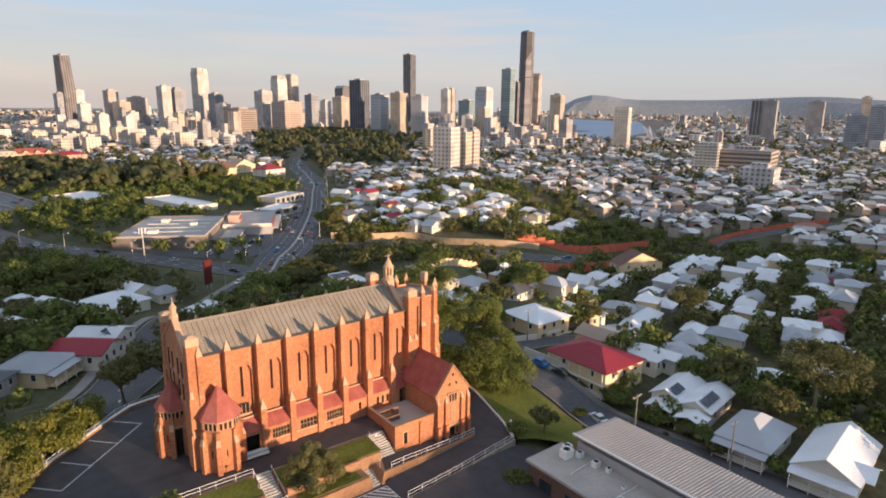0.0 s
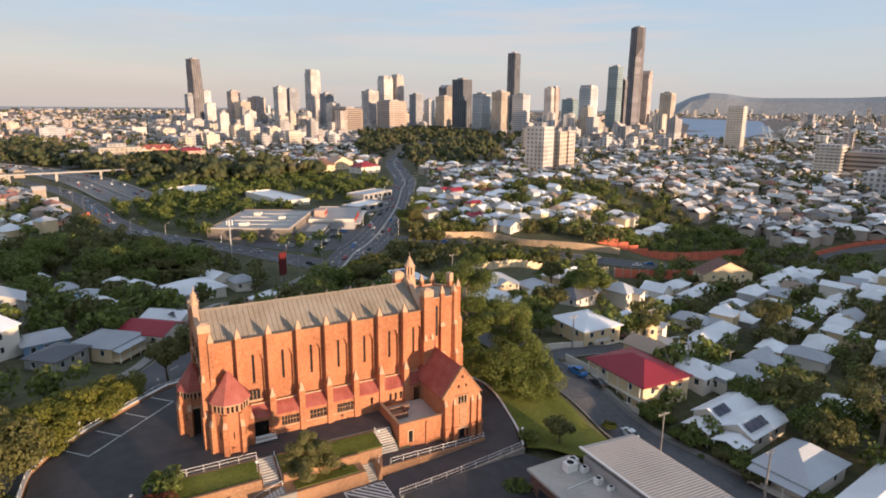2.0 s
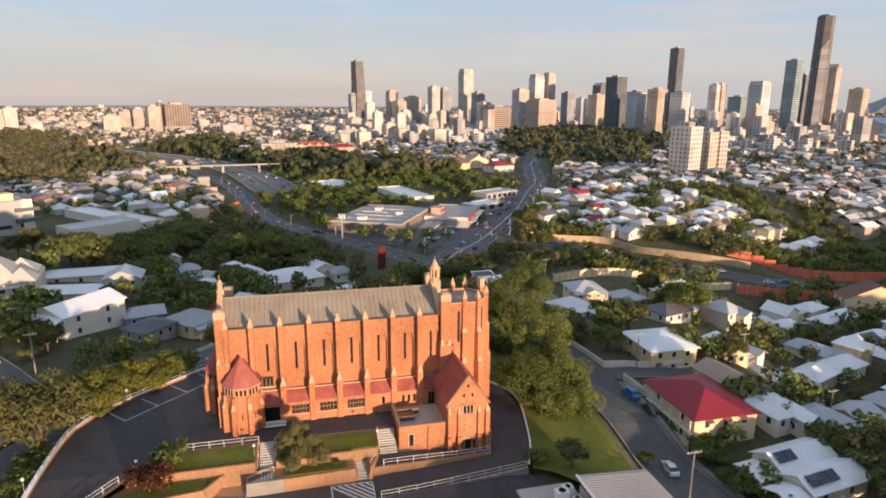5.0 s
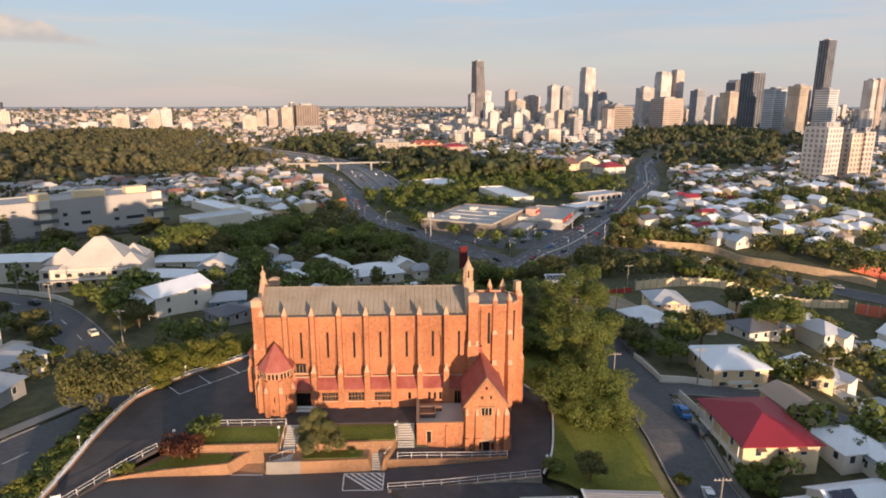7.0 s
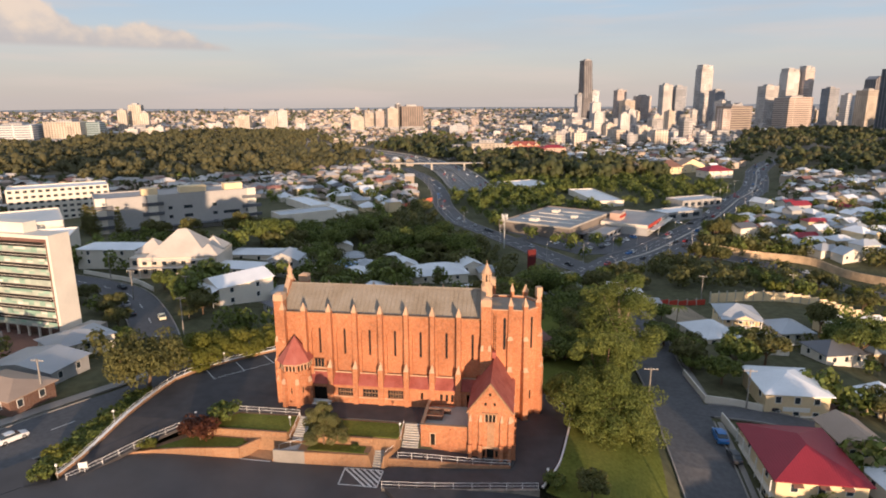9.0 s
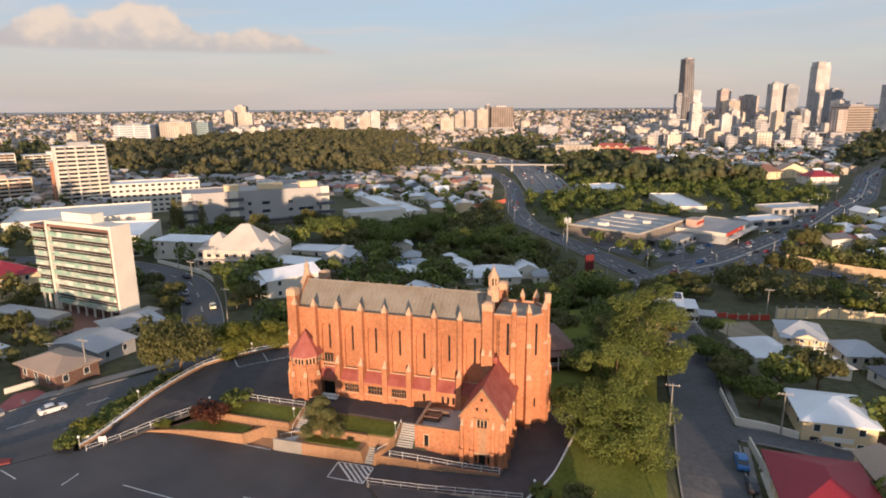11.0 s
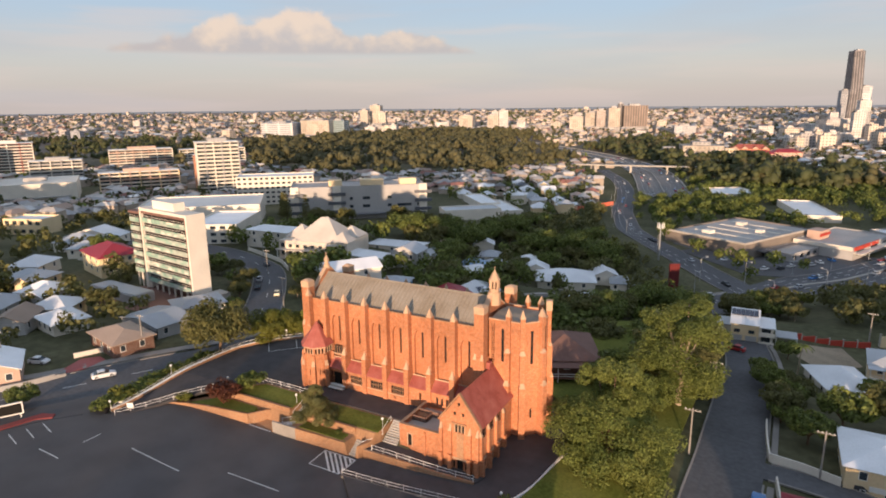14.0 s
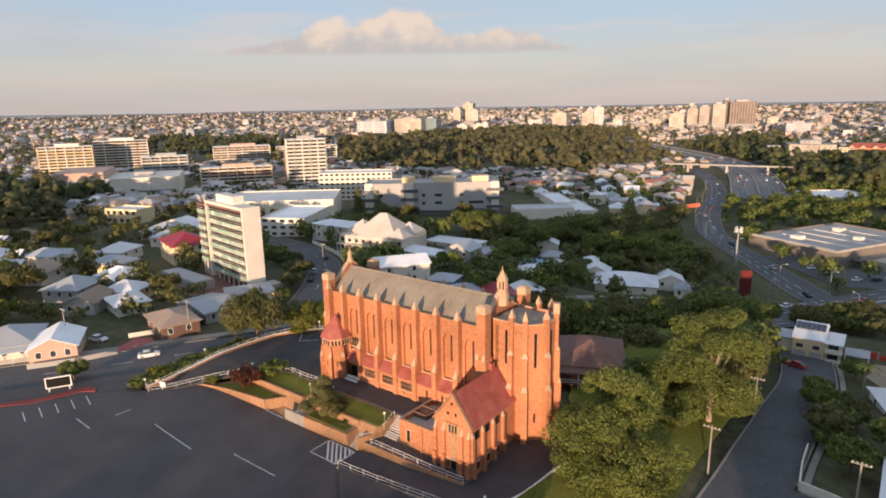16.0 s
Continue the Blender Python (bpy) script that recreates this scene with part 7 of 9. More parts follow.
# the wing that stands on posts beside the slab
part("wing_body", Geo().box(-30.6, -0.2, 5.5, -25.4, 4.8, 23.8), W_GREY, TB)
part("wing_roof", Geo().box(-30.8, -0.9, 23.8, -25.4, 5.0, 24.5), R_TILE, TB)
for s in range(7):
    z = 5.5 + 2.62 * s
    fl = part("wing_slab", Geo().box(-30.8, -0.8, z - 0.1, -25.4, -0.2, z + 0.1), CONCRETE, TB)
    for row in range(2):
        for i in range(3):
            part("band_panel", pan[tbr.choice("aaaabbbbc")], None, fl).location = (-30.6 + 1.722 * i, -0.7, z + 0.1 + 0.63 * row)
    part("window_slot", Geo().box(-30.3, -0.4, z + 1.3, -25.8, -0.22, z + 2.4), DARK, fl)
    part("louvre", Geo().box(-30.5, -0.75, z + 1.82, -25.6, -0.65, z + 1.92), W_WHITE, fl)
for x in (-30.2, -27.9, -25.8):
    part("wing_column", Geo().box(x - 0.2, -0.4, -1.8, x + 0.2, 0.0, 5.4), W_WHITE, TB)
part("parapet_band", Geo().box(-24.8, -0.1, 24.0, -0.7, 0.5, 24.8), R_TILE, TB)
part("roof_slab", Geo().box(-25.4, -0.2, 24.8, -0.7, 5.3, 25.6), W_WHITE, TB)
part("penthouse", Geo().box(-20.5, 1.5, 25.6, -9, 5, 28.0), W_WHITE, TB)
for i in range(8):
    part("column", Geo().box(-24.5 + 3.3 * i, 0.2, -1.6, -24.1 + 3.3 * i, 0.6, 2.9), W_WHITE, TB)
part("ground_floor", Geo().box(-24.8, 2.0, -1.6, -0.7, 5.2, 3.0), BROWN_BRICK, TB)
part("entrance_porch", Geo().box(0.0, 2.0, -1.6, 5.0, 8.0, 2.6), CONCRETE, TB)
take(-93, 31, 13)
setting("paved_yard", drape([(-118, 12), (-84, 16), (-80, 27), (-110, 34)], lambda x, y: rise(x, y) + 0.08, 4, 0.3), mat("red_brown_paving", (0.22, 0.12, 0.095), 0.85, 0.25, 0.6, 3), "red-brown paved yard under the apartment block", "paving")
block("car_shelter", -108, 21.5, -3, 22, 6, 2.6, "low shed with a grey flat roof", "shed", W_GREY, R_GREY, 1, 0, None, -0.25)
house(-137, 38, -15, 18, 13, 2, "red", "cream", "hip", False, label="cream house with a bright red hip roof")
house(-69.0, -4.6, -12, 13, 8.6, 1, "beige", "brown", "hip", False, None, 0.32, "dark brick corner shop with a beige roof", lift=0.3)
hs = house(-73.0, 7.5, -4, 15, 9.5, 1, "grey", "grey", "gable", False, None, 0.16, "long grey shop with a low grey roof", lift=0.6)
part("shop_awning", Geo().box(2.0, -7.2, 2.5, 7.6, -4.7, 2.65), R_DARK, hs)
house(-94, -3.5, -10, 11, 8, 1, "white", "white", "hip", False, None, 0.35, lift=0.4)
house(-190, 66, 25, 22, 10, 1, "white", "white", "gable", False, None, 0.3)
house(-122, 8, 20, 11, 9, 1, "white", "grey", "combo", False)
house(-140, 14, 20, 12, 9, 1, "grey", "cream", "combo", False)
house(-158, 24, 30, 10, 12, 1, "white", "white", "hip", False)
house(-150, -6, 30, 12, 10, 1, "beige", "white", "gable", False)
house(-168, 48, 30, 10, 9, 1, "grey", "white", "combo", False)
house(-76, 22, 62, 12, 10, 1, "grey", "white", "hip", False, pitch=0.25)
house(-75.5, -27.5, 60, 9, 11, 1, "white", "peach", "gable", False, label="peach rendered house with a white gable roof", lift=0.4)
house(-86, -33, 60, 11, 13, 1, "grey", "white", "hip", True, lift=0.5)
house(-104, -9, 40, 8, 11, 1, "beige", "grey", "gable", False, lift=0.6)
house(-106, 2, 30, 10, 9, 1, "white", "cream", "hip", False, lift=0.6)
house(-121, -6, 30, 11, 12, 1, "grey", "grey", "hip", False)
W_IVORY = mat("ivory_render", (0.60, 0.52, 0.43), 0.75, 0.14, 0.6, 4)
R_IVORY = mat("cream_slate_roof", (0.56, 0.50, 0.44), 0.65, 0.2, 0.5, 4, bump=0.2)
ob = thing("mansion", -91, 94, -5.6, 12, "large cream house with steep pyramid roofs", "house")
part("mansion_wall", Geo().box(-15, -9, -1.5, 13, 10, 6.6), W_IVORY, ob)
part("main_roof", hip(21, 18, 5.6, 0.92), R_IVORY, ob)
for x, y, s in ((9.5, -5, 7), (-11, 2, 9), (8, 6, 8)):
    part("pavilion_roof", hip(s, s, 6.6, 0.85, 0.4).turned(Matrix.Translation((x, y, 0.3))), R_IVORY, ob)
part("verandah", Geo().box(-15, -11, -1.2, 13, -9, 0.4), W_IVORY, ob)
for i in range(9):
    part("verandah_post", Geo().box(-14.8 + 3.4 * i, -10.9, 0.4, -14.6 + 3.4 * i, -10.7, 3.4), WHITE, ob)
    part("window", Geo().box(-14 + 3.1 * i, -9.04, 1.2, -12.6 + 3.1 * i, -8.96, 3.0), PANE, ob)
    part("window", Geo().box(-14 + 3.1 * i, -9.04, 4.2, -12.6 + 3.1 * i, -8.96, 5.8), PANE, ob)
part("verandah_roof", Geo().box(-15.3, -11.3, 3.4, 13.3, -9, 3.6), R_IVORY, ob)
part("chimney", Geo().box(-0.5, 1.2, 11, 0.5, 2.2, 14.2), W_IVORY, ob)
take(-91, 94, 16)
house(-119, 96, 5, 20, 11, 2, "white", "white", "hip", False, pitch=0.2)
house(-116, 109, 5, 22, 10, 1, "white", "white", "hip", False, pitch=0.2)
house(-59.5, 67.5, -35, 11, 17, 2, "white", "white", "gable", True, label="two-storey white house with a broad gable roof", pitch=0.35)
house(-70, 92, -5, 20, 9, 1, "white", "white", "hip", False, pitch=0.15)
house(-57, 99, 5, 10, 9, 2, "grey", "grey", "gable", False)
house(-73, 116, 5, 22, 10, 1, "white", "white", "hip", False, pitch=0.2)
house(-46, 73, 15, 9, 8, 1, "grey", "blue", "hip", False, pitch=0.35)
house(-42.5, 61, 50, 9, 8, 1, "dark", "grey", "hip", False, pitch=0.3)
ob = block("office_building", -171, 222, 40, 80, 26, 19.5, "long pale grey office building with few dark windows", "office", mat("pale_grey_render", (0.40, 0.385, 0.375), 0.8, 0.12, 0.2, 1.5), SHOPROOF, 4, 0, -16.5)
for u, wd in ((-31, 1.2), (-5, 1.0), (4, 2.2), (18, 1.2), (27, 4.4), (36, 1.0)):
    for s in (1.6, 6.4, 11.2):
        if (s + u) % 3 < 2.2:
            part("window", Geo().box(u - wd, -13.26, s, u + wd, -13.18, s + 1.7), PANE, ob)
for u in (-38, -13.5, 38.5):
    part("stair_bay", Geo().box(u - 2.4, -14.2, -2, u + 2.4, -13.2, 19.8), W_WHITE, ob)
    for s in range(3):
        part("balcony_slot", Geo().box(u - 5.2, -14.7, 3.6 + 5.2 * s, u + 5.2, -13.2, 5.4 + 5.2 * s), R_DARK, ob)
for u, wd in ((-14, 4), (8, 7), (30, 5)):
    part("roof_plant", Geo().box(u - wd, -9, 19.2, u + wd, -2, 22.6), W_CREAM, ob)
part("awning", Geo().box(-30, -17.5, 2.6, 40, -13.2, 2.9), R_DARK, ob)
block("office_building", -153, 102, 29, 20, 34, 8.5, "three-storey white office building", "office", W_WHITE, R_WHITE, 3, 5)
block("warehouse", -222, 148, 42, 62, 42, 9, "broad white building with a large pale roof", "hall", W_WHITE, mat("pale_sheet_roof", (0.66, 0.64, 0.61), 0.5, 0.15, 0.2, 2), 2, 0, -10)
block("apartment_building", -268, 252, 40, 54, 22, 20, "white apartment building with small windows", "apartment block", W_WHITE, R_WHITE, 6, 14, -19)
block("apartment_building", -250, 72, 20, 20, 12, 8, "small modern building with coloured panels", "office", W_CREAM, R_WHITE, 2, 5)
house(-184, 55, 20, 14, 12, 1, "grey", "white", "hip", False)
for x, y in ((-192, 178), (-184, 172), (-177, 180), (-200, 186)):
    pine(x, y, 17)

# ---- houses right of the church ----
rh = house(70.0, 1.6, 0, 13.2, 16.6, 2, "red", "cream", "hip", False, -11.9, 0.36, "two-storey cream house with a red hip roof", 0, "", True, -0.8)
for s in range(2):
    for u in (-3.6, 0.2, 3.6):
        a = part("awning", slab_roof(Geo(), [(-0.75, -0.7, -0.35), (0.75, -0.7, -0.35), (0.75, 0, 0), (-0.75, 0, 0)], [(0, 1, 2, 3)], 0.05), R_TILE, rh)
        a.location = (u, -8.35, 1.75 + 3.0 * s)
part("verandah_slab", Geo().box(-7.4, -8.2, 2.0, -6.6, 8.0, 2.2).box(-7.4, -8.2, -0.6, -7.25, 8.0, 0.4), W_WHITE, rh)
for i in range(6):
    part("verandah_post", Geo().box(-7.35, -8.0 + 3.1 * i, -2, -7.2, -7.85 + 3.1 * i, 4.8), WHITE, rh)
wh = house(77.4, 27.2, 0, 11.8, 12.6, 2, "white", "cream", "hip", False, -12.5, 0.32, "cream house with a broad white roof")
part("base_wall", Geo().box(-5.9, -7.1, -2.0, 6.4, -6.32, 2.6), W_WHITE, wh, "white rendered base wall")
part("balcony_rail", Geo().box(-2.6, -6.5, 3.4, 2.4, -6.42, 4.3), WHITE, wh)
part("carport_roof", slab_roof(Geo(), [(5.9, -6.0, 3.4), (10.4, -6.0, 3.0), (10.4, 2.0, 3.0), (5.9, 2.0, 3.4)], [(0, 1, 2, 3)], 0.12), R_TILE, wh, "dark brown carport roof")
for py in (-5.8, 1.8):
    part("carport_post", Geo().box(10.1, py - 0.08, -2, 10.26, py + 0.08, 3.0), WHITE, wh)
take(77, 14, 7)
take(85, 16, 6)
take(92, 18, 5)
house(81.5, 9.5, 5, 7, 9, 1, "beige", "cream", "gable", False)
house(84, -3, 8, 8, 8, 1, "white", "white", "combo", False)
for cy, sol, lab in ((-15.6, 2, "white cottage with a broad gable roof and solar panels"), (-22.4, 6, "white gabled cottage beside its twin with solar panels")):
    hs = house(77.0, cy, -82, 5.8, 12.6, 1, "white", "white", "gable", False, -14.4, 0.52, lab, 0, "cottages along the street", True, 1.2)
    for i in range(sol):
        sp = part("solar_panel", Geo().box(-1.0, -1.0, 0, 1.0, 1.0, 0.06).turned(Matrix.Translation((1.5 + 0.0 * i, -5.0 + 2.15 * (i % 3), 5.56)) @ Matrix.Rotation(math.atan(0.55), 4, "Y")), SOLAR, hs) if i < 3 else None
    part("porch_roof", gable(5.2, 4.2, 3.5, 0.3, 0.3).turned(Matrix.Translation((0.6, -9.0, 0))), R_WHITE, hs)
    for px in (-1.9, 3.1):
        part("porch_post", Geo().box(px - 0.08, -10.9, -1.4, px + 0.08, -10.7, 3.5), WHITE, hs)
    part("porch_floor", Geo().box(-2.0, -11, 0.9, 3.2, -7.2, 1.1), W_WHITE, hs)
house(71.5, -35.0, -84, 8.8, 12.5, 1, "grey", "white", "hip", True, -14.2, 0.62, "white cottage with a grey hip roof and porch", 0, "cottages along the street", True, 1.2)
hs = house(75.0, -47.5, -82, 9.4, 17, 1, "white", "white", "gable", True, -14.2, 0.55, "white gabled cottage with a wide porch roof", 0, "cottages along the street", True, 1.2)
part("side_gable", gable(5.5, 5.0, 4.0, 0.5, 0.3).turned(Matrix.Translation((3.8, -3.0, 0)) @ Matrix.Rotation(1.5708, 4, "Z")), R_WHITE, hs)
house(90, -8, 10, 10, 9, 1, "grey", "grey", "hip", False)
house(98, 30, -15, 8, 10, 1, "white", "cream", "gable", False)
vh = house(86.2, 84.6, -4, 10.4, 10.6, 2, "grey", "cream", "hip", False, -15.4, 0.42, "two-storey cream house with a grey roof and verandah", 0, "houses in the suburb", True, -0.6)
part("front_gable", gable(6.0, 5.4, 5.1, 0.42, 0.4).turned(Matrix.Translation((0.6, -4.6, 0))), R_GREY, vh)
part("gable_wall", Geo().add([(-2.4, -7.0, 5.1), (3.6, -7.0, 5.1), (0.6, -7.0, 6.36), (0.6, -4.0, 6.36)], [(0, 1, 2), (0, 2, 3), (1, 3, 2)]), W_CREAM, vh)
part("verandah_floor", Geo().box(-5.2, -7.2, 2.2, 5.2, -5.3, 2.45), W_CREAM, vh)
part("verandah_roof", slab_roof(Geo(), [(-5.6, -7.5, 5.0), (5.6, -7.5, 5.0), (5.6, -5.3, 5.5), (-5.6, -5.3, 5.5)], [(0, 1, 2, 3)], 0.1), R_GREY, vh)
part("verandah_rail", Geo().box(-5.2, -7.15, 3.3, 5.2, -7.07, 3.42).box(-5.2, -7.14, 2.45, 5.2, -7.09, 2.9), WHITE, vh)
for i in range(5):
    part("verandah_post", Geo().box(-5.15 + 2.55 * i, -7.2, -2.0, -4.95 + 2.55 * i, -7.0, 5.0), WHITE, vh)
for u in (-1.6, 2.2):
    part("garage_door", Geo().box(u - 1.2, -5.36, -0.6, u + 1.2, -5.28, 1.9), R_DARK, vh)
setting("driveway", drape([(79, 76.8), (79, 72.5), (92, 71.5), (97, 74), (92, 77.2)], lambda x, y: rise(x, y) + 0.12, 2, 0.5), KERB, "pale concrete driveway before the cream house", "driveway")
car(85.2, 75.2, 95, "red", None, "dark red car parked before the cream house")
car(89.4, 74.6, 92, "white", None, "white car parked before the cream house")
house(98, 78, 10, 9, 10, 1, "grey", "white", "hip", False)
house(74, 67, 20, 10, 12, 1, "white", "white", "combo", False, label="white cottage with a pale hipped and gabled roof")
house(86, 62, 20, 9, 8, 1, "grey", "white", "hip", False)
sh = thing("house", 53.8, 91, -12.0, 2, "stepped white house with solar panels at the street end", "house")
part("house_wall", Geo().box(-3.4, -4.4, -2, 3.2, 4.2, 5.0), W_CREAM, sh)
part("main_roof", slab_roof(Geo(), [(-3.7, -4.7, 5.0), (3.4, -4.7, 5.0), (3.4, 4.4, 6.6), (-3.7, 4.4, 6.6)], [(0, 1, 2, 3)], 0.15), R_WHITE, sh)
part("back_wall", Geo().box(-3.4, 4.0, 4.9, 3.2, 4.2, 6.4), W_CREAM, sh)
for i in range(12):
    part("solar_panel", Geo().box(-0.5, -0.85, 0, 0.5, 0.85, 0.06).turned(Matrix.Translation((-3.0 + 1.08 * (i % 6), 0.6 + 1.8 * (i // 6), 6.15 + 0.32 * (i // 6))) @ Matrix.Rotation(0.175, 4, "X")), SOLAR, sh)
part("side_wing", Geo().box(-6.6, -2.4, -2, -3.4, 3.6, 3.6), W_WHITE, sh)
part("side_roof", Geo().box(-6.9, -2.8, 3.6, -3.4, 3.9, 3.85), R_GREY, sh)
part("balcony_wing", Geo().box(3.2, -3.2, -2, 6.6, 3.8, 4.6), W_WHITE, sh)
part("wing_roof", Geo().box(3.2, -4.9, 4.6, 7.0, 4.1, 4.85), R_WHITE, sh)
for s in (0.0, 2.5):
    part("balcony", Geo().box(3.3, -4.8, s - 0.2, 6.9, -3.2, s).box(3.3, -4.85, s, 6.9, -4.77, s + 1.0), W_WHITE, sh)
    part("balcony_door", Geo().box(3.9, -3.26, s + 0.05, 6.0, -3.18, s + 2.0), PANE, sh)
for u in (-1.9, 1.5):
    part("window", Geo().box(u - 0.7, -4.46, 2.6, u + 0.7, -4.38, 3.5), PANE, sh)
    part("garage_door", Geo().box(u - 1.3, -4.46, -0.3, u + 1.3, -4.38, 1.9), W_GREY, sh)
part("carport_roof", Geo().box(7.2, -3.6, 2.3, 12.2, 1.8, 2.5), R_GREY, sh)
for px, py in ((7.4, -3.4), (12.0, -3.4), (7.4, 1.6), (12.0, 1.6)):
    part("carport_post", Geo().box(px - 0.08, py - 0.08, -2, px + 0.08, py + 0.08, 2.3), WHITE, sh)
take(55, 91, 8)
house(21.8, 33.5, 25, 12.5, 14.5, 1, "tile", "brown", "hip", True, -5.2, 0.45, "brick house with a dark brown tiled roof", lift=2.4)
house(103, 62, 15, 11, 9, 1, "dark", "white", "hip", False)
house(216, 92, -20, 24, 9, 2, "tile", "cream", "gable", False, label="long cream building with a brown gable roof")
# behind the church: x, y, turn, width, depth, roof, wall, form
VALLEY_HOUSES = [(-48, 150, 20, 9, 8, "grey", "white", "hip"), (-40, 138, 10, 9, 9, "grey", "grey", "hip"), (-24, 141, 20, 10, 8, "white", "white", "gable"), (2, 146, 25, 9, 8, "white", "white", "gable"),
                 (10, 141, 15, 8, 8, "grey", "white", "hip"), (-58, 118, 15, 9, 9, "grey", "white", "hip"), (-36, 112, 30, 9, 8, "white", "cream", "combo"), (-58, 165, 25, 9, 8, "white", "white", "gable"), (-66, 140, 15, 8, 9, "beige", "white", "hip")]
take(-11, 108, 8)
take(-15, 99, 6)
house(-9.5, 134, 20, 21, 15, 1, "white", "white", "hip", False, None, 0.38, "large house with a silvery hip roof")
house(-18.5, 79.5, 50, 9.5, 11, 1, "white", "white", "gable", False, None, 0.3, "white shop with solar panels", 9, lift=0.4)
house(-22.8, 70, 50, 9.5, 12, 1, "red", "white", "gable", False, None, 0.35, "white shop with a red roof")
house(-33, 66.5, 50, 10, 11, 1, "grey", "cream", "hip", True, None, 0.4, "cream shop with a grey roof and awning")
house(-31, 152, 10, 9, 9, 1, "white", "white", "hip", False)
house(-46, 130, 10, 9, 8, 1, "blue", "white", "hip", False)
for x, y, a, w, d, rf, wl, fm in VALLEY_HOUSES:
    house(x, y, a, w, d, 1, rf, wl, fm, False, wins=3, group="houses in the valley")
    take(x + 0.30 * 12, y - 0.95 * 12, 5)
house(10, 92, 30, 9, 8, 1, "white", "white", "hip", False)

# ridge houses above the sandstone wall
for x, y in ((112, 205), (124, 204), (136, 202), (146, 196), (154, 188), (160, 176), (168, 164), (178, 154), (190, 146), (204, 138), (220, 132), (240, 126)):
    take(x, y, 9)
HR = np.random.default_rng(31)
def pick(names, odds):
    return names[int(HR.choice(len(names), p=odds))]


def fill_houses(count, area, turns, spacing, group, wins, small=0):
    """Suburban cottages on a loose grid inside a plan box, clear of roads and other buildings."""
    x0, y0, x1, y1 = area
    c, s = math.cos(radians(turns)), math.sin(radians(turns))
    done = 0
    span = int(max(x1 - x0, y1 - y0) / min(spacing)) + 2
    cx, cy = (x0 + x1) / 2, (y0 + y1) / 2
    for i in range(-span, span):
        for j in range(-span, span):
            u, v = i * spacing[0] + HR.normal() * 1.2, j * spacing[1] + (4 if j % 2 else 0) + HR.normal() * 1.2
            x, y = cx + c * u - s * v, cy + s * u + c * v
            if done >= count or not (x0 < x < x1 and y0 < y < y1) or HR.random() < 0.12:
                continue
            if not free(x, y, 5.2 - small) or road_gap(x, y) < 7 or math.hypot(x, y) < 45:
                continue
            w, d = (8, 9, 10)[int(HR.integers(3))] - small, (9, 11, 13)[int(HR.integers(3))] - small
            house(x, y, turns + (90 if HR.random() < 0.5 else 0) + HR.normal() * 4, w, d, 1 if HR.random() < 0.84 else 2, pick(("white", "grey", "red", "beige", "dark"), (0.58, 0.24, 0.05, 0.08, 0.05)),
                  pick(("white", "cream", "grey"), (0.62, 0.22, 0.16)), ("combo", "combo", "gable", "hip")[int(HR.integers(4))], HR.random() < 0.3, group=group, wins=wins, pitch=(0.42, 0.5, 0.58)[int(HR.integers(3))])
            done += 1
    return done


fill_houses(80, (140, 195, 330, 340), 22, (12, 13.5), "houses on the ridge", 4, 1)
fill_houses(150, (104, -70, 330, 95), 18, (12.6, 14.2), "houses in the gully suburb", 3, 1.6)
fill_houses(22, (-260, -70, -90, 20), 35, (19, 21), "houses along the main road", 3)
fill_houses(20, (-150, 300, -62, 470), 30, (17, 18), "houses beside the freeway", 0)

# ---- more trees, near and middle ground ----
tree("tall", 106, 170, 1.1)
tree("tall", 100, 176, 1.0)
tree("gum", 159, 31, 1.0)
tree("fig", 110, 64, 1.0)
tree("gum", 92, -37, 1.2)
tree("gum", 104, -46, 0.9)
tree("dark", 88, -21, 1.0)
tree("round", 85, -29, 0.9)
for x, y, k, s in ((63, 45, "olive", 0.9), (73, 43, "round", 1.0), (81, 47, "dark", 1.0), (60, 56, "round", 0.7), (67, 33, "round", 0.8), (64, 79, "round", 0.6), (66, 52, "dark", 0.6),
                   (84, -3, "dark", 0.6), (66, -11, "shrub", 1.0), (64.5, -19, "shrub", 1.2), (65, -29, "shrub", 1.2), (64, -33, "olive", 0.4), (66, -42, "shrub", 1.3), (86, -14, "round", 0.8), (82, -33, "dark", 0.9),
                   (88, -44, "round", 0.55), (106, -58, "gum", 0.9), (80, 62, "round", 0.7), (95, 24, "dark", 0.8), (52.0, -9.5, "bright", 0.35),
                   (58.8, 62, "round", 0.6), (44, 60, "gum", 0.9), (36, 62, "fig", 0.8), (25, 56, "dark", 1.0), (14, 70, "dark", 1.2), (22, 81, "dark", 1.1), (5, 46, "dark", 1.1),
                   (-6, 40, "tall", 0.8), (-14, 38, "dark", 1.2), (-4, 60, "dark", 1.2), (8, 58, "fig", 0.9), (-22, 33, "tall", 0.7)):
    tree(k, x, y, s)
for x, y, k, s in ((48.5, 47, "round", 0.6), (46, 52, "gum", 0.7),
                   (41, 28, "round", 0.75), (37, 37, "dark", 0.8), (63.5, 48, "round", 0.75), (63, 56, "dark", 0.4), (63.5, 62, "olive", 0.45), (63, 41, "shrub", 1.4)):
    tree(k, x, y, s)
palm(66, 70, 7)
palm(84, -22, 6)
VR = np.random.default_rng(13)


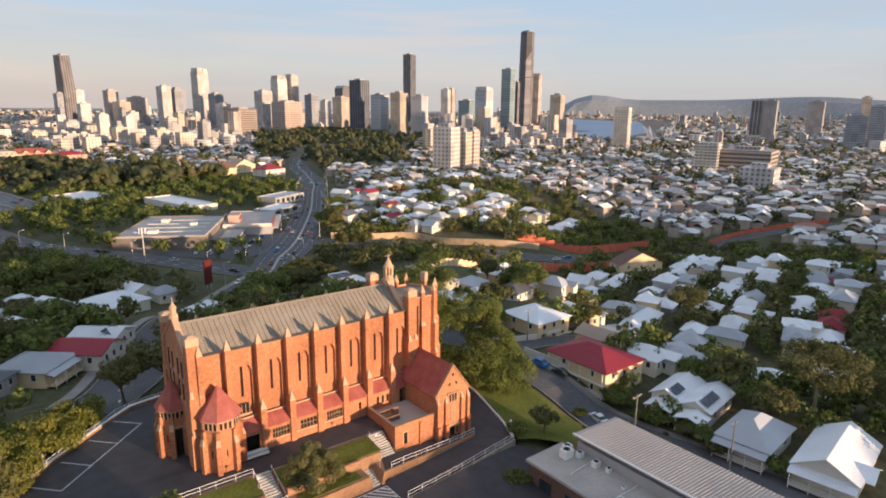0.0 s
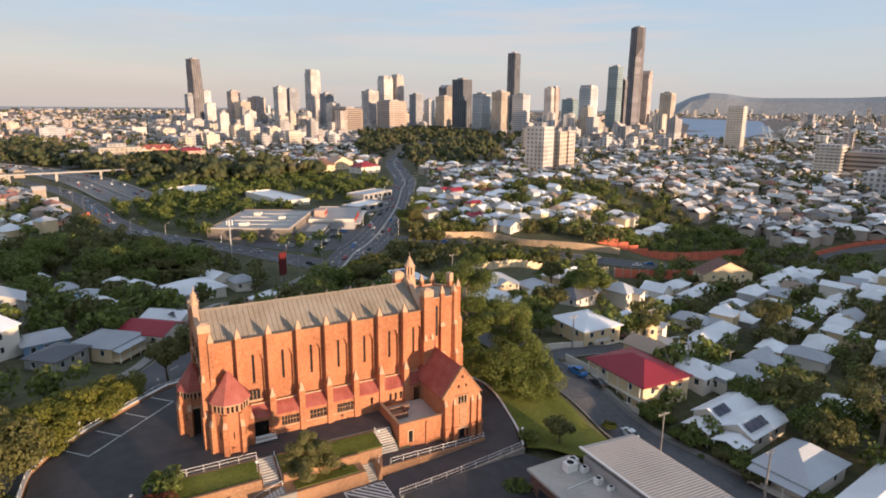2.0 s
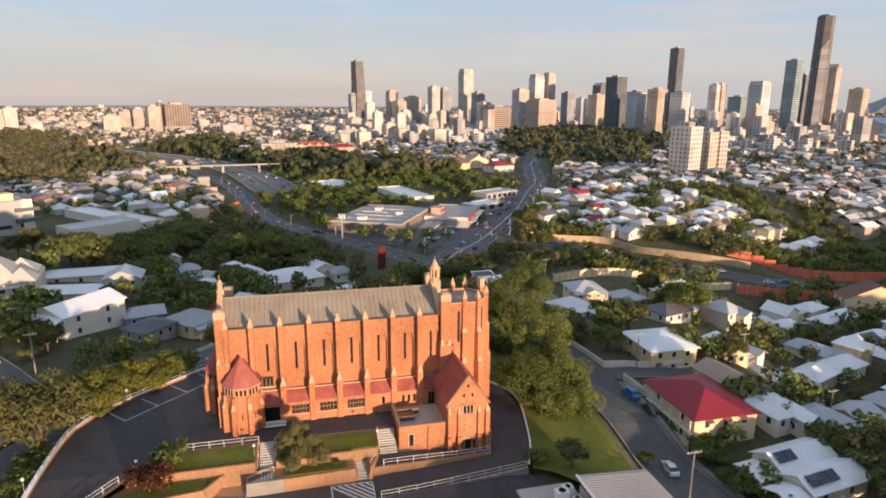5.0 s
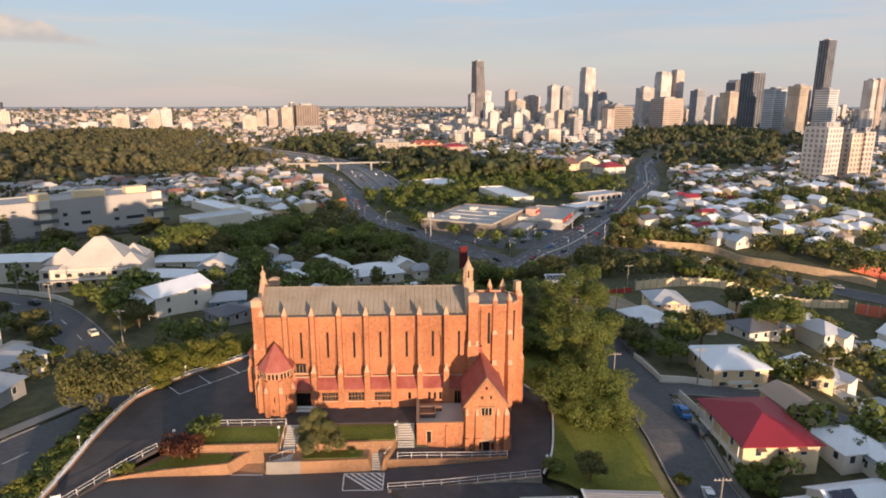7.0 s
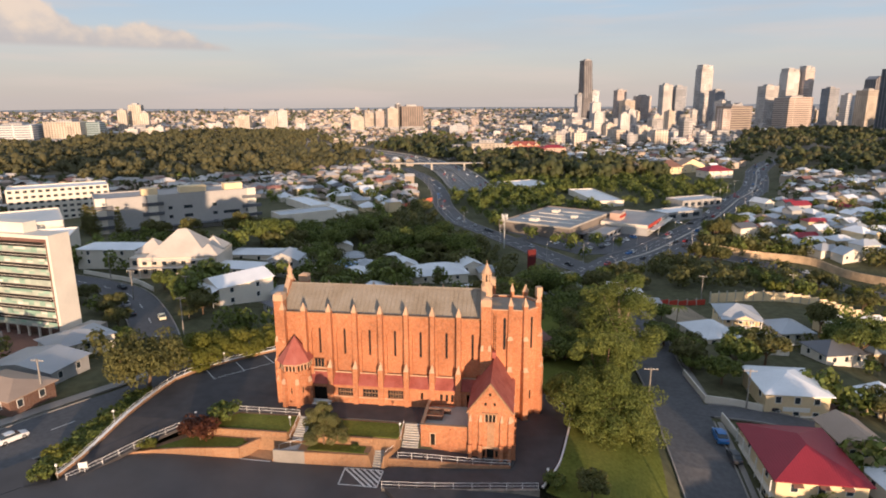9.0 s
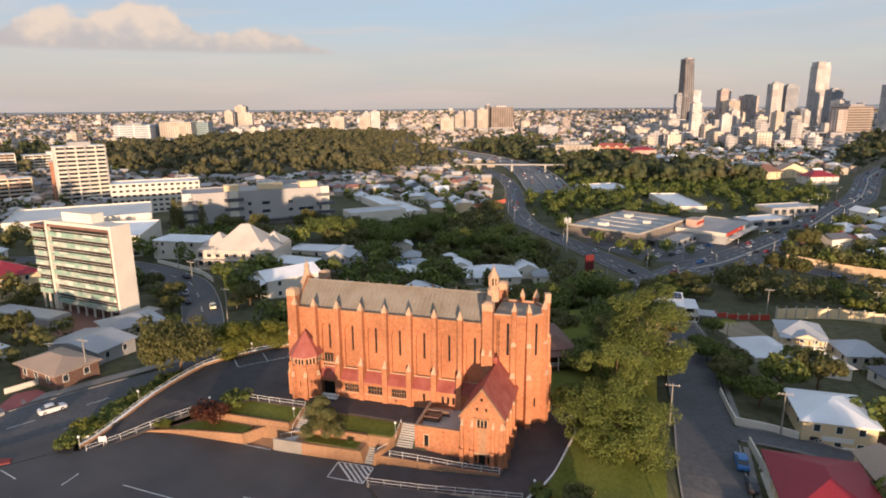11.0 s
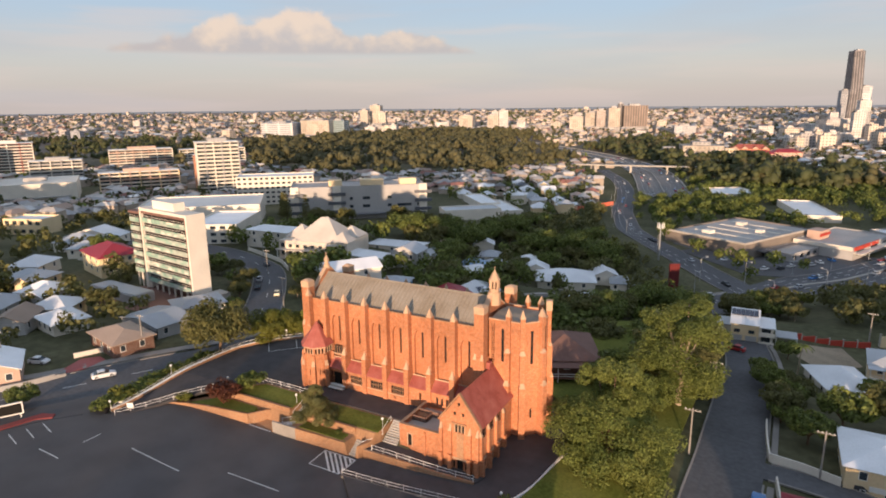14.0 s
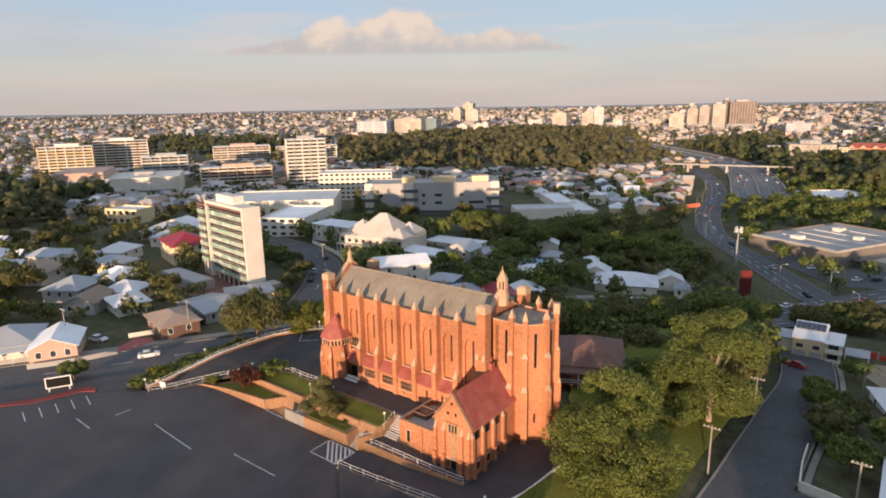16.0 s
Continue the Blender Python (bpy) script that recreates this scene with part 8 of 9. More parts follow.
def scatter_trees(count, poly, kinds, lo, hi, group, gap=2.0, clear=1.2):
    x0, x1, y0, y1 = min(p[0] for p in poly), max(p[0] for p in poly), min(p[1] for p in poly), max(p[1] for p in poly)
    done = tries = 0
    while done < count and tries < count * 25:
        tries += 1
        x, y = x0 + (x1 - x0) * VR.random(), y0 + (y1 - y0) * VR.random()
        if not inside(poly, x, y) or not free(x, y, gap) or road_gap(x, y) < clear:
            continue
        tree(kinds[int(VR.integers(len(kinds)))], x, y, lo + (hi - lo) * float(VR.random()), group=group)
        done += 1


VALLEY = [(-60, 100), (-85, 140), (-72, 262), (-42, 235), (-6, 195), (8, 150), (-5, 100), (-20, 85)]
BEHIND = [(-35, 52), (-45, 100), (-10, 105), (38, 118), (48, 95), (45, 62), (10, 40), (-15, 40)]
BUSSIDE = [(60, 122), (82, 170), (135, 198), (150, 168), (172, 138), (120, 121)]
SUBURB = [(98, -80), (98, 110), (330, 130), (330, -80)]
GULLY = [(150, -25), (190, 20), (250, 30), (240, -20), (180, -60)]
RIDGE = [(110, 215), (165, 210), (210, 165), (330, 150), (330, 330), (150, 330)]
MAINSIDE = [(-95, -75), (-85, -45), (-95, 10), (-125, 52), (-190, 60), (-280, 20), (-280, -80)]
for x, y, r in ((-34, 55, 7), (-28, 54, 6), (-20, 60, 6), (-40, 53, 6), (-46, 54, 6), (-50, 58, 5), (-14, 70, 6), (-30, 46, 6), (-37, 45, 6)):
    take(x, y, r)
for k in range(12):
    take(90 + 10.5 * k, 102 + 1.9 * k, 7)
scatter_trees(14, [(62.8, -46), (66.6, -46), (67.6, -6), (63.0, -8)], ("round", "dark", "shrub", "olive"), 0.28, 0.5, "garden trees along the street", 0.7, 0.4)
scatter_trees(34, VALLEY, ("dark", "round", "broad", "olive"), 0.7, 1.1, "trees in the valley")
scatter_trees(16, BEHIND, ("dark", "round", "broad", "olive"), 0.6, 1.0, "trees behind the church")
scatter_trees(22, BUSSIDE, ("round", "olive", "dark", "bright"), 0.7, 1.05, "trees beside the busway")
scatter_trees(12, [(40, 108), (52, 112), (70, 148), (60, 150), (46, 138)], ("bright", "dark", "round"), 0.7, 1.0, "trees at the junction")
scatter_trees(45, SUBURB, ("dark", "round", "olive", "bright", "dark", "tall"), 0.5, 1.0, "garden trees in the suburb")
scatter_trees(12, [(112, 222), (122, 218), (164, 300), (154, 306)], ("broad", "olive", "tall"), 0.7, 1.1, "trees along the arterial road")
scatter_trees(12, GULLY, ("dark", "dark", "olive"), 0.7, 1.1, "trees in the gully")
scatter_trees(28, MAINSIDE, ("dark", "round", "bright", "dark", "broad"), 0.7, 1.2, "trees along the main road")
scatter_trees(14, [(-120, 60), (-85, 72), (-55, 50), (-62, 15), (-78, 18)], ("dark", "round", "olive"), 0.4, 0.8, "garden trees by the side street")
scatter_trees(10, [(-140, 120), (-100, 112), (-75, 122), (-85, 200), (-125, 215)], ("dark", "tall"), 0.7, 1.1, "trees below the office")

# ---- far woods, suburbs and city ----
FR = np.random.default_rng(99)
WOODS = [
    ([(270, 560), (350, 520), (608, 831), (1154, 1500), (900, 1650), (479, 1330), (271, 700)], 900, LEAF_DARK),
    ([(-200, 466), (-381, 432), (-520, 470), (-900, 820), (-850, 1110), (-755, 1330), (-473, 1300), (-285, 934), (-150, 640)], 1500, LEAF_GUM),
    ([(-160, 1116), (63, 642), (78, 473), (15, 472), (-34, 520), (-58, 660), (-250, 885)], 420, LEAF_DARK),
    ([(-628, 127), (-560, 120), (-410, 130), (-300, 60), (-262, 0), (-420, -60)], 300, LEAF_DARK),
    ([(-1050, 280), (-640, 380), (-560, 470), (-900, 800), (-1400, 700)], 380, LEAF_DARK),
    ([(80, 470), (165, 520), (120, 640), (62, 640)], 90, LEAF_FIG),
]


ICO = [(0, 0, 1)] + [(0.894 * math.cos(1.2566 * i), 0.894 * math.sin(1.2566 * i), 0.447) for i in range(5)] + [(0.894 * math.cos(1.2566 * i + 0.6283), 0.894 * math.sin(1.2566 * i + 0.6283), -0.447) for i in range(5)] + [(0, 0, -1)]
ICOF = [(0, 1 + i, 1 + (i + 1) % 5) for i in range(5)] + [(1 + i, 6 + i, 1 + (i + 1) % 5) for i in range(5)] + [(6 + i, 6 + (i + 1) % 5, 1 + (i + 1) % 5) for i in range(5)]
ICO = np.array(ICO)


def wood(n, spots, leaf, name, label, size=1.9, per=26, solid=False):
    """Crowns of several uneven clumps, each a shell of leaf sprays, over leafy lumps where they are far off."""
    g = Geo()
    for x, y, s in spots:
        z = rise(x, y)
        m = 7 if solid else 5
        at = FR.normal(size=(m, 3)) * (2.3, 2.3, 1.5 if solid else 1.3) + (0, 0, 5.0)
        at[0] = (0, 0, 6.6)
        rad = (1.5 if solid else 2.0) + 1.4 * FR.random(m)
        which = FR.integers(m, size=per)
        for i in range(m if solid else 0):
            k = len(g.v)
            g.v += (s * (at[i] + ICO * rad[i] * (0.5 + 0.7 * FR.random((12, 1)))) + (x, y, z)).tolist()
            g.f += [(k + a, k + b, k + c) for a, b, c in ICOF]
        d = FR.normal(size=(per, 3)) + (0, 0, 0.25)
        d /= np.linalg.norm(d, axis=1)[:, None]
        c = s * (at[which] + d * rad[which][:, None] * ((0.8 if solid else 0.75) + (0.45 if solid else 0.3) * FR.random((per, 1)))) + (x, y, z)
        nn = d + 0.3 * FR.normal(size=(per, 3))
        u = np.cross(nn, FR.normal(size=(per, 3)))
        u /= np.linalg.norm(u, axis=1)[:, None]
        v = np.cross(nn, u)
        v /= np.linalg.norm(v, axis=1)[:, None]
        q = size * s * (0.7 + 0.6 * FR.random((per, 1)))
        k = len(g.v)
        g.v += np.concatenate([c - u * q, c - v * q * 0.8, c + u * q, c + v * q * 0.8], 1).reshape(-1, 3).tolist()
        g.f += [(k + 4 * i, k + 4 * i + 1, k + 4 * i + 2, k + 4 * i + 3) for i in range(per)]
    ob = tagged(part(name, g, leaf), label, "trees", "", "stuff")
    if solid:
        ob.data.polygons.foreach_set("use_smooth", [True] * len(ob.data.polygons))
    return ob


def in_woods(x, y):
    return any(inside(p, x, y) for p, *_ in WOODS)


def scattered(n, poly, gap, clear=2.0):
    out, tries = [], 0
    x0, x1, y0, y1 = min(p[0] for p in poly), max(p[0] for p in poly), min(p[1] for p in poly), max(p[1] for p in poly)
    while len(out) < n and tries < 30 * n:
        tries += 1
        x, y = x0 + (x1 - x0) * FR.random(), y0 + (y1 - y0) * FR.random()
        if inside(poly, x, y) and free(x, y, gap) and road_gap(x, y) > clear:
            out.append((x, y, 0.45 + 0.45 * FR.random()))
    return out


for poly, n, leaf, said in ((VALLEY, 50, LEAF_DARK, "dense green trees and undergrowth in the valley"), (VALLEY, 70, LEAF_GUM, "olive-green trees in the valley"), (VALLEY, 90, LEAF_FIG, "lighter green trees in the valley"), (BEHIND, 80, LEAF_FIG, "green garden trees behind the church"), (BUSSIDE, 60, LEAF_GUM, "grey-green scrub beside the busway"),
                            (SUBURB, 130, LEAF_DARK, "green garden trees between the houses"), (SUBURB, 230, LEAF_FIG, "lighter green garden trees between the houses"), (SUBURB, 80, LEAF_GUM, "olive-green garden trees between the houses"), ([(-8, 330), (28, 396), (62, 388), (84, 322), (62, 300), (30, 300), (8, 292)], 70, LEAF_FIG, "broad green trees behind the warehouse"), ([(-28, 345), (-34, 400), (-14, 404), (8, 412), (22, 398), (-2, 330)], 46, LEAF_FIG, "broad green trees in front of the freeway"), ([(60, -60), (66, -60), (68, 30), (100, 40), (100, -60)], 26, LEAF_FIG, "green garden trees round the cottages"), (GULLY, 60, LEAF_DARK, "dense dark trees in the gully"), (RIDGE, 210, LEAF_FIG, "garden trees between the ridge houses"), (RIDGE, 150, LEAF_GUM, "olive-green garden trees on the ridge"), ([(206, 172), (250, 156), (330, 140), (330, 185), (230, 196)], 70, LEAF_FIG, "green trees above the orange noise wall"),
                            (MAINSIDE, 130, LEAF_DARK, "dense green trees beside the main road"), ([(-20, 300), (0, 345), (60, 350), (110, 330), (60, 420), (-5, 420)], 60, LEAF_FIG, "sunlit green trees by the freeway"),
                            ([(-160, 300), (-66, 290), (-62, 400), (-140, 470)], 70, LEAF_FIG, "green trees beside the freeway houses"),
                            ([(-135, 45), (-60, 40), (-40, 30), (-36, 60), (-60, 125), (-140, 130)], 70, LEAF_FIG, "garden trees round the side street"),
                            ([(-100, -62), (-66, -20), (-66, 22), (-110, 26), (-200, 60), (-280, 60), (-230, 130), (-150, 100)], 64, LEAF_DARK, "garden trees behind the corner houses"),
                            ([(-20, 440), (-5, 345), (150, 345), (200, 480), (60, 540)], 200, LEAF_FIG, "sunlit green trees between the sheds"), ([(110, 134), (170, 132), (204, 120), (330, 136), (330, 124), (204, 114), (176, 127), (110, 124)], 26, LEAF_FIG, "green trees behind the noise wall"),
                            ([(0, 258), (12, 226), (34, 196), (60, 172), (74, 214), (46, 202), (18, 226), (2, 300), (-14, 350)], 22, LEAF_FIG, "green trees between the ramp and the shops"), ([(-4, 200), (-34, 262), (-46, 330), (-62, 300), (-44, 240), (-14, 196)], 44, LEAF_GUM, "olive-green trees beside the ramp"),
                            ([(-20, 470), (30, 410), (60, 430), (10, 500), (-30, 560)], 40, LEAF_FIG, "sunlit trees beside the freeway"),
                            ([(-14, 152), (4, 128), (26, 134), (24, 160), (6, 192), (-6, 200)], 34, LEAF_GUM, "olive-green trees beside the junction"), ([(112, 216), (166, 208), (206, 160), (230, 158), (200, 200), (140, 232)], 46, LEAF_GUM, "trees along the top of the retaining wall"),
                            ([(-10, 430), (60, 420), (130, 440), (160, 520), (20, 470)], 60, LEAF_FIG, "sunlit trees above the car yards"),
                            ([(110, 330), (150, 330), (200, 450), (190, 520), (130, 440)], 40, LEAF_FIG, "green trees beside the arterial road")):
    wood(n, scattered(n, poly, 1.2, 5.0 if poly[0][0] < -90 else 2.5), leaf, "garden_trees", said, 0.8, 150)

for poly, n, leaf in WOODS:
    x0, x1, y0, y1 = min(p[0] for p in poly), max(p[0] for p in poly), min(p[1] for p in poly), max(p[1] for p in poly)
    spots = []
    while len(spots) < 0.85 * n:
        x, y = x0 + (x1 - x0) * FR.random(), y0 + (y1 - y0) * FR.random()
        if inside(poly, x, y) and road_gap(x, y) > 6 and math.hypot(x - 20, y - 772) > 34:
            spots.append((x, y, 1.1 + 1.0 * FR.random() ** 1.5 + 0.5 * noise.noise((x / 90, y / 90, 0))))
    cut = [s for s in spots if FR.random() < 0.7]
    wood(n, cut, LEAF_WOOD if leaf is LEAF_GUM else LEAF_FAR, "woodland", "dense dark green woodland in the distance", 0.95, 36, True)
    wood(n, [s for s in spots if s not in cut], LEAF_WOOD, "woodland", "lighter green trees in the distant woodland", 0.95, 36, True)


def spread(n, near, far, lo, hi, test):
    """Random plan points between two distances and two bearings (degrees right of +y) from the camera's side."""
    out = []
    while len(out) < n:
        b = radians(lo + (hi - lo) * FR.random())
        r = near * (far / near) ** FR.random()
        x, y = r * math.sin(b), r * math.cos(b) - 80
        if test(x, y):
            out.append((x, y))
    return out


YARDS = [(-40, 330), (190, 330), (245, 520), (170, 600), (40, 560), (-70, 560)]


def clear_far(x, y):
    return not in_woods(x, y) and road_gap(x, y) > 14 and not inside(YARDS, x, y) and not (x < 340 and x > -280 and y < 335 and y > -80) and free(x, y, 9) and not (1150 < x < 2700 and 0.62 < y / x < 0.88)


for x, y, r in ((-682, 210, 30), (-694, 276, 32), (-560, 258, 26), (-462, 277, 36), (-638, 404, 38), (-372, 290, 24), (-400, 300, 12), (-600, 480, 42), (-470, 165, 62), (-520, 195, 50)):
    take(x, y, r)
lots = spread(11000, 330, 4300, -75, 80, clear_far)
cols = {}
for x, y in lots:
    cols.setdefault(int(FR.choice(6, p=(0.30, 0.18, 0.06, 0.09, 0.04, 0.33) if x > 60 else (0.36, 0.22, 0.10, 0.21, 0.09, 0.02))), []).append((x, y))
wl = Geo()
for k, rm in enumerate(mat("far_roof_" + str(c), rgb, 0.6, 0.2, 0.05, 0.3, piece=-0.25) for c, rgb in (("pale", (0.50, 0.465, 0.43)), ("grey", (0.34, 0.33, 0.33)), ("dark", (0.17, 0.165, 0.165)), ("beige", (0.36, 0.27, 0.22)), ("red", (0.30, 0.14, 0.11)), ("white", (0.70, 0.69, 0.68)))):
    g = Geo()
    for x, y in cols[k]:
        z, big = rise(x, y), 1 + 0.5 * FR.random() + (0.8 if math.hypot(x, y) > 1500 else 0)
        w, d, h = 6.3 * big, (6.4 + 4.0 * FR.random()) * big, (3.6 + 3 * (FR.random() < 0.4)) * (1 + 0.25 * (big > 1.8))
        m = pose(x, y, z, 0, 0, 20 + 90 * int(FR.integers(2)) + 8 * FR.normal())
        a = Geo().box(-w / 2, -d / 2, -2, w / 2, d / 2, h).turned(m)
        wl.add(a.v, a.f[2:])
        r = hip(w, d, h, 0.5) if FR.random() < 0.6 else gable(w, d, h, 0.5)
        half = len(r.v) // 2
        r.f = [f for f in r.f if max(f) < half]
        r.v = r.v[:half]
        r.turned(m)
        g.add(r.v, r.f)
    tagged(part("suburban_roofs", g, rm), "roofs of small houses in the far suburbs", "houses", "", "stuff")
tagged(part("suburban_walls", wl, mat("far_house_wall", (0.42, 0.35, 0.29), 0.8, 0.2, 0.05, 0.4, piece=-0.25)), "pale walls of small houses in the far suburbs", "houses", "", "stuff")
for leaf, n, s in ((LEAF_FAR, 2500, 0.8), (LEAF_FIG, 900, 0.7), (LEAF_WOOD, 900, 0.8)):
    wood(n, [(x, y, s * (0.7 + 0.6 * FR.random()) * (1 + min(1.2, math.hypot(x, y) / 2500))) for x, y in spread(n, 320, 4300, -75, 80, lambda x, y: clear_far(x, y))], leaf, "suburban_trees", "garden trees scattered through the far suburbs", 1.5, 24)

for style, n in (("white", 400), ("cream", 280), ("rose", 130), ("grey", 130), ("peach", 80), ("slate", 50)):
    g = Geo()
    for x, y in spread(int(n * 0.62), 1050, 2500, 2, 47, clear_far) + spread(int(n * 0.3), 1300, 4200, -60, 75, clear_far) + spread(int(n * 0.28), 2300, 4450, 40, 78, clear_far):
        w, d, h = 11 + 20 * FR.random(), 11 + 14 * FR.random(), 7 + 17 * FR.random() ** 2
        if x > 150 and FR.random() < 0.16:
            w, d, h = 15 + 8 * FR.random(), 14 + 6 * FR.random(), 24 + 34 * FR.random()
        g2 = Geo().box(-w / 2, -d / 2, -4, w / 2, d / 2, h)
        if FR.random() < 0.5:
            g2.box(-w / 4, -d / 4, h, w / 5, d / 4, h + 3.5)
        g2.turned(pose(x, y, rise(x, y), 0, 0, 20 + 10 * FR.normal()))
        g.add(g2.v, g2.f)
    tagged(part("city_blocks", g, FAC[style]), "%s mid-rise blocks in the distant city" % SAYF[style], "buildings", "", "stuff")

rb = thing("apartment_building", 20, 792, rise(20, 792) - 1, 6, "red brick building with steep red gabled roofs", "apartment block")
part("brick_wall", Geo().box(-22, -8, -2, 22, 8, 15), W_TERRA, rb)
part("main_roof", hip(44, 16, 15, 0.6), REDTILE, rb)
for u in (-17, -6, 6, 17):
    part("bay", Geo().box(u - 3.6, -10, -2, u + 3.6, -8, 15), W_TERRA, rb)
    part("front_gable", gable(7.2, 9.0, 15, 0.9, 0.5).turned(Matrix.Translation((u, -6.0, 0))), REDTILE, rb)
    part("gable_wall", Geo().add([(u - 3.6, -10, 15), (u + 3.6, -10, 15), (u, -10, 18.2), (u, -6, 18.2)], [(0, 1, 2), (0, 2, 3), (1, 3, 2)]), W_PEACH, rb)
    for k in range(4):
        part("window", Geo().box(u - 2.4, -10.08, 1.0 + 3.6 * k, u + 2.4, -9.96, 2.8 + 3.6 * k), PANE, rb)
take(20, 788, 26)

tower(214, 2053, 186, 44, 'brown', 'lean')
tower(194, 2046, 79, 30, 'slate')
tower(244, 2060, 89, 31, 'steel')
tower(230, 1880, 51, 32, 'white')
tower(139, 1408, 14, 50, 'white')
tower(314, 1968, 89, 37, 'rose')
tower(325, 1885, 57, 43, 'cream')
tower(385, 1975, 71, 47, 'rose')
tower(411, 1764, 99, 35, 'white')
tower(451, 1785, 94, 39, 'slate')
tower(528, 1826, 155, 43, 'white', 'crown')
tower(540, 1728, 82, 36, 'slate')
tower(542, 1675, 54, 35, 'white')
tower(466, 1331, 42, 68, 'brownband')
tower(607, 1545, 88, 40, 'white')
tower(661, 1566, 130, 38, 'white', 'crown')
tower(697, 1561, 135, 32, 'rose', 'crown')
tower(623, 1430, 60, 74, 'peach')
tower(787, 1629, 83, 34, 'slate')
tower(823, 1611, 67, 31, 'steel')
tower(792, 1458, 75, 42, 'cream')
tower(895, 1630, 112, 50, 'brown', 'dome')
tower(782, 1338, 116, 44, 'dark')
tower(784, 1244, 79, 40, 'steel')
tower(791, 1168, 83, 44, 'cream')
tower(1129, 1615, 215, 42, 'dark')
tower(831, 1140, 76, 40, 'steel')
tower(1066, 1339, 101, 30, 'white')
tower(1084, 1338, 102, 23, 'rose')
tower(1048, 1225, 69, 41, 'teal')
tower(1017, 1120, 102, 41, 'steel', 'crown')
tower(885, 970, 49, 28, 'cream')
tower(1165, 1188, 154, 42, 'teal')
tower(1203, 1194, 121, 16, 'brown')
tower(1369, 1325, 278, 53, 'brown', 'taper')
tower(1428, 1336, 159, 37, 'rose', 'dome')
tower(1297, 1125, 88, 43, 'cream')
tower(367, 439, 29, 22, 'white')
tower(399, 452, 23, 17, 'cream')
tower(414, 452, 24, 12, 'rose')
tower(887, 600, 53, 24, 'white', 'tiers')
tower(660, 308, 12, 27, 'white', 'tiers')
tower(1492, 658, 74, 28, 'dark')
tower(1522, 640, 74, 34, 'grey')
tower(1727, 618, 75, 48, 'rose')
tower(2238, 677, 96, 26, 'cream')
tower(1381, 403, 42, 34, 'slate')
tower(1391, 370, 60, 26, 'slate')
tower(698, 278, 4, 54, 'brownband')
tower(541, 189, -2, 32, 'white')
tower(-330, 1517, 39, 34, 'cream')
tower(-282, 1535, 44, 70, 'tan')
tower(-318, 1540, 49, 18, 'brown')
tower(-372, 1561, 33, 30, 'rose')
tower(-405, 1448, 19, 40, 'cream')
tower(-28, 702, 1, 44, 'cream')
tower(-66, 719, -7, 30, 'white')
tower(-947, 1299, 39, 25, 'cream')
tower(-949, 1358, 51, 35, 'cream')
tower(-907, 1326, 32, 25, 'cream')
tower(-878, 1102, 17, 41, 'teal')
tower(-914, 1074, 18, 83, 'cream')
tower(-980, 1017, 14, 91, 'steel')
tower(-642, 1468, 22, 36, 'cream')
tower(-706, 1439, 22, 45, 'cream')
tower(-142, 1395, 0, 55, 'slate')

def flats(x, y, turn, w, d, floors, label, wall, accent, rail, bays=4, setback=0.0):
    """An apartment building: body, recessed glazing, a balcony on each bay and storey, party fins, roof and plant."""
    z = rise(x, y) - 2
    ob = thing("apartment_building", x, y, z, turn, label, "apartment block", "apartment buildings to the west")
    fh, h = 3.2, 3.2 * floors + 2
    part("body", Geo().box(-w / 2, -d / 2 + 1.6, 0, w / 2, d / 2, h), wall, ob)
    for k in range(bays + 1):
        u = -w / 2 + w * k / bays
        part("fin", Geo().box(u - 0.45, -d / 2 - 0.7, 0, u + 0.45, -d / 2 + 1.6, h + 0.5), accent if k % 2 else wall, ob)
    for f in range(floors):
        zf = 2 + fh * f
        fl = part("storey", Geo().box(-w / 2 + 0.35, -d / 2 + 1.45, zf + 0.3, w / 2 - 0.35, -d / 2 + 1.58, zf + 2.6), PANE, ob, "dark balcony glazing")
        a, b, c = -w / 2 + 0.4, w / 2 - 0.4, -d / 2 - 0.5
        ell = [(c, zf - 0.15), (c + 1.95, zf - 0.15), (c + 1.95, zf + 0.12), (c + 0.12, zf + 0.12), (c + 0.12, zf + 1.1), (c, zf + 1.1)]
        tier = Geo().add([(u, *q) for u in (a, b) for q in ell], [tuple(range(6))[::-1], tuple(range(6, 12))] + [(k, (k + 1) % 6, 6 + (k + 1) % 6, 6 + k) for k in range(6)])
        part("balcony", tier, rail if f % 3 or setback else accent, fl)
        part("end_window", Geo().box(w / 2 - 0.05, -d / 4, zf + 0.9, w / 2 + 0.05, d / 8, zf + 2.3), PANE, fl)
    part("roof", Geo().box(-w / 2 - 0.5, -d / 2 - 0.2, h, w / 2 + 0.5, d / 2 + 0.4, h + 0.5), WHITE, ob)
    part("roof_plant", Geo().box(-w / 5, -d / 6, h + 0.5, w / 4, d / 3, h + 3.2), accent, ob)
    return ob


W_MAROON = mat("maroon_render", (0.26, 0.07, 0.06), 0.7, 0.15, 0.4, 3)
flats(-682, 210, 62, 52, 20, 10, "cream apartment building with small balconies", W_CREAM, W_WHITE, W_CREAM, 6)
flats(-694, 276, 60, 58, 22, 11, "dark red and white apartment building with framed balconies", W_MAROON, W_WHITE, W_WHITE, 5)
flats(-560, 258, 58, 44, 18, 7, "white low apartment building with shaded balconies", W_WHITE, W_GREY, W_WHITE, 5)
flats(-462, 277, 58, 66, 16, 5, "long cream apartment row with balconies", W_CREAM, W_PEACH, W_WHITE, 8)
flats(-638, 404, 58, 70, 22, 7, "pale stepped apartment building", W_WHITE, W_PEACH, W_WHITE, 8)
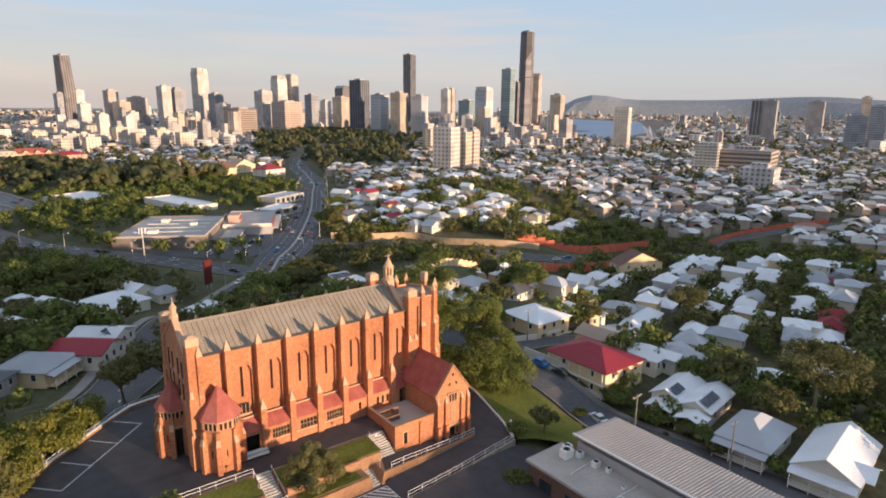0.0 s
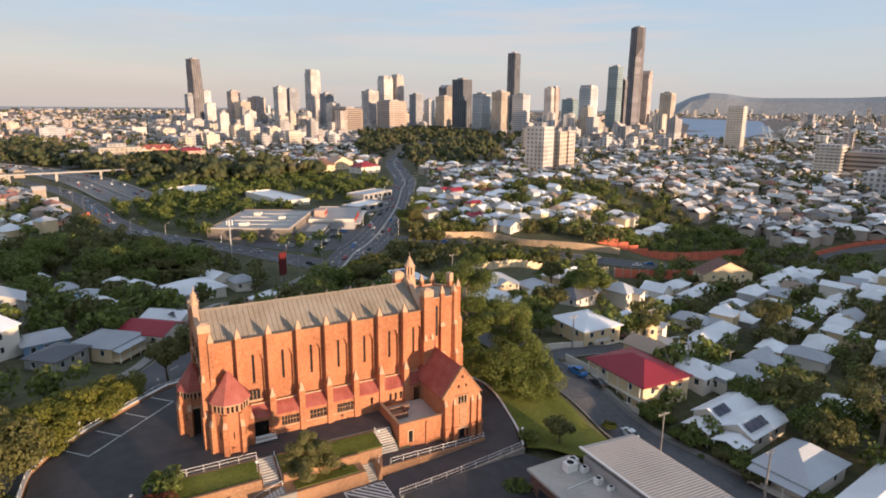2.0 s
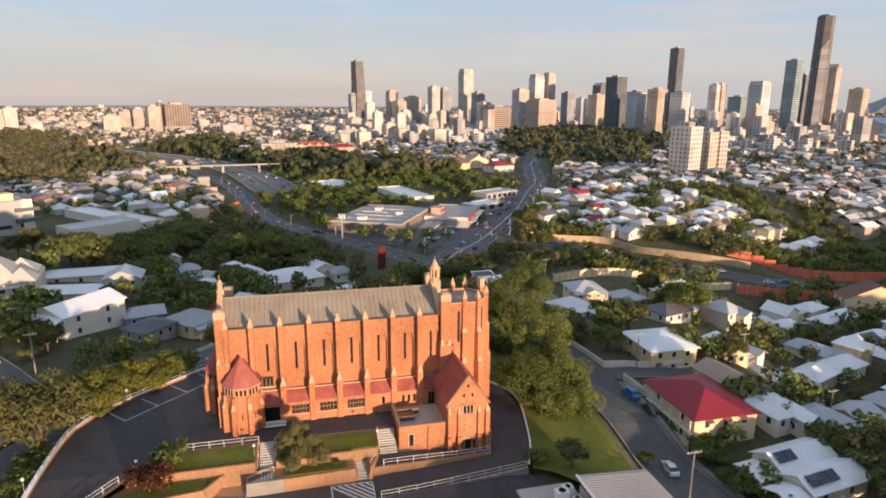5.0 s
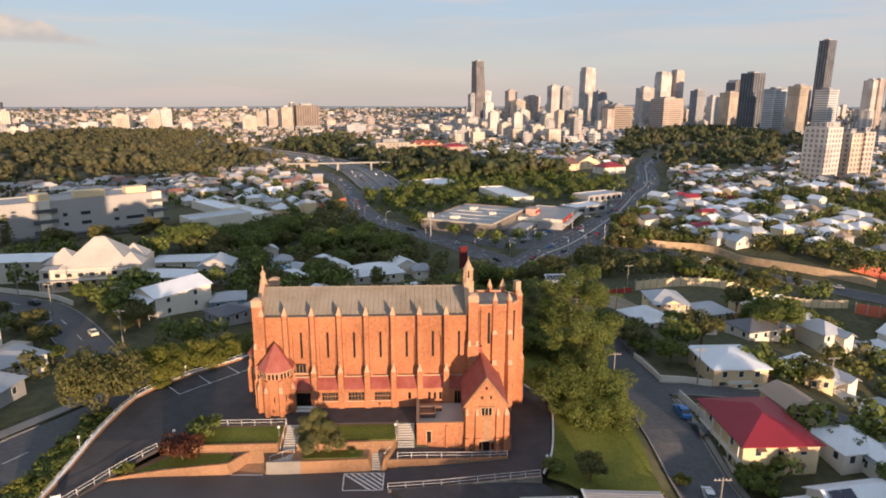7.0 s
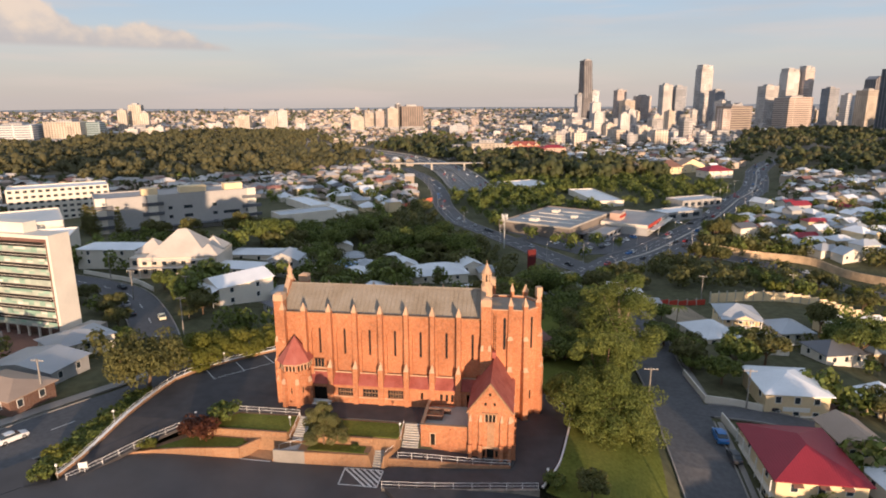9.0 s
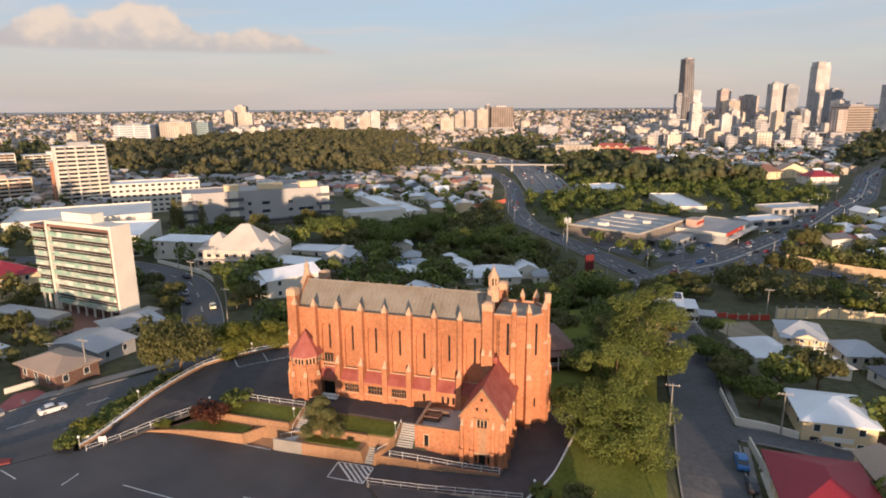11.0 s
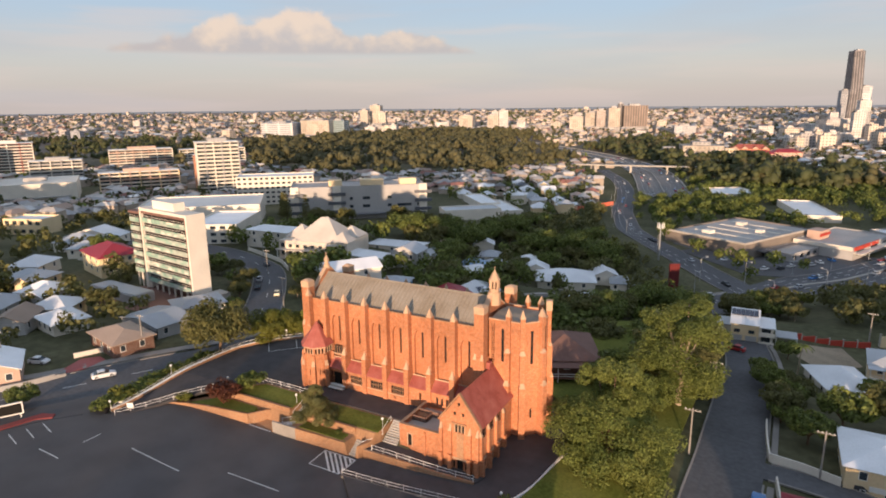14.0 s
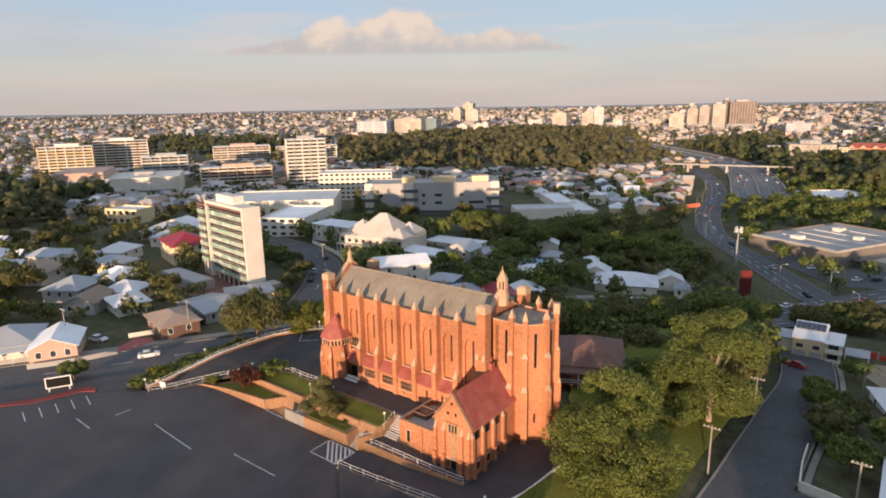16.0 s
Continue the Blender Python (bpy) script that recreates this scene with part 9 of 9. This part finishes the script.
flats(-372, 290, 56, 34, 18, 14, "tall white apartment building with balconies", W_WHITE, W_GREY, W_WHITE, 5, 1.0)
flats(-400, 300, 56, 18, 16, 10, "terracotta rendered apartment wing", W_TERRA, W_WHITE, W_PEACH, 2)
flats(-600, 480, 58, 80, 20, 6, "long pale apartment building among trees", W_CREAM, W_WHITE, W_WHITE, 9)
ml = block("shopping_hall", -486, 178, 57, 96, 60, 15, "broad pale hall with a flat white roof", "hall", W_WHITE, W_WHITE, 2, 0, -22)
part("upper_hall", Geo().box(-47.5, -29.5, 14, -10, 28, 21), W_PEACH, ml)
part("awning", Geo().box(-40, -33, 4, 44, -30.3, 4.6), W_GREY, ml)
part("roof_plant", Geo().box(10, -4, 14.2, 26, 10, 17.5), W_GREY, ml)
tower(-821, 871, -32, 53, 'flats_peach')
tower(-777, 911, -24, 48, 'cream')
tower(-617, 1480, 35, 30, 'white')
tower(-645, 1489, 32, 22, 'white')
tower(-409, 1612, 26, 53, 'cream')

setting("river", drape([(1180, 900), (1235, 850), (1700, 1080), (2600, 1780), (2560, 2240), (1900, 1560), (1300, 1060)], lambda x, y: rise(x, y) + 1.2, 120, 1), mat("river_water", (0.11, 0.19, 0.33), 0.35, 0.1, 0.05, 0.4, spec=0.5), "blue-grey river water", "river")

# white cable bridge over the river
ob = thing("cable_bridge", 1180, 720, rise(1180, 720), math.degrees(math.atan2(-99, -41)), "white steel cable bridge with raking masts", "bridge")
part("deck", Geo().box(-75, -5, 9, 75, 5, 11.5), WHITE, ob)
for k in (-54, -22, 22, 54):
    part("pier", Geo().box(k - 1.5, -4, -6, k + 1.5, 4, 9), CONCRETE, ob)
for k in (-1, 1):
    for s in (-1, 1):
        part("mast", Geo().tube((26 * k, 4 * s, 10), (46 * k, 7 * s, 36), 1.2, 0.6, 8), WHITE, ob)
        for n in range(5):
            part("cable", Geo().tube((46 * k, 7 * s, 36), ((8 + 8 * n) * k, 4.5 * s, 11), 0.3, 0.3, 4), WHITE, ob)
        part("back_stay", Geo().tube((46 * k, 7 * s, 36), (73 * k, 4.5 * s, 11), 0.35, 0.35, 4), WHITE, ob)
# the hills' base colour carries the pale blue-grey of distance haze
HILLS = mat("haze_tinted_hills", (0.27, 0.29, 0.31), 0.95, 0.2, 0.01, 0.05)
g = Geo()
steps = 120
for i in range(steps + 1):
    b = radians(-80 + 165 * i / steps)
    deg = math.degrees(b)
    hgt = 24 + 7 * noise.noise((i * 0.11, 0, 0)) + (98 + 12 * noise.noise((i * 0.3, 5, 0))) * smooth((deg - 46) / 4) + 36 * math.exp(-((deg - 51) / 2.0) ** 2)
    hgt += 22 * math.exp(-((deg - 68) / 4) ** 2) + 16 * math.exp(-((deg - 21) / 4) ** 2)
    for r, z in ((4550, -12), (4650, hgt * 0.75), (4750, hgt)):
        g.v.append((r * math.sin(b), r * math.cos(b) - 80, z))
g.f = [(3 * i + j, 3 * i + j + 1, 3 * i + j + 4, 3 * i + j + 3) for i in range(steps) for j in range(2)]
setting("hills", g, HILLS, "low hills on the horizon, with distance haze put into their blue-grey colour", "hills")


# ---- an unseen ridge with trees, added behind the camera to shade the low ground ----
g, crest = Geo(), []
sx, sy = math.sin(radians(SUN_AZ)), -math.cos(radians(SUN_AZ))
for i in range(91):
    p = -900 + 20 * i
    # crest height sets where the sun's shadow line falls on church and suburb
    top = 15.4 + 1.2 * noise.noise((p / 70, 4.0, 0)) - 15 * smooth((p - 27) / 22) - 14 * smooth((p - 80) / 50) + 2.0 * smooth((-60 - p) / 60)
    for q, z in ((240, -26), (290, top - 6), (320, top - 3.0), (360, top - 4), (470, -26)):
        g.v.append((sx * q - sy * p, sy * q + sx * p, z))
    for k in range(3):
        u, v = p + 20 * FR.random(), 305 + 30 * FR.random()
        crest.append((sx * v - sy * u, sy * v + sx * u, top - 3.6, 0.7 + 0.35 * FR.random()))
g.f = [(5 * i + j, 5 * i + j + 1, 5 * i + j + 6, 5 * i + j + 5) for i in range(90) for j in range(4)]
setting("wooded_ridge", g, GROUND, "unseen low ridge added behind the camera to shade the low ground", "hill")
cr = Geo()
for x, y, z, s in crest:
    one = leaves(FR, [(x + 3 * FR.normal(), y + 3 * FR.normal(), z + 2.2 * s, 3.0 * s) for _ in range(4)], 26, 1.0)
    cr.add(one.v, one.f)
tagged(part("ridge_trees", cr, LEAF_DARK), "unseen dark trees added along the shading ridge's crest", "trees", "", "stuff")
